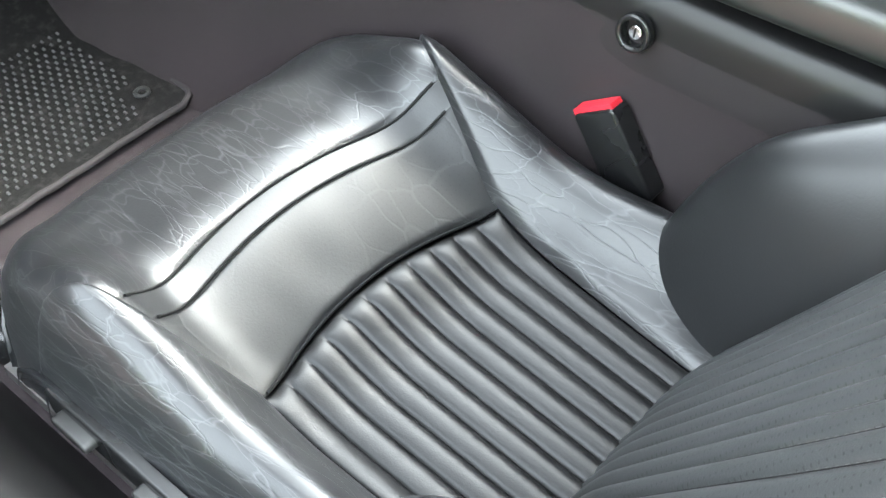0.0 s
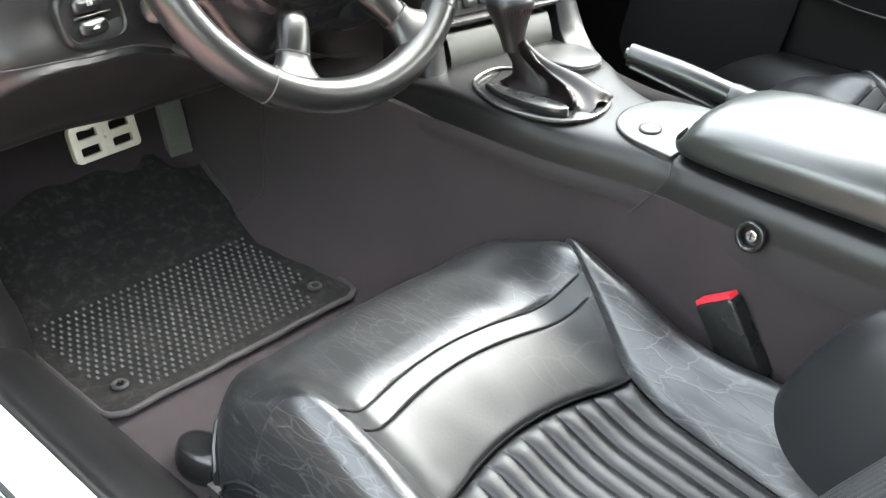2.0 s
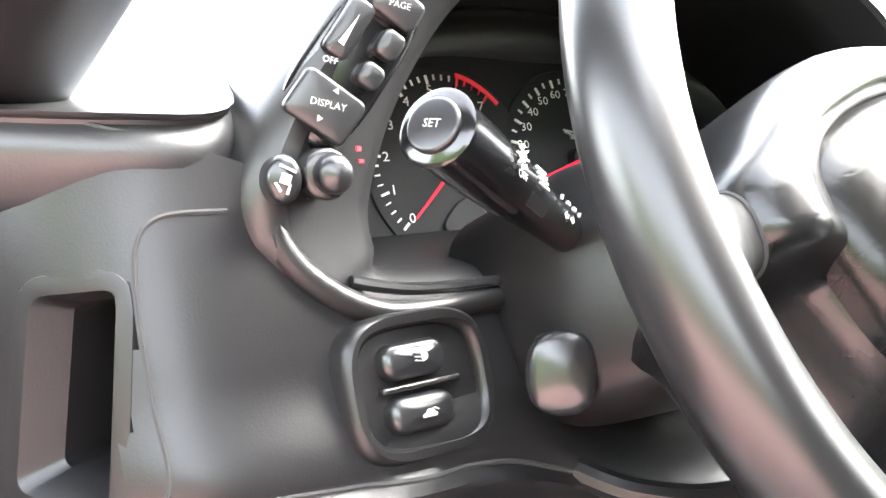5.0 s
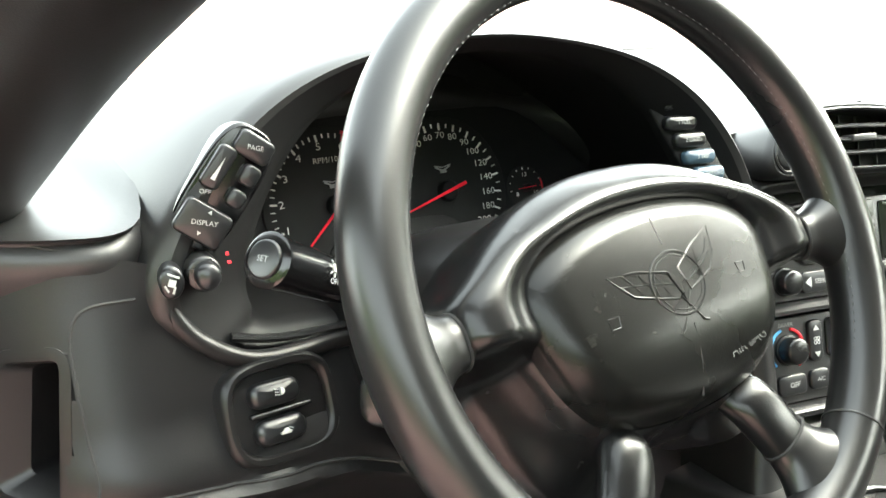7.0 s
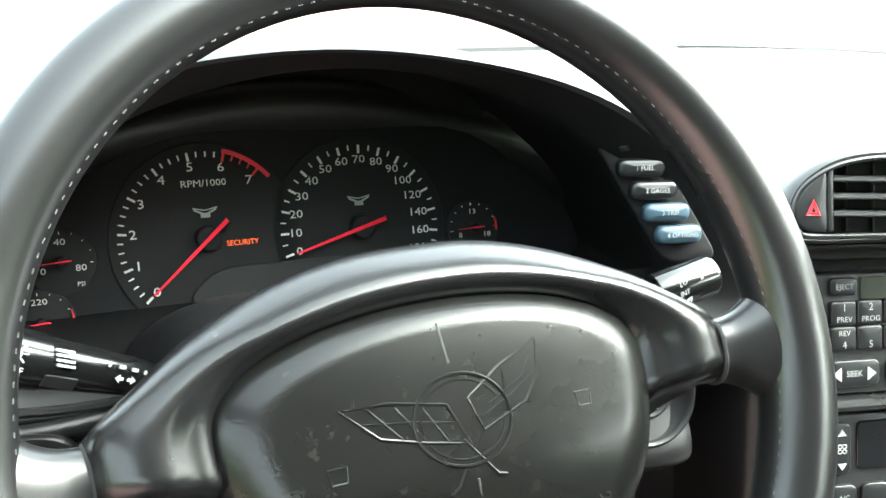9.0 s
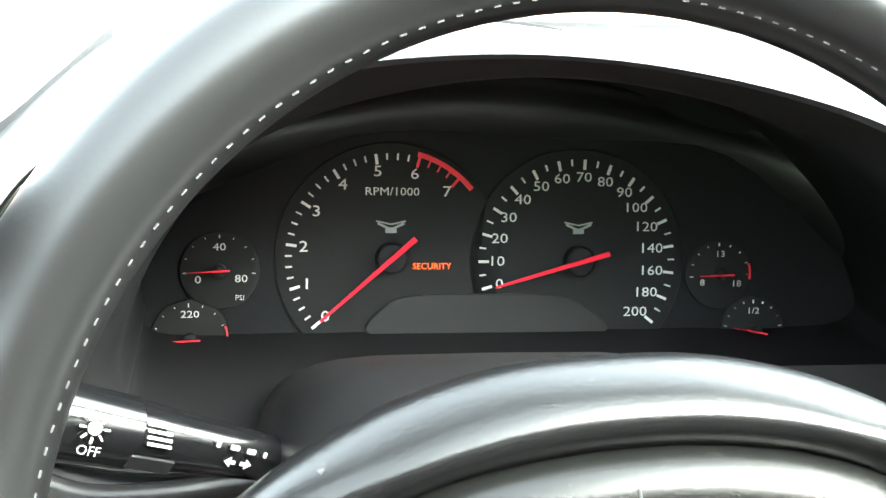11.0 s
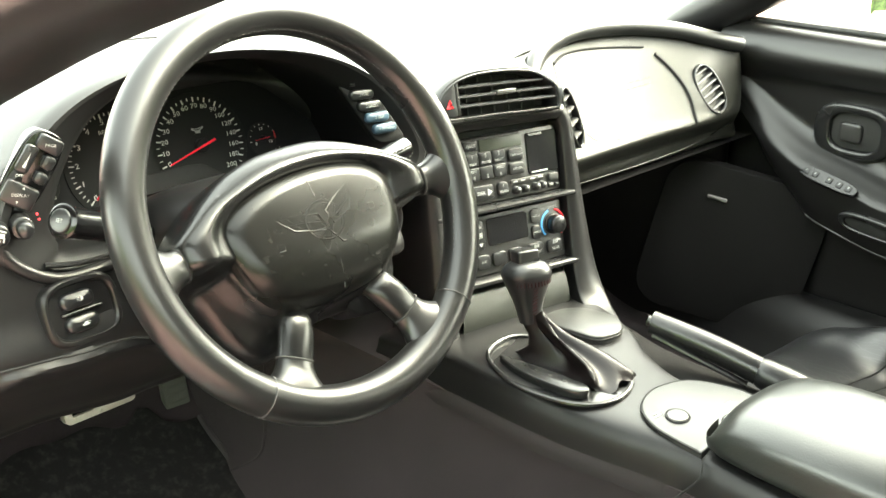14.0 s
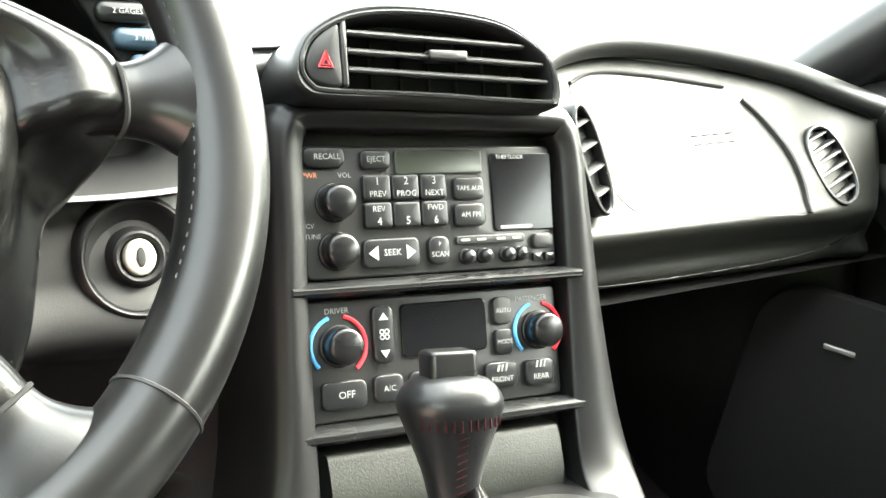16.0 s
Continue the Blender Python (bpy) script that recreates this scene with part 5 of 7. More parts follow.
for nm, w, h, x, z in (("page_button", 0.025, 0.016, 0.003, 0.031), ("dim_button", 0.013, 0.030, -0.010, 0.009), ("on_button", 0.012, 0.014, 0.010, 0.014), ("off_button", 0.012, 0.012, 0.010, -0.003), ("display_button", 0.033, 0.024, 0, -0.027)):
    part(nm, mesh_of(nm, *moved(slab(rrect(w, h, 0.004, 5, x, z), -0.007, 0, 0.002, 0.0008), PODL), BUTTON), pod)
tri_ = lambda x, z, w, h, y: ([(x - w / 2, y, z), (x + w / 2, y, z), (x, y, z + h), (x - w / 2, y + 0.0006, z), (x + w / 2, y + 0.0006, z), (x, y + 0.0006, z + h)], [(0, 1, 2), (5, 4, 3), (0, 3, 4, 1), (1, 4, 5, 2), (2, 5, 3, 0)])
part("pod_lettering", mesh_of("pod_lettering", *moved(join(text("PAGE", 0.0044, 0.003, 0.031, -0.0085, -22), text("OFF", 0.0042, -0.010, -0.009, -0.0082, -22), text("DISPLAY", 0.0046, 0, -0.026, -0.0088, -22), tri_(-0.010, 0.0, 0.003, 0.016, -0.0085), tri_(0, -0.0195, 0.003, 0.0025, -0.0086), tri_(0, -0.0325, 0.003, -0.0025, -0.0086)), PODL), PRINT), pod, "white button lettering")
DM = face_frame((-0.6545, 1.032, 0.9105), -18, 6)
dimmer = thing("lamp_button", (-0.6545, 1.032, 0.9105), "oval black interior lamp button on the cowl", "button")
part("button_face", mesh_of("button_face", *moved(slab(oval(0.014, 0.019, 28), -0.005, 0.020, 0.003, 0.001), DM), BUTTON), dimmer)
part("lamp_symbol", mesh_of("lamp_symbol", *moved(join(bar(0, 0.0, 0.004, 0.004, -0.0068, -0.005, 20), bar(0.001, 0.004, 0.007, 0.001, -0.0068, -0.005, 25), bar(-0.003, -0.003, 0.001, 0.004, -0.0068, -0.005, -30), bar(0.001, -0.004, 0.001, 0.004, -0.0068, -0.005, 20)), DM), PRINT), dimmer, "white lamp symbol")
KN = face_frame((-0.6345, 1.034, 0.9115), -14, 4)
knob = thing("dimmer_knob", (-0.6345, 1.034, 0.9115), "round black dimmer knob beside the lamp button", "knob")
part("knob_base", mesh_of("knob_base", *moved(slab(oval(0.020, 0.021, 28), -0.004, 0.020, 0.002), KN), SMOOTH), knob)
part("knob_grip", mesh_of("knob_grip", *moved(slab(oval(0.0145, 0.016, 28, 0.001, 0), -0.015, -0.003, 0.004, 0.001), KN), BUTTON), knob)
part("knob_marks", mesh_of("knob_marks", *moved(join(bar(0.014, 0.010, 0.0018, 0.002, -0.0008, 0.001), bar(0.015, 0.005, 0.002, 0.0015, -0.0008, 0.001)), KN), REDPRINT), knob, "small red marks")
# right pod: four menu buttons
PODR = face_frame((-0.207, 1.056, 0.9445), -10, 8)
podr = thing("menu_buttons", (-0.19, 1.07, 0.92), "column of menu buttons beside the volt gauge", "button pod")
slant = lambda pts: [(x - 0.0033 - 0.62 * z, z) for x, z in pts]
part("pod_plate", mesh_of("pod_plate", *moved(slab(slant(rrect(0.040, 0.084, 0.010, 5, 0, -0.005)), -0.001, 0.01, 0.002), PODR), COWLINNER), podr)
for k, s_ in enumerate(("", "1 FUEL", "2 GAGES", "3 TRIP", "4 OPTIONS")):
    x, z = -0.0208 + 0.0088 * k, 0.0278 - 0.0141 * k
    bm_ = BUTTON if k < 3 else BLUEBTN
    b_ = part("menu_button", mesh_of("menu_button", *moved(slab(rrect(0.031 if k else 0.014, 0.0118 if k else 0.008, 0.005 if k else 0.003, 5, x, z), -0.007, 0.002, 0.003, 0.0010), PODR), bm_), podr)
    if s_:
        part("button_text", mesh_of("button_text", *moved(text(s_, 0.0042, x + 0.001, z, -0.0085, 0), PODR), PRINT), b_, "white lettering")

# fog lamp and boot release switches
KS = face_frame(on_knee(-0.5935, 0.8205, 0.003), 4, 17)
sw = thing("switch_panel", (-0.593, 1.035, 0.82), "rounded black switch panel with two rocker buttons", "switch panel")
so = oval(0.078, 0.064, 48, 0, 0, 3.6)
si = oval(0.063, 0.050, 48, 0, 0, 3.4)
part("panel_frame", mesh_of("panel_frame", *moved(bezel(so, si, -0.006, 0.01, 0.0055, 0.003), KS), PLASTIC), sw)
part("panel_back", mesh_of("panel_back", *moved(slab(si, -0.0005, 0.01, 0.0005), KS), PLASTIC), sw)
for z in (0.0112, -0.0112):
    part("rocker_button", mesh_of("rocker_button", *moved(slab(rrect(0.034, 0.0155, 0.007, 6, -0.004, z), -0.008, 0.0, 0.004, 0.0012), KS), BUTTON), sw)
part("ridge", mesh_of("ridge", *moved(slab(rrect(0.042, 0.003, 0.001, 3, -0.001, 0.0), -0.005, 0, 0.0012), KS), SMOOTH), sw)
sym = (slab([(0.0015 + 0.006 * math.cos(t), 0.0118 + 0.0042 * math.sin(t)) for t in [-math.pi / 2 + math.pi * k / 10 for k in range(11)]], -0.011, -0.0095, 0.0002), *[bar(-0.003, 0.0118 + d, 0.005, 0.0009, -0.011, -0.0095, 12) for d in (-0.003, 0, 0.003)], slab([(-0.007, -0.0150), (0.006, -0.0150), (0.007, -0.0125), (0.004, -0.0115), (0.003, -0.0090), (-0.002, -0.0090), (-0.004, -0.0115), (-0.0075, -0.0125)], -0.011, -0.0095, 0.0002), bar(0.0065, -0.0095, 0.005, 0.0011, -0.011, -0.0095, 25))
each("switch_symbol", [([(-0.003 + (v[0] - 0.001) * 0.52, v[1] + 0.001, zc + (v[2] - zc) * 0.55) for v in vs], fs) for vs, fs in sym for zc in [0.0118 if vs[0][2] > 0 else -0.0122]], KS, PRINT, sw, "white printed symbol")

# ---- steering column ----
W = face_frame((-0.4222, 0.8920, 0.9146), 2.1, 31.0, -1.5)
WR = face_frame((-0.4236, 0.8898, 0.9166), 0.8, 26.2)
COL = face_frame((-0.429, 0.858, 0.920), 0, 24)
col = thing("steering_column", (-0.43, 1.0, 0.85), "black plastic steering column shroud", "steering column")
rows = []
for d, hw, hh, dz in ((0.086, 0.058, 0.05, 0.0), (0.094, 0.068, 0.056, -0.002), (0.115, 0.082, 0.062, -0.004), (0.145, 0.094, 0.070, -0.005), (0.18, 0.102, 0.072, -0.005), (0.24, 0.104, 0.07, -0.005)):
    rows.append([COL @ Vector((hw * math.copysign(abs(math.cos(a)) ** 0.42, math.cos(a)), d, dz + hh * (1.0 if math.sin(a) > 0 else 0.75) * math.copysign(abs(math.sin(a)) ** 0.5, math.sin(a)))) for a in [2 * math.pi * k / 40 for k in range(40)]])
part("shroud", mesh_of("shroud", *loft(rows, 0, 24, True, True), PLASTIC), col)
# ledge of the knee panel below the column
part("shroud_ledge", mesh_of("shroud_ledge", *tube(spline([(-0.515, 1.01, 0.770), (-0.50, 0.985, 0.764), (-0.465, 0.965, 0.761), (-0.40, 0.962, 0.762), (-0.35, 0.98, 0.775), (-0.335, 1.02, 0.79)], 40), 0.007, 10), PLASTIC), col)
part("tilt_lever", mesh_of("tilt_lever", *moved(slab(oval(0.032, 0.038, 32, 0, 0, 2.6), -0.009, 0.004, 0.005, 0.002), face_frame((-0.533, 1.003, 0.822), -40, 10)), SMOOTH), col, "black tilt lever")
# flat black plate drawn as the slot's shade
part("lever_slot", mesh_of("lever_slot", *moved(slab(rrect(0.022, 0.022, 0.004, 4), -0.001, 0.004, 0.001), face_frame((-0.500, 1.000, 0.8205), -30, 12)), DARK), col, "black plate standing in for the shaded lever slot")
part("lever_pin", mesh_of("lever_pin", *moved(slab(rrect(0.007, 0.008, 0.001, 3), -0.003, 0.002, 0.001), face_frame((-0.506, 1.000, 0.8165), -30, 12)), REDSTITCH), col, "dull red lever pin")
# left stalk
s0, s1 = Vector((-0.510, 1.018, 0.8755)), Vector((-0.6265, 0.971, 0.9325))
sd = (s1 - s0).normalized()
stalk = thing("indicator_stalk", s0, "black indicator and cruise stalk on the column", "stalk")
ps = lambda t: s0 + (s1 - s0) * t
part("stalk_boot", mesh_of("stalk_boot", *tube([ps(-0.10), ps(0.0), ps(0.02), ps(0.03)], lambda t: 0.023 if t < 0.5 else (0.021 if t < 0.9 else 0.012), 24), RUBBER), stalk, "rubber stalk boot")
part("stalk_shaft", mesh_of("stalk_shaft", *tube([ps(-0.1), ps(0.1), ps(0.3), ps(0.45), ps(0.56)], lambda t: 0.0075 + 0.005 * t, 20), GLOSSBLACK), stalk)
part("stalk_end", mesh_of("stalk_end", *tube([ps(0.56), ps(0.565), ps(0.75), ps(0.96), ps(0.99), ps(1.0)], lambda t: 0.0122 + 0.0033 * min(1, t * 1.3) - (0.002 if t > 0.95 else 0), 24), GLOSSBLACK), stalk)
ax_ = Vector((0, 0, 1)).cross(sd).normalized()
az_ = sd.cross(ax_)
TIP = Matrix(((ax_.x, -sd.x, az_.x, s1.x), (ax_.y, -sd.y, az_.y, s1.y), (ax_.z, -sd.z, az_.z, s1.z), (0, 0, 0, 1)))
tipb = part("set_button", mesh_of("set_button", *moved(slab(oval(0.0215, 0.0215, 28), -0.0025, 0.002, 0.0015), TIP), BUTTON), stalk, "round set button")
part("set_text", mesh_of("set_text", *moved(text("SET", 0.0046, 0, 0, -0.0029), TIP), PRINT), tipb, "white lettering")
# markings on the side of the stalk that faces the seat
rear = Vector((0, -1, 0))
rear = (rear - rear.dot(sd) * sd).normalized()
upv = sd.cross(rear)
if upv.z < 0:
    upv = -upv


def on_stalk(t, ang, w, h, r):
    """A printed patch on the stalk at t along it and ang degrees up from the rear side."""
    n_ = rear * math.cos(radians(ang)) + upv * math.sin(radians(ang))
    v_ = -rear * math.sin(radians(ang)) + upv * math.cos(radians(ang))
    p = ps(t) + n_ * r
    q = [p + sd * (a * w / 2) + v_ * (b * h / 2) + n_ * k for k in (-0.0006, 0.0005) for a, b in ((-1, -1), (1, -1), (1, 1), (-1, 1))]
    return q, [(3, 2, 1, 0), (4, 5, 6, 7), (0, 1, 5, 4), (1, 2, 6, 5), (2, 3, 7, 6), (3, 0, 4, 7)]


def stalk_face(t, ang, r):
    """A flat frame touching the stalk, its x running towards the column."""
    n_ = rear * math.cos(radians(ang)) + upv * math.sin(radians(ang))
    v_ = (-sd).cross(-n_)
    q = ps(t) + n_ * r
    return Matrix(((-sd.x, -n_.x, v_.x, q.x), (-sd.y, -n_.y, v_.y, q.y), (-sd.z, -n_.z, v_.z, q.z), (0, 0, 0, 1)))


F1, F2, F3 = stalk_face(0.70, 20, 0.0151), stalk_face(0.52, 30, 0.0129), stalk_face(0.28, 12, 0.0105)
rays = [bar(0.0042 * math.cos(a), 0.0028 + 0.0042 * math.sin(a), 0.0006, 0.0022, -0.0005, 0.0004, 90 - math.degrees(a)) for a in [2 * math.pi * k / 8 for k in range(8)]]
each("stalk_mark", (join(slab(oval(0.0048, 0.0048, 16, 0, 0.0028), -0.0006, 0.0004, 0.0002), *rays), text("OFF", 0.0048, 0.0, -0.0050, -0.0005)), F1, PRINT, stalk, "white lamp symbols")
each("stalk_mark", [bar(-0.001 + 0.0004 * k + 0.0032 * h, 0.0046 - 0.0022 * k, 0.0026, 0.0011, -0.0005, 0.0004) for k in range(4) for h in (-1, 0, 1)], F2, PRINT, stalk, "white cruise lettering")
arrow = lambda sg: ([(sg * 0.001, -0.0005, 0.0008), (sg * 0.003, -0.0005, 0.0008), (sg * 0.003, -0.0005, 0.0021), (sg * 0.0058, -0.0005, 0.0), (sg * 0.003, -0.0005, -0.0021), (sg * 0.003, -0.0005, -0.0008), (sg * 0.001, -0.0005, -0.0008)], [(0, 1, 2, 3, 4, 5, 6)])
each("stalk_mark", (arrow(1), arrow(-1), bar(-0.010, 0.0058, 0.0012, 0.0022), bar(-0.003, 0.0054, 0.0032, 0.0016), bar(0.004, 0.0050, 0.0032, 0.0016), bar(0.010, 0.0046, 0.0010, 0.0018)), F3, PRINT, stalk, "white turn signal arrow")
part("stalk_slider", mesh_of("stalk_slider", *on_stalk(0.52, -14, 0.016, 0.006, 0.0130), BUTTON), stalk)
# right stalk
r0, r1 = Vector((-0.30, 1.0, 0.885)), Vector((-0.206, 0.995, 0.9075))
wst = thing("wiper_stalk", r0, "black wiper stalk on the column", "stalk")
part("stalk_shaft", mesh_of("stalk_shaft", *tube([r0 + (r1 - r0) * t for t in (-0.2, 0.3, 0.6)], 0.0085, 16), GLOSSBLACK), wst)
part("stalk_end", mesh_of("stalk_end", *tube([r0 + (r1 - r0) * t for t in (0.6, 0.62, 0.97, 1.0)], lambda t: 0.0122 if t < 0.9 else 0.0105, 20), GLOSSBLACK), wst)
WS = face_frame(r0 + (r1 - r0) * 0.8 + Vector((0, -0.0123, 0.002)), 8, 10, -12) @ Matrix.Scale(0.74, 4)
part("stalk_text", mesh_of("stalk_text", *moved(join(text("LO", 0.006, -0.012, 0.008, 0), text("INT", 0.006, -0.012, 0.0, 0), text("OFF", 0.006, -0.011, -0.007, 0), bar(0.011, 0.004, 0.011, 0.0022, -0.0004, 0.0006, 20), bar(0.009, -0.002, 0.0012, 0.008, -0.0004, 0.0006, 40)), WS), PRINT), wst, "white lettering")
# ignition lock
IG = face_frame((-0.2080, 1.041, 0.8110), -4, 16)
ign = thing("ignition_lock", (-0.192, 1.05, 0.80), "round ignition lock with a metal key slot", "ignition lock")
ring_of = lambda r_, y: [(r_ * math.cos(2 * math.pi * k / 40), y, r_ * math.sin(2 * math.pi * k / 40)) for k in range(40)]
part("lock_collar", mesh_of("lock_collar", *moved(grid([ring_of(*q) for q in ((0.040, 0.014), (0.0365, 0.006), (0.0345, 0.0005), (0.0325, -0.001), (0.031, 0.0), (0.0295, 0.003))], True), IG), PLASTIC), ign, "black moulded collar")
part("lock_dish", mesh_of("lock_dish", *moved(grid([ring_of(*q) for q in ((0.030, 0.001), (0.0275, 0.005), (0.022, 0.008), (0.0185, 0.0075), (0.0165, 0.004), (0.0150, 0.0), (0.0135, -0.001), (0.0115, 0.0), (0.0105, 0.003), (0.001, 0.003))], True), IG), COWLINNER), ign, "deep black dish round the lock")
part("lock_barrel", mesh_of("lock_barrel", *moved(slab(oval(0.0185, 0.021, 32), -0.002, 0.006, 0.0015, 0.0005), IG), CREAM), ign, "pale metal lock barrel")
part("key_slot", mesh_of("key_slot", *moved(slab(oval(0.005, 0.011, 24), -0.0033, 0.0, 0.0006), IG), DARK), ign, "dark key slot")

# ---- steering wheel ----
wheel = thing("steering_wheel", (-0.4214, 0.8942, 0.9149), "black leather steering wheel with a scuffed four-spoke centre pad", "steering wheel")
RIM = 0.1829
rim_path = [(RIM * math.cos(a), 0, RIM * math.sin(a)) for a in [2 * math.pi * k / 120 for k in range(120)]]
rim = part("rim", mesh_of("rim", *moved(tube(rim_path, 0.0184, 24, True), WR), RIMLEATHER), wheel, "smooth leather rim")
for deg in (-127, -45):
    a = radians(deg)
    c_ = Vector((RIM * math.cos(a), 0, RIM * math.sin(a)))
    rad, n_ = Vector((math.cos(a), 0, math.sin(a))), Vector((0, 1, 0))
    part("rim_seam", mesh_of("rim_seam", *moved(tube([c_ + 0.0185 * (math.cos(t) * rad + math.sin(t) * n_) for t in [2 * math.pi * k / 24 for k in range(24)]], 0.0009, 5, True), WR), SEAM), rim, "pale leather seam")
st = []
for k in range(130):
    a = radians(-30 + 260 * k / 130)
    c_ = Vector((RIM * math.cos(a), 0, RIM * math.sin(a)))
    rad = Vector((math.cos(a), 0, math.sin(a)))
    p = c_ + 0.0185 * (-0.90 * rad + 0.42 * Vector((0, -1, 0)))
    tang = Vector((-math.sin(a), 0, math.cos(a)))
    st.append(tube([p - tang * 0.0010, p + tang * 0.0010], 0.00045, 4))
part("rim_stitching", mesh_of("rim_stitching", *moved(join(*st), WR), RIMSTITCH), rim, "grey stitching", "stuff")
# pad: an arched shell whose wings run out to the upper spokes, and a cover set into it


def star(half, n=180):
    """Distance from the pad's centre to a symmetric outline, for n directions."""
    full = half + [(-x, z) for x, z in half[-2:0:-1]]
    pts_ = [(p.x, p.z + 0.025) for p in spline([(x, 0, z) for x, z in full], 900, True)]
    polar = sorted((math.atan2(z, x), math.hypot(x, z)) for x, z in pts_)
    ang, rad_ = [q[0] for q in polar], [q[1] for q in polar]
    return [float(np.interp(-math.pi + 2 * math.pi * k / n, ang, rad_, period=2 * math.pi)) for k in range(n)]


shell_r = star([(0, 0.0640), (0.035, 0.0620), (0.07, 0.0530), (0.10, 0.0385), (0.125, 0.0215), (0.143, 0.0080), (0.146, -0.002), (0.145, -0.020), (0.136, -0.029), (0.122, -0.040), (0.114, -0.060), (0.105, -0.085), (0.092, -0.106), (0.075, -0.116), (0.045, -0.112), (0.028, -0.103), (0, -0.101)])
cover_r = star([(0, 0.036), (0.03, 0.0345), (0.06, 0.0295), (0.085, 0.0205), (0.100, 0.007), (0.102, -0.012), (0.096, -0.036), (0.086, -0.058), (0.068, -0.0765), (0.04, -0.0855), (0, -0.0885)])


def pad_y(x, z):
    """Depth of the cover's face: nearly flat, falling away below and at the sides."""
    return -0.0165 + 0.009 * (abs(x) / 0.1) ** 2.4 + 0.022 * (max(0.0, -0.03 - z) / 0.058) ** 2 + 0.002 * (max(0.0, z) / 0.035) ** 2


def pad_ring(b, top, high, deep, scale=1.0):
    """A ring between the shell's rim (b = 0) and the cover's (b = 1); its depth at the top, at the wings and below."""
    ring_ = []
    for k in range(180):
        a = -math.pi + 2 * math.pi * k / 180
        r = (shell_r[k] * (1 - b) + cover_r[k] * b) * scale
        x, z = r * math.cos(a), r * math.sin(a) - 0.025
        up_ = smooth((math.sin(a) + 0.06) / 0.12)
        arch = high + (top - high) * smooth((math.sin(a) - 0.22) / 0.5)
        ring_.append((x, deep + (arch - deep) * up_, z))
    return ring_


def cover_ring(scale, drop):
    ring_ = []
    for k in range(180):
        a = -math.pi + 2 * math.pi * k / 180
        x, z = cover_r[k] * scale * math.cos(a), cover_r[k] * scale * math.sin(a) - 0.025
        ring_.append((x, pad_y(x, z) + drop, z))
    return ring_


prow = [pad_ring(*q) for q in ((0, 0.07, 0.06, 0.085, 0.98), (0, 0.030, 0.016, 0.066), (0.0, 0.016, 0.006, 0.058), (0.03, 0.0095, 0.001, 0.053), (0.10, 0.0045, -0.005, 0.049), (0.25, -0.001, -0.0092, 0.045), (0.42, -0.0060, -0.0115, 0.040), (0.58, -0.0100, -0.0115, 0.035), (0.70, -0.0120, -0.0092, 0.029), (0.80, -0.0122, -0.0062, 0.023), (0.91, -0.0100, -0.0045, 0.017), (1.0, -0.0065, -0.004, 0.014, 0.995), (1.0, 0.006, 0.006, 0.02, 0.93))]
part("pad_body", mesh_of("pad_body", *moved(grid(prow, True), W), PADBODY, 60), wheel, "smooth black pad shell with an arched upper roll")
crow = [cover_ring(0.02, 0), cover_ring(0.2, 0), cover_ring(0.4, 0), cover_ring(0.6, 0), cover_ring(0.75, 0), cover_ring(0.79, 0), cover_ring(0.85, 0.0010), cover_ring(0.905, 0.0032), cover_ring(0.95, 0.0058), cover_ring(0.98, 0.0085), cover_ring(1.0, 0.014), cover_ring(0.99, 0.03)]
cov = part("airbag_cover", mesh_of("airbag_cover", *moved(grid(crow, True, False, True), W), COVER, 60), wheel, "scuffed grained airbag cover")


def emboss(path, r=0.0012, closed=False):
    return tube([(x, pad_y(x, z) + 0.25 * r, z) for x, z in path], r * 0.8, 6, closed)


ex, ez = -0.003, -0.016
circ = [(ex + 0.0215 * math.cos(a), ez + 0.0185 * math.sin(a)) for a in [2 * math.pi * k / 32 for k in range(32)]]
lines = [emboss(circ, 0.0011, True), emboss([(ex + (x - ex) * 0.86, ez + (z - ez) * 0.86) for x, z in circ], 0.0006, True)]
# plain flag on one side, chequered flag on the other, their poles crossing below the ring
flag_r = [(0.004, 0.008), (0.020, 0.018), (0.041, 0.027), (0.038, 0.012), (0.030, 0.002), (0.008, -0.006)]
flag_l = [(-0.050, 0.013), (-0.030, 0.012), (-0.006, 0.007), (0.001, -0.010), (-0.018, -0.006), (-0.036, -0.001)]
for flag in (flag_r, flag_l):
    lines.append(emboss([(ex + x, ez + z) for x, z in flag], 0.0010, True))
lines += [emboss([(ex + x, ez + z) for x, z in q], 0.0006) for q in ([(0.013, 0.004), (0.030, 0.012), (0.036, 0.020)], [(0.010, 0.000), (0.024, 0.006), (0.034, 0.012)], [(0.022, 0.016), (0.020, 0.000)])]
for o in range(1, 4):
    t = o / 4
    lines.append(emboss([(ex - 0.050 + 0.044 * t, ez + 0.013 - 0.006 * t), (ex - 0.036 + 0.037 * t, ez - 0.001 - 0.009 * t)], 0.0006))
lines.append(emboss([(ex - 0.043, ez + 0.006), (ex - 0.022, ez + 0.003), (ex - 0.002, ez - 0.001)], 0.0006))
lines.append(emboss([(ex + 0.006, ez - 0.006), (ex - 0.008, ez - 0.026), (ex - 0.012, ez - 0.028)], 0.0012))
lines.append(emboss([(ex - 0.002, ez - 0.008), (ex + 0.010, ez - 0.024), (ex + 0.014, ez - 0.025)], 0.0012))
part("emblem", mesh_of("emblem", *moved(join(*lines), W), COVER), cov, "raised emblem of crossed flags in a ring")
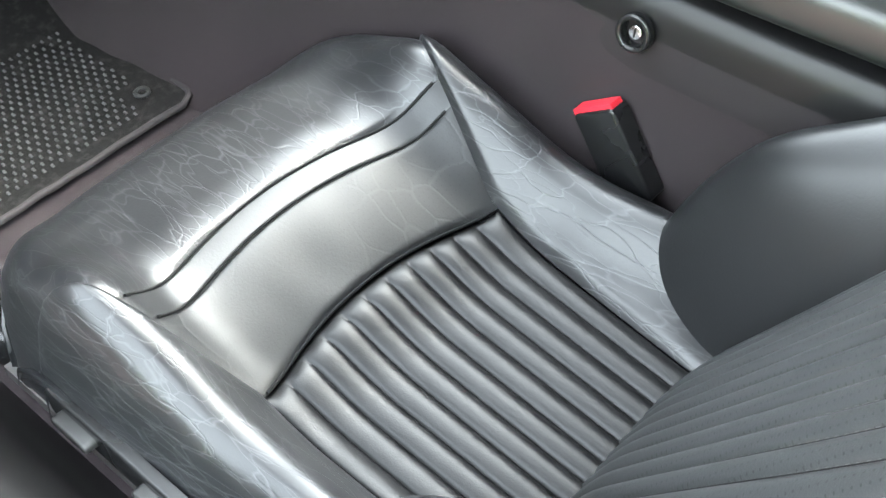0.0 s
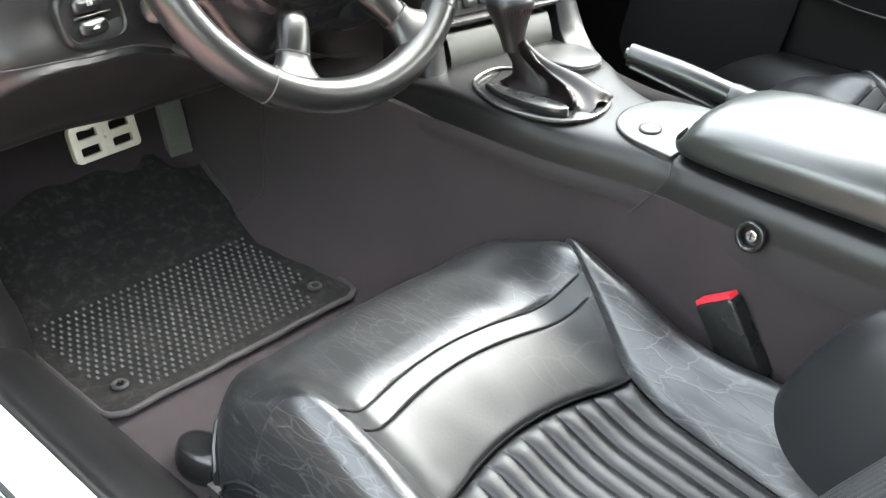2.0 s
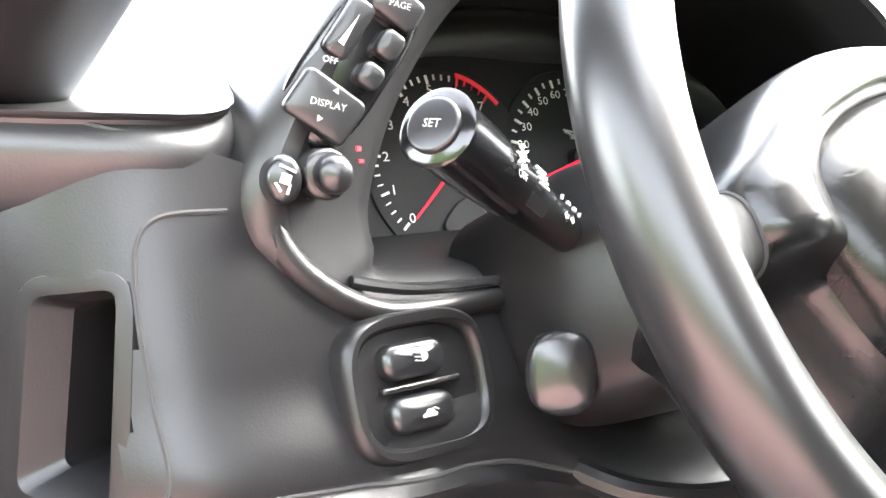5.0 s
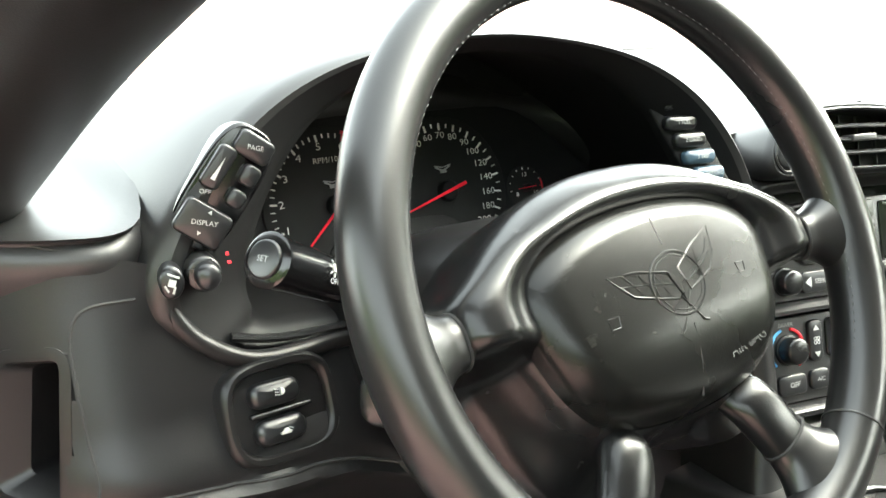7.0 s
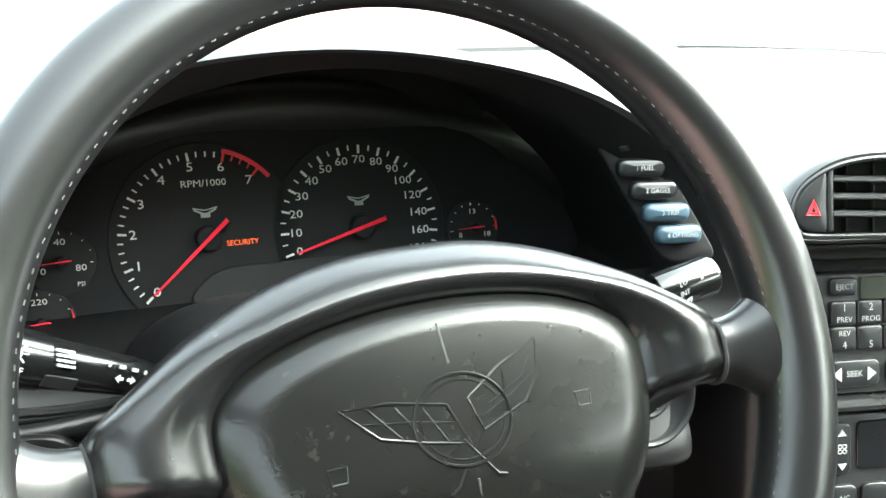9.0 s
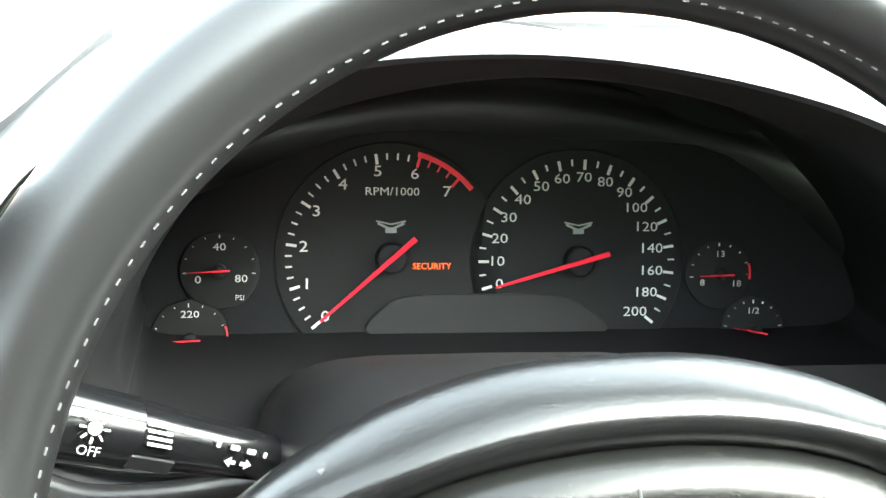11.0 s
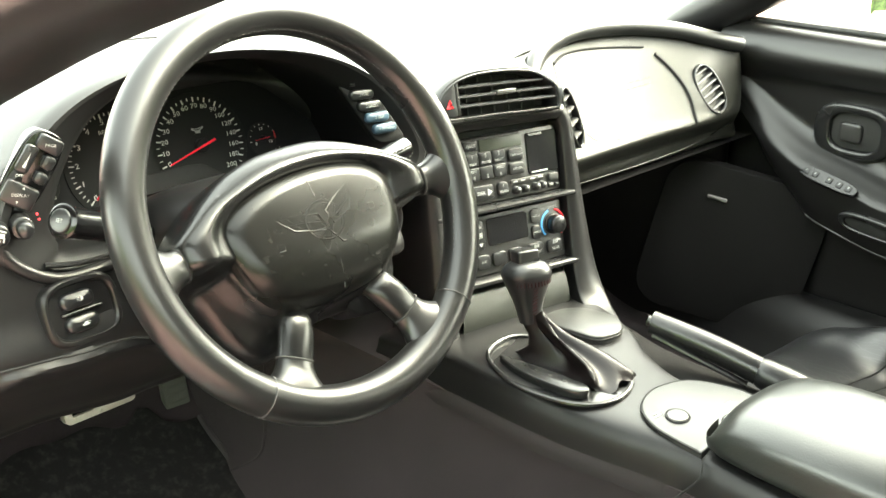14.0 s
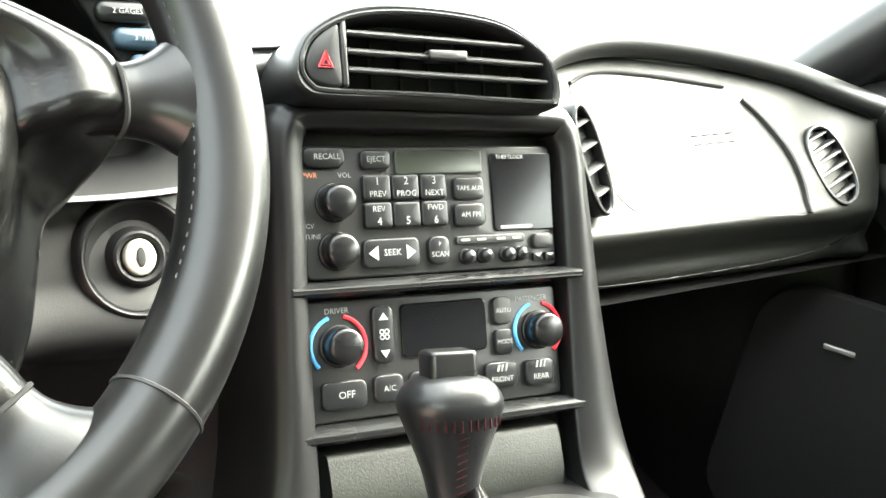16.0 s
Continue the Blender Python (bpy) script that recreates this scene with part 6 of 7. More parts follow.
each("tear_line", (emboss([(-0.005, 0.024), (-0.004, 0.007)], 0.0008), emboss([(-0.002, -0.040), (-0.001, -0.060), (0.0, -0.080)], 0.0008)), W, SEAM, cov, "pale tear line")
for x, z in ((0.055, -0.018), (-0.058, -0.027)):
    part("cover_notch", mesh_of("cover_notch", *moved(join(emboss([(x - 0.004, z + 0.003), (x + 0.004, z + 0.003), (x + 0.003, z - 0.003), (x - 0.003, z - 0.003)], 0.0006, True)), W), SMOOTH), cov, "small notch mark")
part("airbag_text", mesh_of("airbag_text", *moved(text("AIR BAG", 0.0095, 0.043, -0.061, pad_y(0.043, -0.061) + 0.0001, -8), W), COVER), cov, "embossed lettering")
# spokes: the upper two carry on from the pad's wings, the lower two come out from under the cover
SPK = WR @ Matrix.Rotation(radians(-2.2), 4, "Y")
JOINT = 0.143


def spoke_ring(rad, tan_, t, c, w, y, th):
    return [rad * t + tan_ * (c + w * math.copysign(abs(math.cos(b)) ** 0.8, math.cos(b))) + Vector((0, y + th * math.sin(b), 0)) for b in [2 * math.pi * k / 28 for k in range(28)]]


for deg, c_, low_ in ((-4.5, 0.0, False), (184.5, 0.0, False), (-61, 0.0, True), (-119, 0.0, True)):
    a = radians(deg)
    rad, tan_ = Vector((math.cos(a), 0, math.sin(a))), Vector((-math.sin(a), 0, math.cos(a)))
    w = 0.0178 if low_ else 0.0150
    yj = 0.009
    flare = [spoke_ring(rad, tan_, t, 0, w * k, y, th) for t, k, y, th in ((JOINT, 1.0, yj, 0.0115), (0.150, 1.08, yj - 0.001, 0.012), (0.157, 1.28, yj - 0.003, 0.0127), (0.164, 1.62, yj - 0.005, 0.0135), (0.172, 2.1, yj - 0.007, 0.0140), (0.180, 2.7, yj - 0.008, 0.0140), (0.186, 3.0, yj - 0.009, 0.010))]
    sp = part("spoke", mesh_of("spoke", *moved(loft(flare, 0, 26, True, True), SPK), RIMLEATHER, 60), wheel, "leather-wrapped spoke")
    part("spoke_band", mesh_of("spoke_band", *moved(tube(spoke_ring(rad, tan_, JOINT - 0.0005, 0, w * 1.0, yj, 0.0113), 0.0012, 6, True), SPK), DARK), sp, "dark groove")
    if low_:
        core = [spoke_ring(rad, tan_, t, 0, w * k, y, th) for t, k, y, th in ((0.088, 0.70, 0.030, 0.010), (0.098, 0.84, 0.020, 0.0115), (0.106, 0.93, 0.0145, 0.012), (0.118, 0.97, 0.0115, 0.012), (0.132, 0.99, 0.0100, 0.0117), (JOINT - 0.001, 0.99, 0.0095, 0.0113))]
    else:
        core = [spoke_ring(rad, tan_, t, 0, w * k, y, th) for t, k, y, th in ((0.115, 0.98, 0.016, 0.010), (0.130, 0.98, 0.011, 0.0105), (JOINT - 0.001, 0.98, 0.0098, 0.0108))]
    part("spoke_core", mesh_of("spoke_core", *moved(loft(core, 0, 22, True, True), SPK), PADBODY, 60), sp, "moulded plastic spoke root")
part("hub_back", mesh_of("hub_back", *moved(slab(oval(0.15, 0.13, 40), 0.05, 0.09, 0.01), W), SMOOTH), wheel)

# ---- centre stack ----
S = face_frame((0.003, 1.032, 0.79), -11.5, 14)
stack = thing("centre_stack", (0.0, 1.05, 0.68), "black centre stack fascia with radio and climate panel", "centre stack")


surround = []
for xi, zi, xo, zo, y in (
    (-0.104, -0.192, -0.143, -0.192, -0.014), (-0.10, -0.172, -0.138, -0.172, -0.008), (-0.098, -0.15, -0.133, -0.15, -0.005), (-0.097, -0.11, -0.126, -0.11, -0.003), (-0.096, -0.04, -0.121, -0.04, -0.001), (-0.0935, 0.04, -0.118, 0.04, -0.001), (-0.0925, 0.075, -0.1165, 0.078, 0.0),
    (-0.0895, 0.0875, -0.111, 0.100, 0.0), (-0.080, 0.0915, -0.092, 0.1105, 0.0), (0.0, 0.0905, 0.0, 0.1115, 0.0), (0.092, 0.089, 0.100, 0.110, 0.0), (0.101, 0.085, 0.120, 0.102, 0.0),
    (0.1045, 0.073, 0.128, 0.080, 0.0), (0.104, 0.04, 0.130, 0.04, -0.001), (0.102, -0.04, 0.134, -0.04, -0.001), (0.099, -0.11, 0.139, -0.11, -0.004), (0.096, -0.15, 0.142, -0.15, -0.012), (0.09, -0.172, 0.136, -0.172, -0.032), (0.075, -0.188, 0.118, -0.188, -0.07)):
    a, b = Vector((xi, 0, zi)), Vector((xo, 0, zo))
    n = (b - a).normalized()
    at = lambda q, d: (q.x, y + d, q.z)
    surround.append([at(a, 0.024), at(a, 0.006), at(a + n * 0.003, 0.001), at((a + b) / 2, -0.002), at(b - n * 0.006, 0.001), at(b, 0.008), at(b + n * 0.004, 0.03), at(b + n * 0.008, 0.10)])
part("fascia_surround", mesh_of("fascia_surround", *moved(loft(surround, 30, 150), S), PLASTIC), stack, "curved black fascia surround")
for nm, z0, z1 in (("divider_bar", -0.008, -0.020), ("divider_bar", -0.101, -0.115)):
    h = z0 - z1
    br = loft([[(x, 0.03, z0), (x, 0.006, z0), (x, -0.003, z0 - h * 0.3), (x, -0.004, z0 - h * 0.5), (x, 0.0, z1 + h * 0.2), (x, 0.03, z1)] for x in (-0.108, -0.034, 0.04, 0.114)], 14, 0)
    part(nm, mesh_of(nm, *moved(br, S), SMOOTH), stack, "glossy black divider bar")
part("stack_inside", mesh_of("stack_inside", *moved(slab(rrect(0.21, 0.27, 0.01, 4, 0.002, -0.03), 0.03, 0.06, 0.002), S), DARK), stack)

# radio
radio = thing("car_radio", (0.0, 1.03, 0.82), "black car radio with cassette slot and push buttons", "radio")
part("radio_face", mesh_of("radio_face", *moved(slab(rrect(0.194, 0.088, 0.005, 4, 0.0045, 0.037), 0.011, 0.03, 0.002), S), RADIO), radio, "grey radio face")


def button(name, parent, x, z, w, h, r, y0, mat, words=(), dome=0.0006, label="", base=0.012):
    b_ = part(name, mesh_of(name, *moved(slab(rrect(w, h, min(r, w / 2 - 1e-4, h / 2 - 1e-4), 5, x, z), y0, base, 0.0014, dome), S), mat), parent, label)
    pieces = [text(t_, sz, x + dx, z + dz, y0 - dome - 0.0003) for t_, sz, dx, dz in words]
    if pieces:
        part("button_text", mesh_of("button_text", *moved(join(*pieces), S), PRINT), b_, "white lettering")
    return b_


def knob_at(name, parent, x, z, r, depth, mat, base=0.012, label=""):
    return part(name, mesh_of(name, *moved(join(slab(oval(2.3 * r, 2.3 * r, 32, x, z), base - 0.003, base + 0.004, 0.001), slab(oval(2 * r, 2 * r, 32, x, z), base - depth, base, 0.003, 0.001)), S), mat), parent, label)


button("recall_button", radio, -0.077, 0.0735, 0.030, 0.0135, 0.006, 0.007, BUTTON, [("RECALL", 0.0055, 0.002, 0)])
button("eject_button", radio, -0.040, 0.0715, 0.022, 0.013, 0.004, 0.007, BUTTON, [("EJECT", 0.0055, 0, 0)])
part("cassette_window", mesh_of("cassette_window", *moved(slab(rrect(0.068, 0.0165, 0.002, 3, 0.009, 0.0695), 0.009, 0.014, 0.001), S), LCD), radio, "dim olive display window")
part("radio_screen", mesh_of("radio_screen", *moved(slab(rrect(0.052, 0.056, 0.003, 4, 0.076, 0.0475), 0.0095, 0.014, 0.001), S), GLOSS, 8), radio, "glossy black screen")
each("screen_text", (text("THEFTLOCK", 0.0042, 0.066, 0.0725, 0.0088), bar(0.068, 0.0225, 0.026, 0.0022, 0.0086, 0.0096)), S, PRINT, radio, "small white print")
knob_at("volume_knob", radio, -0.071, 0.0435, 0.0115, 0.016, KNOBBLACK, 0.011, "round volume knob")
knob_at("tune_knob", radio, -0.071, 0.0115, 0.0115, 0.015, KNOBBLACK, 0.011, "round tuning knob")
part("radio_print", mesh_of("radio_print", *moved(join(text("VOL", 0.005, -0.062, 0.0615, 0.0104), text("SCV", 0.0045, -0.0895, 0.0285, 0.0104), text("TUNE", 0.0045, -0.087, 0.0215, 0.0104)), S), PRINT), radio, "white lettering")
part("power_print", mesh_of("power_print", *moved(text("PWR", 0.005, -0.0865, 0.0615, 0.0104), S), ORANGEPRINT), radio, "orange lettering")
for k, (a_, b_) in enumerate((("1", "PREV"), ("2", "PROG"), ("3", "NEXT"), ("REV", "4"), ("", "5"), ("FWD", "6"))):
    x, z = -0.0405 + 0.0213 * (k % 3), 0.0525 - 0.0185 * (k // 3)
    big, small = 0.0075, 0.0056
    words = [(a_, big if k < 3 else small, 0, 0.004), (b_, small if k < 3 else big, 0, -0.0045)]
    button("preset_button", radio, x, z, 0.0205, 0.0175, 0.003, 0.0065, BUTTON, [w for w in words if w[0]])
button("tape_button", radio, 0.0300, 0.0505, 0.024, 0.016, 0.004, 0.0065, BUTTON, [("TAPE AUX", 0.0046, 0, 0)])
button("band_button", radio, 0.0295, 0.0320, 0.024, 0.016, 0.004, 0.0065, BUTTON, [("AM FM", 0.0052, 0, 0)])
sk = button("seek_button", radio, -0.0325, 0.0085, 0.042, 0.0195, 0.005, 0.0065, BUTTON, [("SEEK", 0.0062, 0, 0)])
each("seek_arrow", (moved(tri_(0, -0.003, 0.010, 0.007, 0.0056), Matrix.Translation((-0.046, 0, 0.0085)) @ Matrix.Rotation(radians(-90), 4, "Y")), moved(tri_(0, -0.003, 0.010, 0.007, 0.0056), Matrix.Translation((-0.019, 0, 0.0085)) @ Matrix.Rotation(radians(90), 4, "Y"))), S, PRINT, sk, "white arrow")
button("scan_button", radio, 0.0035, 0.0085, 0.0165, 0.0195, 0.006, 0.0065, BUTTON, [("P", 0.0045, 0, 0.004), ("SCAN", 0.0052, 0, -0.003)])
part("tone_strip", mesh_of("tone_strip", *moved(slab(rrect(0.056, 0.006, 0.0025, 4, 0.046, 0.0145), 0.0085, 0.013, 0.0008), S), GREYPLASTIC), radio)
for x in (0.0255, 0.0395, 0.058, 0.0685):
    knob_at("tone_knob", radio, x, 0.003, 0.0048, 0.010, BUTTON, 0.011)
each("tone_mark", [bar(x, 0.0145, 0.007, 0.0016, 0.0078, 0.0088) for x in (0.025, 0.038, 0.054, 0.067)], S, PRINT, radio)
button("tape_key", radio, 0.089, 0.0115, 0.017, 0.011, 0.004, 0.0065, GREYPLASTIC, [])
for x in (0.084, 0.0945):
    button("small_key", radio, x, 0.0, 0.008, 0.006, 0.001, 0.008, BUTTON, [])

# climate control
clim = thing("climate_control", (0.0, 1.03, 0.73), "black climate control panel with two temperature knobs", "climate control")
part("climate_face", mesh_of("climate_face", *moved(slab(rrect(0.194, 0.079, 0.004, 4, 0.0, -0.0605), 0.010, 0.03, 0.002), S), CLIMATE), clim, "dark grey panel")
part("climate_screen", mesh_of("climate_screen", *moved(slab(rrect(0.066, 0.036, 0.004, 4, 0.004, -0.0445), 0.008, 0.014, 0.001), S), GLOSS, 8), clim, "glossy black display")
for nm, x, z, words in (("driver_knob", -0.0745, -0.0505, "DRIVER"), ("passenger_knob", 0.0800, -0.0525, "PASSENGER")):
    k_ = knob_at(nm, clim, x, z, 0.0122, 0.017, KNOBBLACK, 0.010, "round temperature knob")
    for mat_, a0, a1, lab_ in ((BLUEPRINT, 108, 222, "blue arc"), (REDPRINT, 76, -52, "red arc")):
        arc = [(x + 0.0195 * math.cos(radians(a)), 0.0095, z + 0.0195 * math.sin(radians(a))) for a in [a0 + (a1 - a0) * i / 14 for i in range(15)]]
        part("colour_arc", mesh_of("colour_arc", *moved(tube(arc, 0.0015, 6), S), mat_), k_, lab_)
    part("knob_text", mesh_of("knob_text", *moved(text(words, 0.0052, x - (0.004 if x > 0 else 0), z + 0.0228, 0.0094), S), PRINT), k_, "white lettering")
fan = part("fan_rocker", mesh_of("fan_rocker", *moved(slab(rrect(0.0155, 0.038, 0.005, 5, -0.0430, -0.0455), 0.006, 0.011, 0.0015, 0.0006), S), BUTTON), clim, "fan speed rocker")
part("fan_symbol", mesh_of("fan_symbol", *moved(join(*[tube([(-0.043 + dx + 0.0015 * math.cos(a), 0.0052, -0.0455 + dz + 0.0015 * math.sin(a)) for a in [2 * math.pi * i / 10 for i in range(10)]], 0.0005, 4, True) for dx in (-0.0018, 0.0018) for dz in (-0.0018, 0.0018)], tri_(-0.043, -0.036, 0.007, 0.005, 0.0050), tri_(-0.043, -0.056, 0.007, -0.005, 0.0050)), S), PRINT), fan, "white fan symbol")
button("auto_button", clim, 0.0500, -0.0365, 0.015, 0.0195, 0.005, 0.006, GREYPLASTIC, [("AUTO", 0.0045, 0, 0)], base=0.011)
button("mode_button", clim, 0.0495, -0.0585, 0.014, 0.018, 0.004, 0.006, BUTTON, [("MODE", 0.0045, 0, 0)], base=0.011)
for nm, x, w, words in (("off_button", -0.0735, 0.032, [("OFF", 0.0068, 0.001, 0)]), ("air_button", -0.0415, 0.022, [("A/C", 0.0055, 0, 0)]), ("fresh_button", -0.015, 0.022, []), ("vent_button", 0.012, 0.022, []), ("front_button", 0.0455, 0.026, [("FRONT", 0.0055, 0, -0.003)]), ("rear_button", 0.0775, 0.024, [("REAR", 0.0055, 0, -0.003)])):
    button(nm, clim, x, -0.0825 if abs(x) > 0.05 else -0.0815, w, 0.0185, 0.005, 0.006, BUTTON, words, base=0.011)
each("heat_symbol", [join(*[bar(x + dx, -0.0765, 0.0012, 0.005, 0.0045, 0.0056, 15) for dx in (-0.003, 0, 0.003)]) for x in (0.0455, 0.0775)], S, PRINT, clim)
# bin below
part("bin_door", mesh_of("bin_door", *moved(loft([[(x, y, z) for x in (-0.090, -0.06, 0, 0.06, 0.086)] for y, z in ((0.03, -0.117), (0.007, -0.119), (0.002, -0.124), (-0.002, -0.145), (0.0, -0.165), (0.012, -0.185))], 20, 16), S), BINPLASTIC), stack, "grey plastic storage bin door")

# centre vent
VF = Matrix.Translation((-0.0245, -0.030, 0.001)) @ S @ Matrix.Translation((0.01, 0, 0.142)) @ Matrix.Scale(0.955, 4) @ Matrix.Translation((-0.01, 0, -0.142))
vent = thing("centre_vent", (0.0, 1.07, 0.93), "black centre air vent with horizontal slats and hazard switch", "air vent")
vo_pts = [(-0.094, 0.132), (-0.088, 0.116), (-0.070, 0.111), (0.0, 0.110), (0.095, 0.107), (0.112, 0.112), (0.112, 0.132), (0.100, 0.152), (0.062, 0.172), (0.0, 0.178), (-0.05, 0.174), (-0.083, 0.156)]
vi_pts = [(-0.086, 0.133), (-0.081, 0.122), (-0.068, 0.1185), (0.0, 0.117), (0.093, 0.1135), (0.103, 0.117), (0.104, 0.131), (0.094, 0.147), (0.06, 0.164), (0.0, 0.1695), (-0.047, 0.1655), (-0.077, 0.151)]
vo = [(p.x, p.z) for p in spline([(x, 0, z) for x, z in vo_pts], 84, True)]
vi = [(p.x, p.z) for p in spline([(x, 0, z) for x, z in vi_pts], 84, True)]
vr = [[(0.01 + (x - 0.01) * 1.04, 0.19, z - 0.01) for x, z in vo], [(0.01 + (x - 0.01) * 1.02, 0.08, z - 0.002) for x, z in vo]] + [[(x, y, z) for x, z in inset(vo, d)] for y, d in ((0.016, 0.0), (0.008, 0.0008), (0.005, 0.003))] + [[(x, 0.006, z) for x, z in inset(vi, -0.002)], [(x, 0.010, z) for x, z in vi], [(x, 0.045, z) for x, z in vi]]
part("vent_housing", mesh_of("vent_housing", *moved(grid(vr, True), VF), PAD), vent, "soft rounded vent housing")
part("vent_trim", mesh_of("vent_trim", *moved(tube([(x, 0.0055, z) for x, z in inset(vi, -0.002)], 0.0018, 6, True), VF), SMOOTH), vent, "thin glossy trim")
# black plate behind the slats, its colour holding the duct's shade
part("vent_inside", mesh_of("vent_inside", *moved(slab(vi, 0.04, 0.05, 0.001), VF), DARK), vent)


def vent_top(x):
    zs = [z for (a, z), (b, z2) in zip(vi, vi[1:] + vi[:1]) if min(a, b) <= x <= max(a, b)]
    return max(zs) if zs else 0.12


for z in (0.1555, 0.1430, 0.1305):
    xl = -0.054
    xr = max(x for x, zz in vi if zz > z - 0.006 and abs(zz - z) < 0.014) - 0.003
    zz = lambda x: z - 0.035 * (x - xl) * 0.9
    sl = loft([[(x, 0.0115, zz(x) - 0.0010), (x, 0.0085, zz(x) - 0.0006), (x, 0.0070, zz(x) + 0.0006), (x, 0.0072, zz(x) + 0.0020), (x, 0.0095, zz(x) + 0.0034), (x, 0.034, zz(x) + 0.006), (x, 0.034, zz(x) + 0.003)] for x in (xl, (xl + xr) / 2, xr)], 0, 8, True, True)
    part("vent_slat", mesh_of("vent_slat", *moved(sl, VF), SLAT), vent, "black slat with a shiny front lip")
for k in range(7):
    x = -0.048 + 0.0225 * k
    part("vent_vane", mesh_of("vent_vane", *moved(box(x, x + 0.0012, 0.036, 0.042, 0.114, vent_top(x) - 0.002), VF), GREYPLASTIC), vent)
part("vent_tab", mesh_of("vent_tab", *moved(slab(rrect(0.030, 0.0065, 0.002, 4, 0.020, 0.1432), 0.004, 0.02, 0.0015), VF), GREYPLASTIC), vent, "grey slider tab")
hz_o = [(p.x, p.z) for p in spline([(-0.061, 0, 0.1615), (-0.078, 0, 0.150), (-0.085, 0, 0.134), (-0.079, 0, 0.1225), (-0.060, 0, 0.1205), (-0.0595, 0, 0.14)], 40, True)]
hz = part("hazard_switch", mesh_of("hazard_switch", *moved(slab(hz_o, 0.006, 0.02, 0.002, 0.001), VF), BUTTON), vent, "black hazard switch")
tz = [(-0.0765, 0.132), (-0.0665, 0.1315), (-0.0712, 0.1425)]
part("hazard_triangle", mesh_of("hazard_triangle", *moved(join(tube([(x, 0.0048, z) for x, z in tz], 0.0008, 5, True), tube([(-0.0715 + (x + 0.0715) * 0.5, 0.0048, 0.1352 + (z - 0.1352) * 0.5) for x, z in tz], 0.0006, 5, True)), VF), REDPRINT), hz, "red triangle")
part("vent_post", mesh_of("vent_post", *moved(slab([(p[0], p[1]) for p in rrect(0.0045, 0.046, 0.002, 3, -0.0575, 0.1425)], 0.005, 0.03, 0.0015), VF), SMOOTH), vent)

# ---- passenger side of the dash ----
pas = []
for x, pts in (
    (0.11, [(1.16, 0.918), (1.155, 0.905), (1.12, 0.85), (1.085, 0.80), (1.078, 0.779), (1.104, 0.750), (1.126, 0.722), (1.3, 0.70)]),
    (0.22, [(1.185, 0.930), (1.18, 0.918), (1.14, 0.86), (1.095, 0.80), (1.080, 0.779), (1.106, 0.750), (1.128, 0.722), (1.3, 0.70)]),
    (0.40, [(1.19, 0.935), (1.18, 0.925), (1.14, 0.862), (1.095, 0.80), (1.080, 0.779), (1.106, 0.750), (1.126, 0.718), (1.3, 0.70)]),
    (0.56, [(1.15, 0.918), (1.14, 0.905), (1.105, 0.85), (1.08, 0.80), (1.072, 0.779), (1.100, 0.750), (1.124, 0.716), (1.3, 0.70)]),
    (0.65, [(1.122, 0.895), (1.115, 0.882), (1.098, 0.835), (1.085, 0.80), (1.082, 0.776), (1.106, 0.747), (1.128, 0.715), (1.3, 0.70)]),
    (0.70, [(1.12, 0.885), (1.115, 0.875), (1.105, 0.84), (1.10, 0.80), (1.10, 0.772), (1.11, 0.742), (1.12, 0.715), (1.3, 0.70)]),
    (0.78, [(1.16, 0.88), (1.16, 0.87), (1.16, 0.84), (1.16, 0.80), (1.16, 0.772), (1.16, 0.742), (1.17, 0.715), (1.3, 0.70)]),
):
    pas.append([(x, y, z) for y, z in pts])
pas_v, pas_f = loft(pas, 56, 70)
pas_tree = BVHTree.FromPolygons([tuple(v) for v in pas_v], pas_f)
part("passenger_panel", mesh_of("passenger_panel", pas_v, pas_f, AIRBAGPANEL, 40), dash, "smooth passenger airbag panel")


def on_pas(x, z, out=0.0):
    p, n_, _, _ = pas_tree.ray_cast(Vector((x, 0.7, z)), Vector((0, 1, 0)))
    return p + n_ * (out if n_.y < 0 else -out) if p else Vector((x, 1.1, z))


brow = spline([(0.155, 1.13, 0.868), (0.185, 1.15, 0.905), (0.235, 1.172, 0.930), (0.32, 1.182, 0.944), (0.43, 1.175, 0.941), (0.54, 1.148, 0.926), (0.62, 1.122, 0.905), (0.685, 1.105, 0.888)], 60)
part("passenger_brow", mesh_of("passenger_brow", *tube(brow, 0.0135, 14), PAD), dash, "padded brow over the airbag panel")
frame_l = [(0.265, 0.912), (0.252, 0.87), (0.256, 0.83), (0.270, 0.803), (0.30, 0.794), (0.40, 0.787), (0.517, 0.783)]
part("airbag_seam", mesh_of("airbag_seam", *tube([on_pas(p.x, p.z, 0.0002) for p in spline([(x, 0, z) for x, z in frame_l], 90)], 0.0006, 5), AIRBAGPANEL), dash, "thin airbag door seam")
part("trim_strip", mesh_of("trim_strip", *tube([on_pas(p.x, p.z, 0.001) for p in spline([(0.519, 0, 0.785), (0.526, 0, 0.812), (0.522, 0, 0.842), (0.506, 0, 0.872), (0.488, 0, 0.893)], 40)], 0.0032, 6), DARK), dash, "dark trim strip")
part("glovebox_edge", mesh_of("glovebox_edge", *tube([on_pas(p.x, p.z, 0.0005) for p in spline([(0.15, 0, 0.733), (0.30, 0, 0.728), (0.45, 0, 0.728), (0.60, 0, 0.735), (0.68, 0, 0.75)], 50)], 0.0009, 6), SMOOTH), dash, "thin glovebox edge")
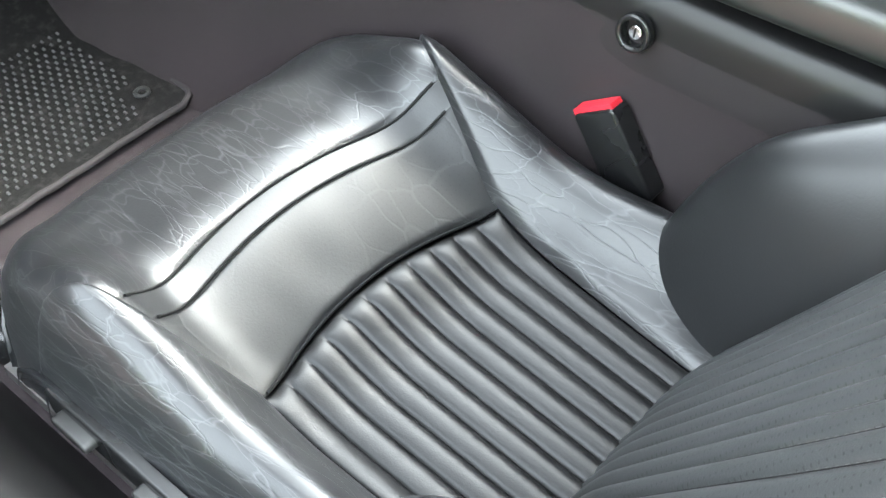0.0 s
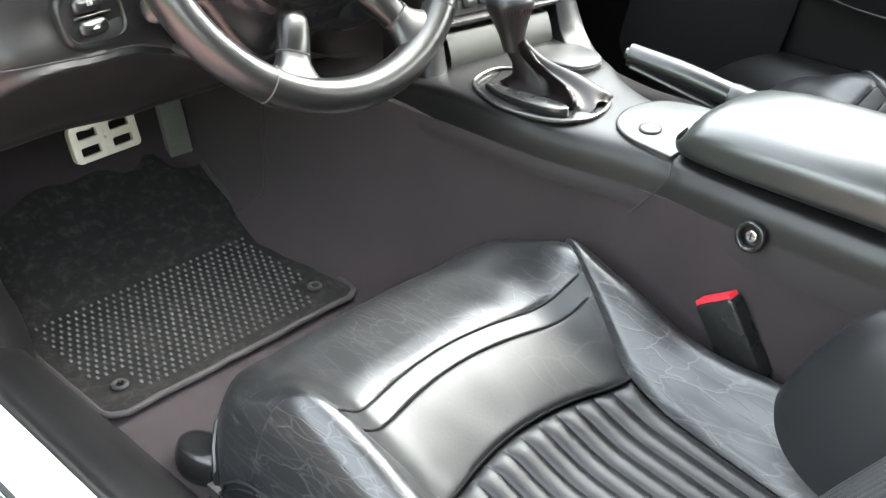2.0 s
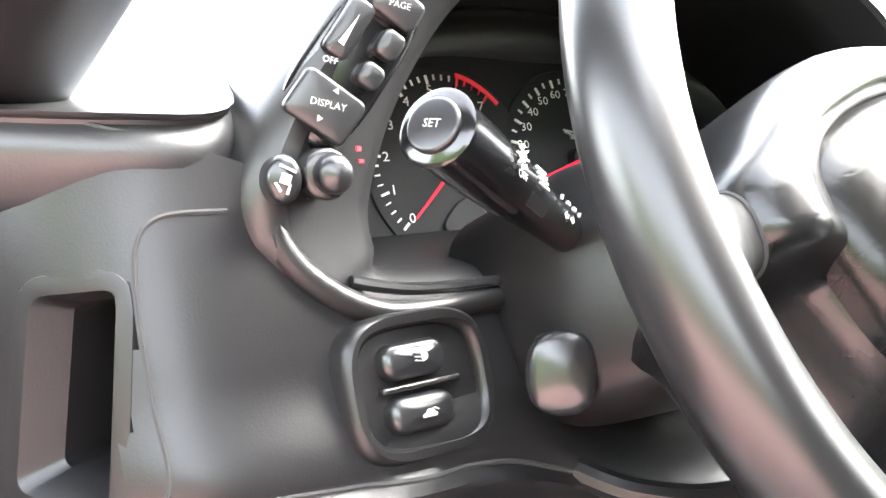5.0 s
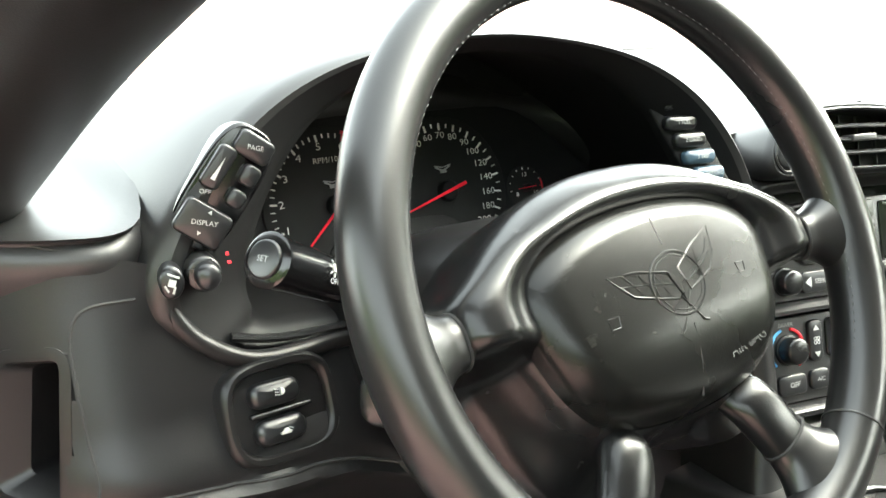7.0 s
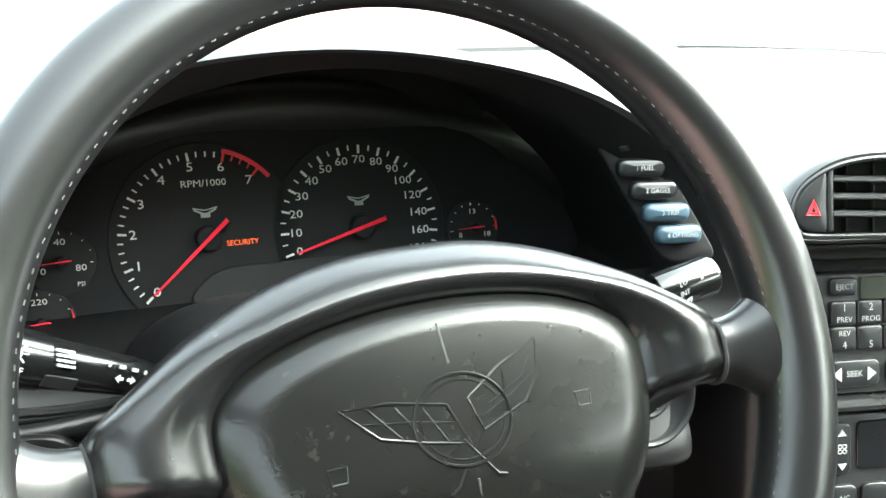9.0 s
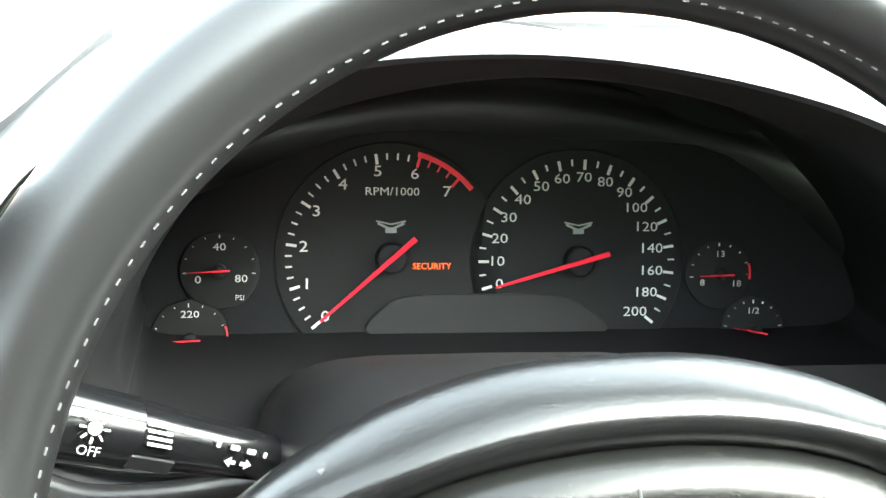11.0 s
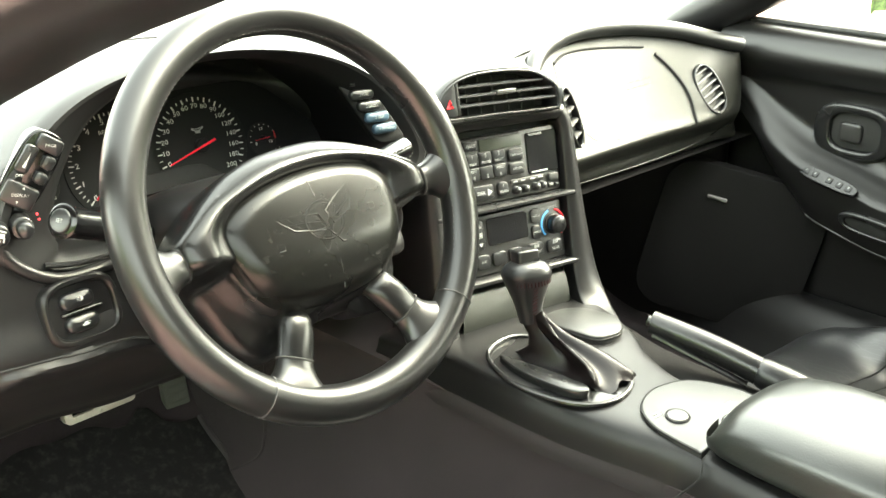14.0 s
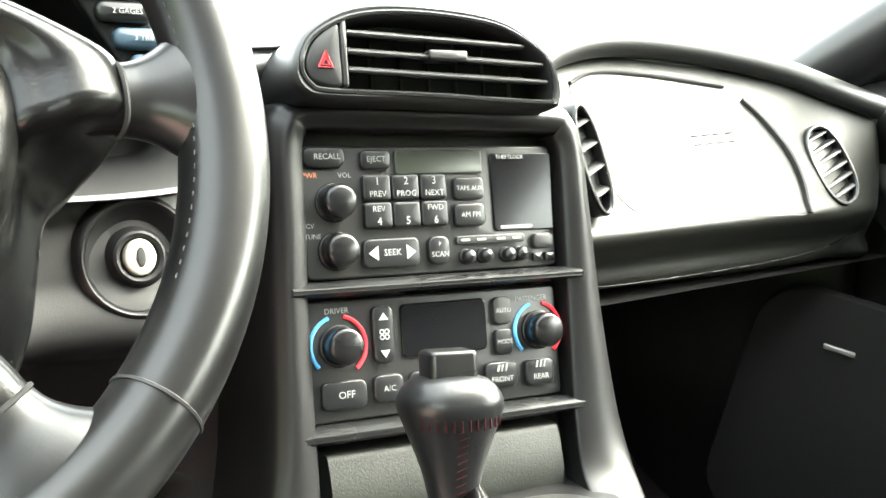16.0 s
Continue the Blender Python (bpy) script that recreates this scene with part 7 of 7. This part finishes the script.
part("airbag_top_line", mesh_of("airbag_top_line", *tube([on_pas(p.x, p.z, 0.001) for p in spline([(0.262, 0, 0.905), (0.30, 0, 0.9155), (0.37, 0, 0.9145), (0.47, 0, 0.9055)], 40)], 0.0022, 6), DARK), dash, "dark line along the top of the airbag door")
emb = []
for k in range(4):
    p0 = on_pas(0.405 + 0.016 * k, 0.858 + 0.001 * k, 0.0004)
    emb.append(tube([p0 + Vector((-0.005, 0, 0)), p0 + Vector((0.005, 0, 0.0005))], 0.0007, 4))
    p1 = on_pas(0.405 + 0.016 * k, 0.850 + 0.001 * k, 0.0004)
    emb.append(tube([p1 + Vector((-0.005, 0, 0)), p1 + Vector((0.004, 0, 0.0005))], 0.0007, 4))
part("panel_marks", mesh_of("panel_marks", *join(*emb), GREYPLASTIC), dash, "embossed marks")


def grille(name, o, yaw, lean, roll, w, h, n, label, power=2.2, slat=None):
    F = face_frame(o, yaw, lean, roll)
    g_ = thing(name, o, label, "air vent", "side air vents")
    oo, ii = oval(w, h, 40, 0, 0, power), oval(w * 0.84, h * 0.9, 40, 0, 0, power)
    part("grille_frame", mesh_of("grille_frame", *moved(bezel(oo, ii, -0.004, 0.06, 0.003, 0.012), F), SMOOTH), g_, "black rim")
    # black backing plate, coloured for the shade inside the grille
    part("grille_inside", mesh_of("grille_inside", *moved(slab(ii, 0.006, 0.012, 0.001), F), DARK), g_)
    for k in range(n):
        z = h * 0.9 * ((k + 0.7) / (n + 0.4) - 0.5)
        half = w * 0.42 * (1 - abs(2 * z / (h * 0.9)) ** power) ** (1 / power)
        if half > 0.004:
            part("grille_slat", mesh_of("grille_slat", *moved(loft([[(x, 0.000, z - 0.001), (x, -0.003, z + 0.0006), (x, -0.0015, z + 0.0030), (x, 0.006, z + 0.0062), (x, 0.008, z + 0.0045)] for x in (-half, half)], 0, 0, True, True), F), slat or SMOOTH), g_, "slat")
    return g_


pv = on_pas(0.579, 0.828, 0.002)
grille("door_side_vent", pv, -14, 22, -24, 0.052, 0.092, 6, "oval black dash vent beside the passenger door", 2.4, SLAT)
grille("stack_side_vent", (0.211, 1.092, 0.846), 12, 14, -16, 0.036, 0.10, 4, "narrow black dash vent beside the centre stack", 2.2, COWLINNER)
# passenger footwell lining, the footwell's shade put into its darker carpet colour
solo("glovebox_underside", mesh_of("glovebox_underside", *loft([[(x, 1.10, 0.715), (x, 1.25, 0.70), (x, 1.5, 0.66), (x, 1.66, 0.55), (x, 1.74, 0.40)] for x in (0.12, 0.4, 0.76)], 16, 8), CARPETDARK), "passenger footwell lining, its carpet darkened for the shade there", "lining", kind="structure")

# ---- passenger door ----
door = thing("passenger_door", (0.74, 0.6, 0.4), "closed black trimmed passenger door", "door")
rows = []
for y, za, zl, p_ in ((1.165, 0.79, 0.775, 0.0), (1.125, 0.775, 0.755, 0.006), (1.08, 0.750, 0.718, 0.026), (1.04, 0.726, 0.674, 0.040), (0.985, 0.700, 0.632, 0.050), (0.945, 0.688, 0.597, 0.054), (0.87, 0.670, 0.580, 0.056), (0.80, 0.655, 0.566, 0.058), (0.6, 0.648, 0.560, 0.060), (0.2, 0.648, 0.560, 0.060), (-0.4, 0.648, 0.560, 0.060)):
    rows.append([(0.80, y, 0.914), (0.755, y, 0.917), (0.730, y, 0.908), (0.716, y, 0.885), (0.715, y, 0.862), (0.732, y, 0.838), (0.746, y, 0.822), (0.748, y, 0.5 * (0.822 + za + 0.045)), (0.746, y, za + 0.045), (0.738 - 0.35 * p_, y, za + 0.022), (0.748 - p_, y, za + 0.004), (0.744 - p_, y, za - 0.010), (0.746 - 0.95 * p_, y, 0.5 * (za + zl)), (0.752 - 0.85 * p_, y, zl + 0.010), (0.757 - 0.65 * p_, y, zl - 0.002), (0.772, y, zl - 0.008), (0.775, y, 0.5 * (zl + 0.34)), (0.775, y, 0.34)])
door_v, door_f = loft(rows, 110, 70)
door_tree = BVHTree.FromPolygons([tuple(v) for v in door_v], door_f)
part("door_panel", mesh_of("door_panel", door_v, door_f, DOORTRIM), door, "moulded door panel")


def on_door(y, z, out=0.0):
    p, n_, _, _ = door_tree.ray_cast(Vector((0.3, y, z)), Vector((1, 0, 0)))
    return p + Vector((-out, 0, 0)) if p else Vector((0.73, y, z))


DH = face_frame(on_door(0.905, 0.760, 0.004), -90, 0)
dho, dhi = oval(0.140, 0.096, 44, 0, 0, 2.8), oval(0.088, 0.062, 44, 0.004, 0.0, 3.2)
part("handle_bezel", mesh_of("handle_bezel", *moved(bezel(dho, dhi, -0.010, 0.01, 0.006, 0.018), DH), SMOOTH), door, "oval black handle bezel")
# black plate in place of the cup's own shade
part("handle_cup", mesh_of("handle_cup", *moved(slab(dhi, -0.0005, 0.006, 0.001), DH), DARK), door, "black plate holding the shade of the handle recess")
part("door_handle", mesh_of("door_handle", *moved(slab(rrect(0.040, 0.034, 0.008, 5, -0.004, -0.002), -0.008, 0.0, 0.004, 0.001), DH), GREYPLASTIC), door, "inside door handle")
DS = face_frame(on_door(0.914, 0.684, 0.003), -90, 42, 11)
swp = part("switch_plate", mesh_of("switch_plate", *moved(slab(oval(0.115, 0.024, 40, 0, 0, 3.0), -0.002, 0.006, 0.0015), DS), SMOOTH), door, "black window switch plate")
for x in (-0.042, -0.024, 0.004, 0.024, 0.042):
    part("door_switch", mesh_of("door_switch", *moved(slab(rrect(0.010, 0.011, 0.002, 4, x, 0), -0.0040, -0.001, 0.001), DS), BUTTON), swp)
    part("switch_mark", mesh_of("switch_mark", *moved(bar(x, 0.001, 0.002, 0.004, -0.0046, -0.0035, 20), DS), PRINT), swp)
PU = face_frame(on_door(0.825, 0.622, 0.002), -90, -8, 6)
part("pull_cup", mesh_of("pull_cup", *moved(bezel(oval(0.12, 0.036, 36, 0, 0, 2.8), oval(0.095, 0.020, 36, 0, -0.002, 2.8), -0.007, 0.006, 0.004, 0.004), PU), SMOOTH), door, "black door pull")
# shade of the finger recess, put in as a black plate
part("pull_recess", mesh_of("pull_recess", *moved(slab(oval(0.098, 0.022, 36, 0, -0.002, 2.8), -0.001, 0.004, 0.001), PU), DARK), door, "black plate holding the shade of the pull recess")
part("door_edge", mesh_of("door_edge", *tube(spline([on_door(0.955, 0.606, 0.001), on_door(0.90, 0.589, 0.001), on_door(0.80, 0.569, 0.001), on_door(0.6, 0.563, 0.001), on_door(0.3, 0.563, 0.001)], 30), 0.0022, 6), GREYPLASTIC), door, "pale lower trim edge")
bd = face_frame((0.662, 1.103, 0.611), -60, 0, 12)
solo("speaker_badge", mesh_of("speaker_badge", *moved(slab(rrect(0.036, 0.006, 0.0015, 3), -0.002, 0.003, 0.001), bd), STEEL), "small silver badge on the passenger speaker panel", "badge")
solo("speaker_panel", mesh_of("speaker_panel", *moved(slab(rrect(0.30, 0.30, 0.06, 6, 0.05, -0.09), 0.003, 0.03, 0.003), bd @ Matrix.Rotation(radians(0), 4, "Y")), CARPETDARK), "black speaker panel in the passenger footwell", "speaker panel", kind="structure")
part("window_seal", mesh_of("window_seal", *tube([(0.765, 1.18, 0.920), (0.765, 0.9, 0.922), (0.765, 0.4, 0.922), (0.765, -0.4, 0.922)], 0.006, 8), RUBBER), door, "black window seal")
part("courtesy_lamp", mesh_of("courtesy_lamp", *moved(slab(oval(0.13, 0.05, 36, 0, 0, 2.6), -0.008, 0.004, 0.004, 0.002), face_frame(on_door(0.575, 0.445, 0.002), -90, 0)), RED), door, "red courtesy lamp lens low on the door")
tongue = thing("seat_belt_anchor", (0.625, 0.53, 0.40), "small bright metal seat belt anchor beside the passenger seat", "seat belt")
part("anchor_plate", mesh_of("anchor_plate", *moved(slab(rrect(0.03, 0.045, 0.008, 4), -0.003, 0.002, 0.001), face_frame((0.628, 0.53, 0.405), -60, 20)), CHROME), tongue)
part("anchor_bolt", mesh_of("anchor_bolt", *tube([(0.626, 0.53, 0.405), (0.612, 0.524, 0.41)], 0.009, 8), CHROME), tongue, "bolt head")
part("webbing", mesh_of("webbing", *tube(spline([(0.63, 0.52, 0.42), (0.64, 0.46, 0.46), (0.655, 0.36, 0.56), (0.66, 0.2, 0.8)], 16), 0.012, 8), RUBBER), tongue, "black belt webbing")
# door mirror outside
mirror = thing("door_mirror", (0.95, 1.0, 0.90), "white door mirror with a rounded glass", "door mirror")
MM = face_frame((1.005, 0.965, 0.940), -18, 4)
part("mirror_shell", mesh_of("mirror_shell", *moved(loft([[(x * k, y, z * k) for x, z in oval(0.19, 0.135, 36, 0, 0, 3.0)] for k, y in ((1.0, 0.0), (1.02, 0.02), (0.85, 0.07), (0.4, 0.10))], 0, 16, True, True), MM), WHITEPAINT), mirror, "white painted shell")
part("mirror_rim", mesh_of("mirror_rim", *moved(bezel(oval(0.19, 0.135, 36, 0, 0, 3.0), oval(0.172, 0.117, 36, 0, 0, 3.2), -0.006, 0.004, 0.003, 0.002), MM), WHITEPAINT), mirror)
part("mirror_glass", mesh_of("mirror_glass", *moved(slab(oval(0.174, 0.119, 36, 0, 0, 3.2), -0.001, 0.002, 0.0005), MM), MIRROR), mirror, "mirror glass")
part("mirror_stem", mesh_of("mirror_stem", *tube([(0.80, 1.06, 0.90), (0.90, 1.04, 0.90), (0.95, 1.02, 0.91)], 0.02, 10), WHITEPAINT), mirror)

# ---- roof, bulkhead, windscreen ----
# unseen roof, carried back where hatch glass belongs, to block light from behind
roof = []
for y in (0.60, 0.45, 0.3, 0.0, -0.35, -1.1):
    roof.append([(-0.66, y, 1.275 - 0.1 * max(0, -y) - 0.22 * max(0, y - 0.3)), (-0.4, y, 1.315 - 0.1 * max(0, -y) - 0.22 * max(0, y - 0.3)), (0, y, 1.33 - 0.1 * max(0, -y) - 0.22 * max(0, y - 0.3)), (0.4, y, 1.315 - 0.1 * max(0, -y) - 0.22 * max(0, y - 0.3)), (0.66, y, 1.275 - 0.1 * max(0, -y) - 0.22 * max(0, y - 0.3))])
solo("roof", mesh_of("roof", *loft(roof, 24, 10), HEADLINER), "unseen dark roof over the seats, lengthened backwards to block light", "roof", kind="structure")
# unseen header, set well forward to keep sky off cushion and wheel
solo("windscreen_header", mesh_of("windscreen_header", *tube(spline([(-0.70, 0.60, 1.20), (-0.4, 0.64, 1.245), (0, 0.65, 1.26), (0.4, 0.64, 1.245), (0.70, 0.60, 1.20)], 30), 0.025, 12), HEADLINER), "unseen dark windscreen header rail, set forward to block sky light", "header rail", kind="structure")
# unseen bulkhead, added to shut out light behind the seats
solo("rear_bulkhead", mesh_of("rear_bulkhead", *loft([[(-0.72, -0.42, 0.33), (0, -0.46, 0.33), (0.74, -0.42, 0.33)], [(-0.72, -0.5, 0.95), (0, -0.55, 0.95), (0.74, -0.5, 0.95)], [(-0.70, -1.0, 1.02), (0, -1.1, 1.02), (0.72, -1.0, 1.02)]], 12, 6), CARPETDARK), "unseen dark carpeted bulkhead closing the cabin behind the seats", "bulkhead", kind="structure")
cowl_line = spline([(-0.70, 1.72, 0.925), (-0.3, 1.86, 0.93), (0.2, 1.90, 0.93), (0.55, 1.84, 0.928), (0.76, 1.65, 0.925)], 60)
solo("windscreen_seal", mesh_of("windscreen_seal", *tube(cowl_line, 0.006, 6), RUBBER), "thin black windscreen base seal", "seal", kind="structure")
bonnet = [[(x, y, z + 0.02 * math.cos(x * 1.6)) for x in (-0.9, -0.5, 0, 0.5, 0.9)] for y, z in ((1.86, 0.90), (2.2, 0.86), (2.8, 0.76), (3.3, 0.62))]
solo("bonnet", mesh_of("bonnet", *loft(bonnet, 20, 16), WHITEPAINT), "glossy white car bonnet beyond the windscreen", "bonnet", kind="structure")
solo("door_skin", mesh_of("door_skin", *loft([[(0.79, y, 0.905), (0.83, y, 0.90), (0.87, y, 0.82), (0.90, y, 0.5), (0.88, y, 0.25)] for y in (1.2, 0.4, -0.5)], 16, 6), WHITEPAINT), "white outer skin of the passenger door", "car body", kind="structure")

# ---- driver door hinge side ----
# the driver door stands wide open on its hinges
ddoor = thing("driver_door", (-0.90, 1.17, 0.30), "white driver door standing open with black inner trim", "door")
DD = Matrix.Translation((-0.893, 1.175, 0)) @ Matrix.Rotation(radians(-64), 4, "Z")
trim_rows = [[(n_ * k, -u, z) for n_, z in ((-0.04, 0.915), (-0.01, 0.915), (0.012, 0.90), (0.016, 0.84), (0.010, 0.76), (0.035, 0.69), (0.045, 0.65), (0.030, 0.60), (0.006, 0.54), (-0.002, 0.42), (-0.02, 0.29))] for u, k in ((0.0, 0.3), (0.06, 0.7), (0.3, 1.0), (0.8, 1.0), (1.15, 0.7))]
part("inner_trim", mesh_of("inner_trim", *moved(loft(trim_rows, 40, 24), DD), DOORTRIM), ddoor, "black moulded inner trim")
skin_rows = [[(-n_, -u, z) for n_, z in ((0.03, 0.915), (0.06, 0.90), (0.10, 0.80), (0.13, 0.55), (0.11, 0.30), (0.02, 0.285))] for u in (0.0, 0.5, 1.15)]
part("outer_skin", mesh_of("outer_skin", *moved(loft(skin_rows, 24, 8), DD), WHITEPAINT), ddoor, "glossy white outer skin")
for u in (0.0, 1.15):
    shut = [(0.004, -u, 0.90), (0.004, -u, 0.30), (-0.11, -u, 0.30), (-0.13, -u, 0.55), (-0.10, -u, 0.80), (-0.05, -u, 0.905)]
    part("shut_face", mesh_of("shut_face", *moved((shut + [(x, y + (0.006 if u else -0.006), z) for x, y, z in shut], [(0, 1, 2, 3, 4, 5), (11, 10, 9, 8, 7, 6)] + [(k, (k + 1) % 6, (k + 1) % 6 + 6, k + 6) for k in range(6)]), DD), WHITEPAINT), ddoor, "white painted shut face")
for hz_ in (0.565, 0.835):
    arm = [(-0.818, 1.25), (-0.818, 1.19), (-0.826, 1.18), (-0.86, 1.178), (-0.95, 1.185)]
    hinge = part("hinge_arm", mesh_of("hinge_arm", *grid([[(x, y, hz_ + dz) for x, y in arm] for dz in (-0.024, 0.024)] + [[(x + 0.004, y + 0.004, hz_ + dz) for x, y in arm] for dz in (0.024, -0.024)], False, True), HINGE), ddoor, "grimy bent hinge arm")
    part("hinge_pin", mesh_of("hinge_pin", *tube([(-0.838, 1.192, hz_ - 0.04), (-0.838, 1.192, hz_ + 0.04)], 0.008, 12), HINGE), hinge, "hinge pin")
    part("hinge_leaf", mesh_of("hinge_leaf", *box(-0.90, -0.822, 1.235, 1.25, hz_ - 0.036, hz_ + 0.036), SHUTMETAL), hinge, "hinge leaf")
    for dz in (-0.018, 0.018):
        part("bolt", mesh_of("bolt", *tube([(-0.858, 1.236, hz_ + dz), (-0.858, 1.225, hz_ + dz)], 0.008, 6), HINGE), hinge, "hex bolt")
boot = thing("wiring_boot", (-0.85, 1.2, 0.745), "grey ribbed rubber door wiring boot", "wiring boot")
bp = [(-0.832 - 0.12 * k / 60, 1.215 - 0.02 * math.sin(k / 60 * math.pi), 0.745) for k in range(61)]
part("boot_tube", mesh_of("boot_tube", *tube(bp, lambda t: 0.029 + 0.004 * math.sin(t * 60), 20), GREYRUBBER), boot)
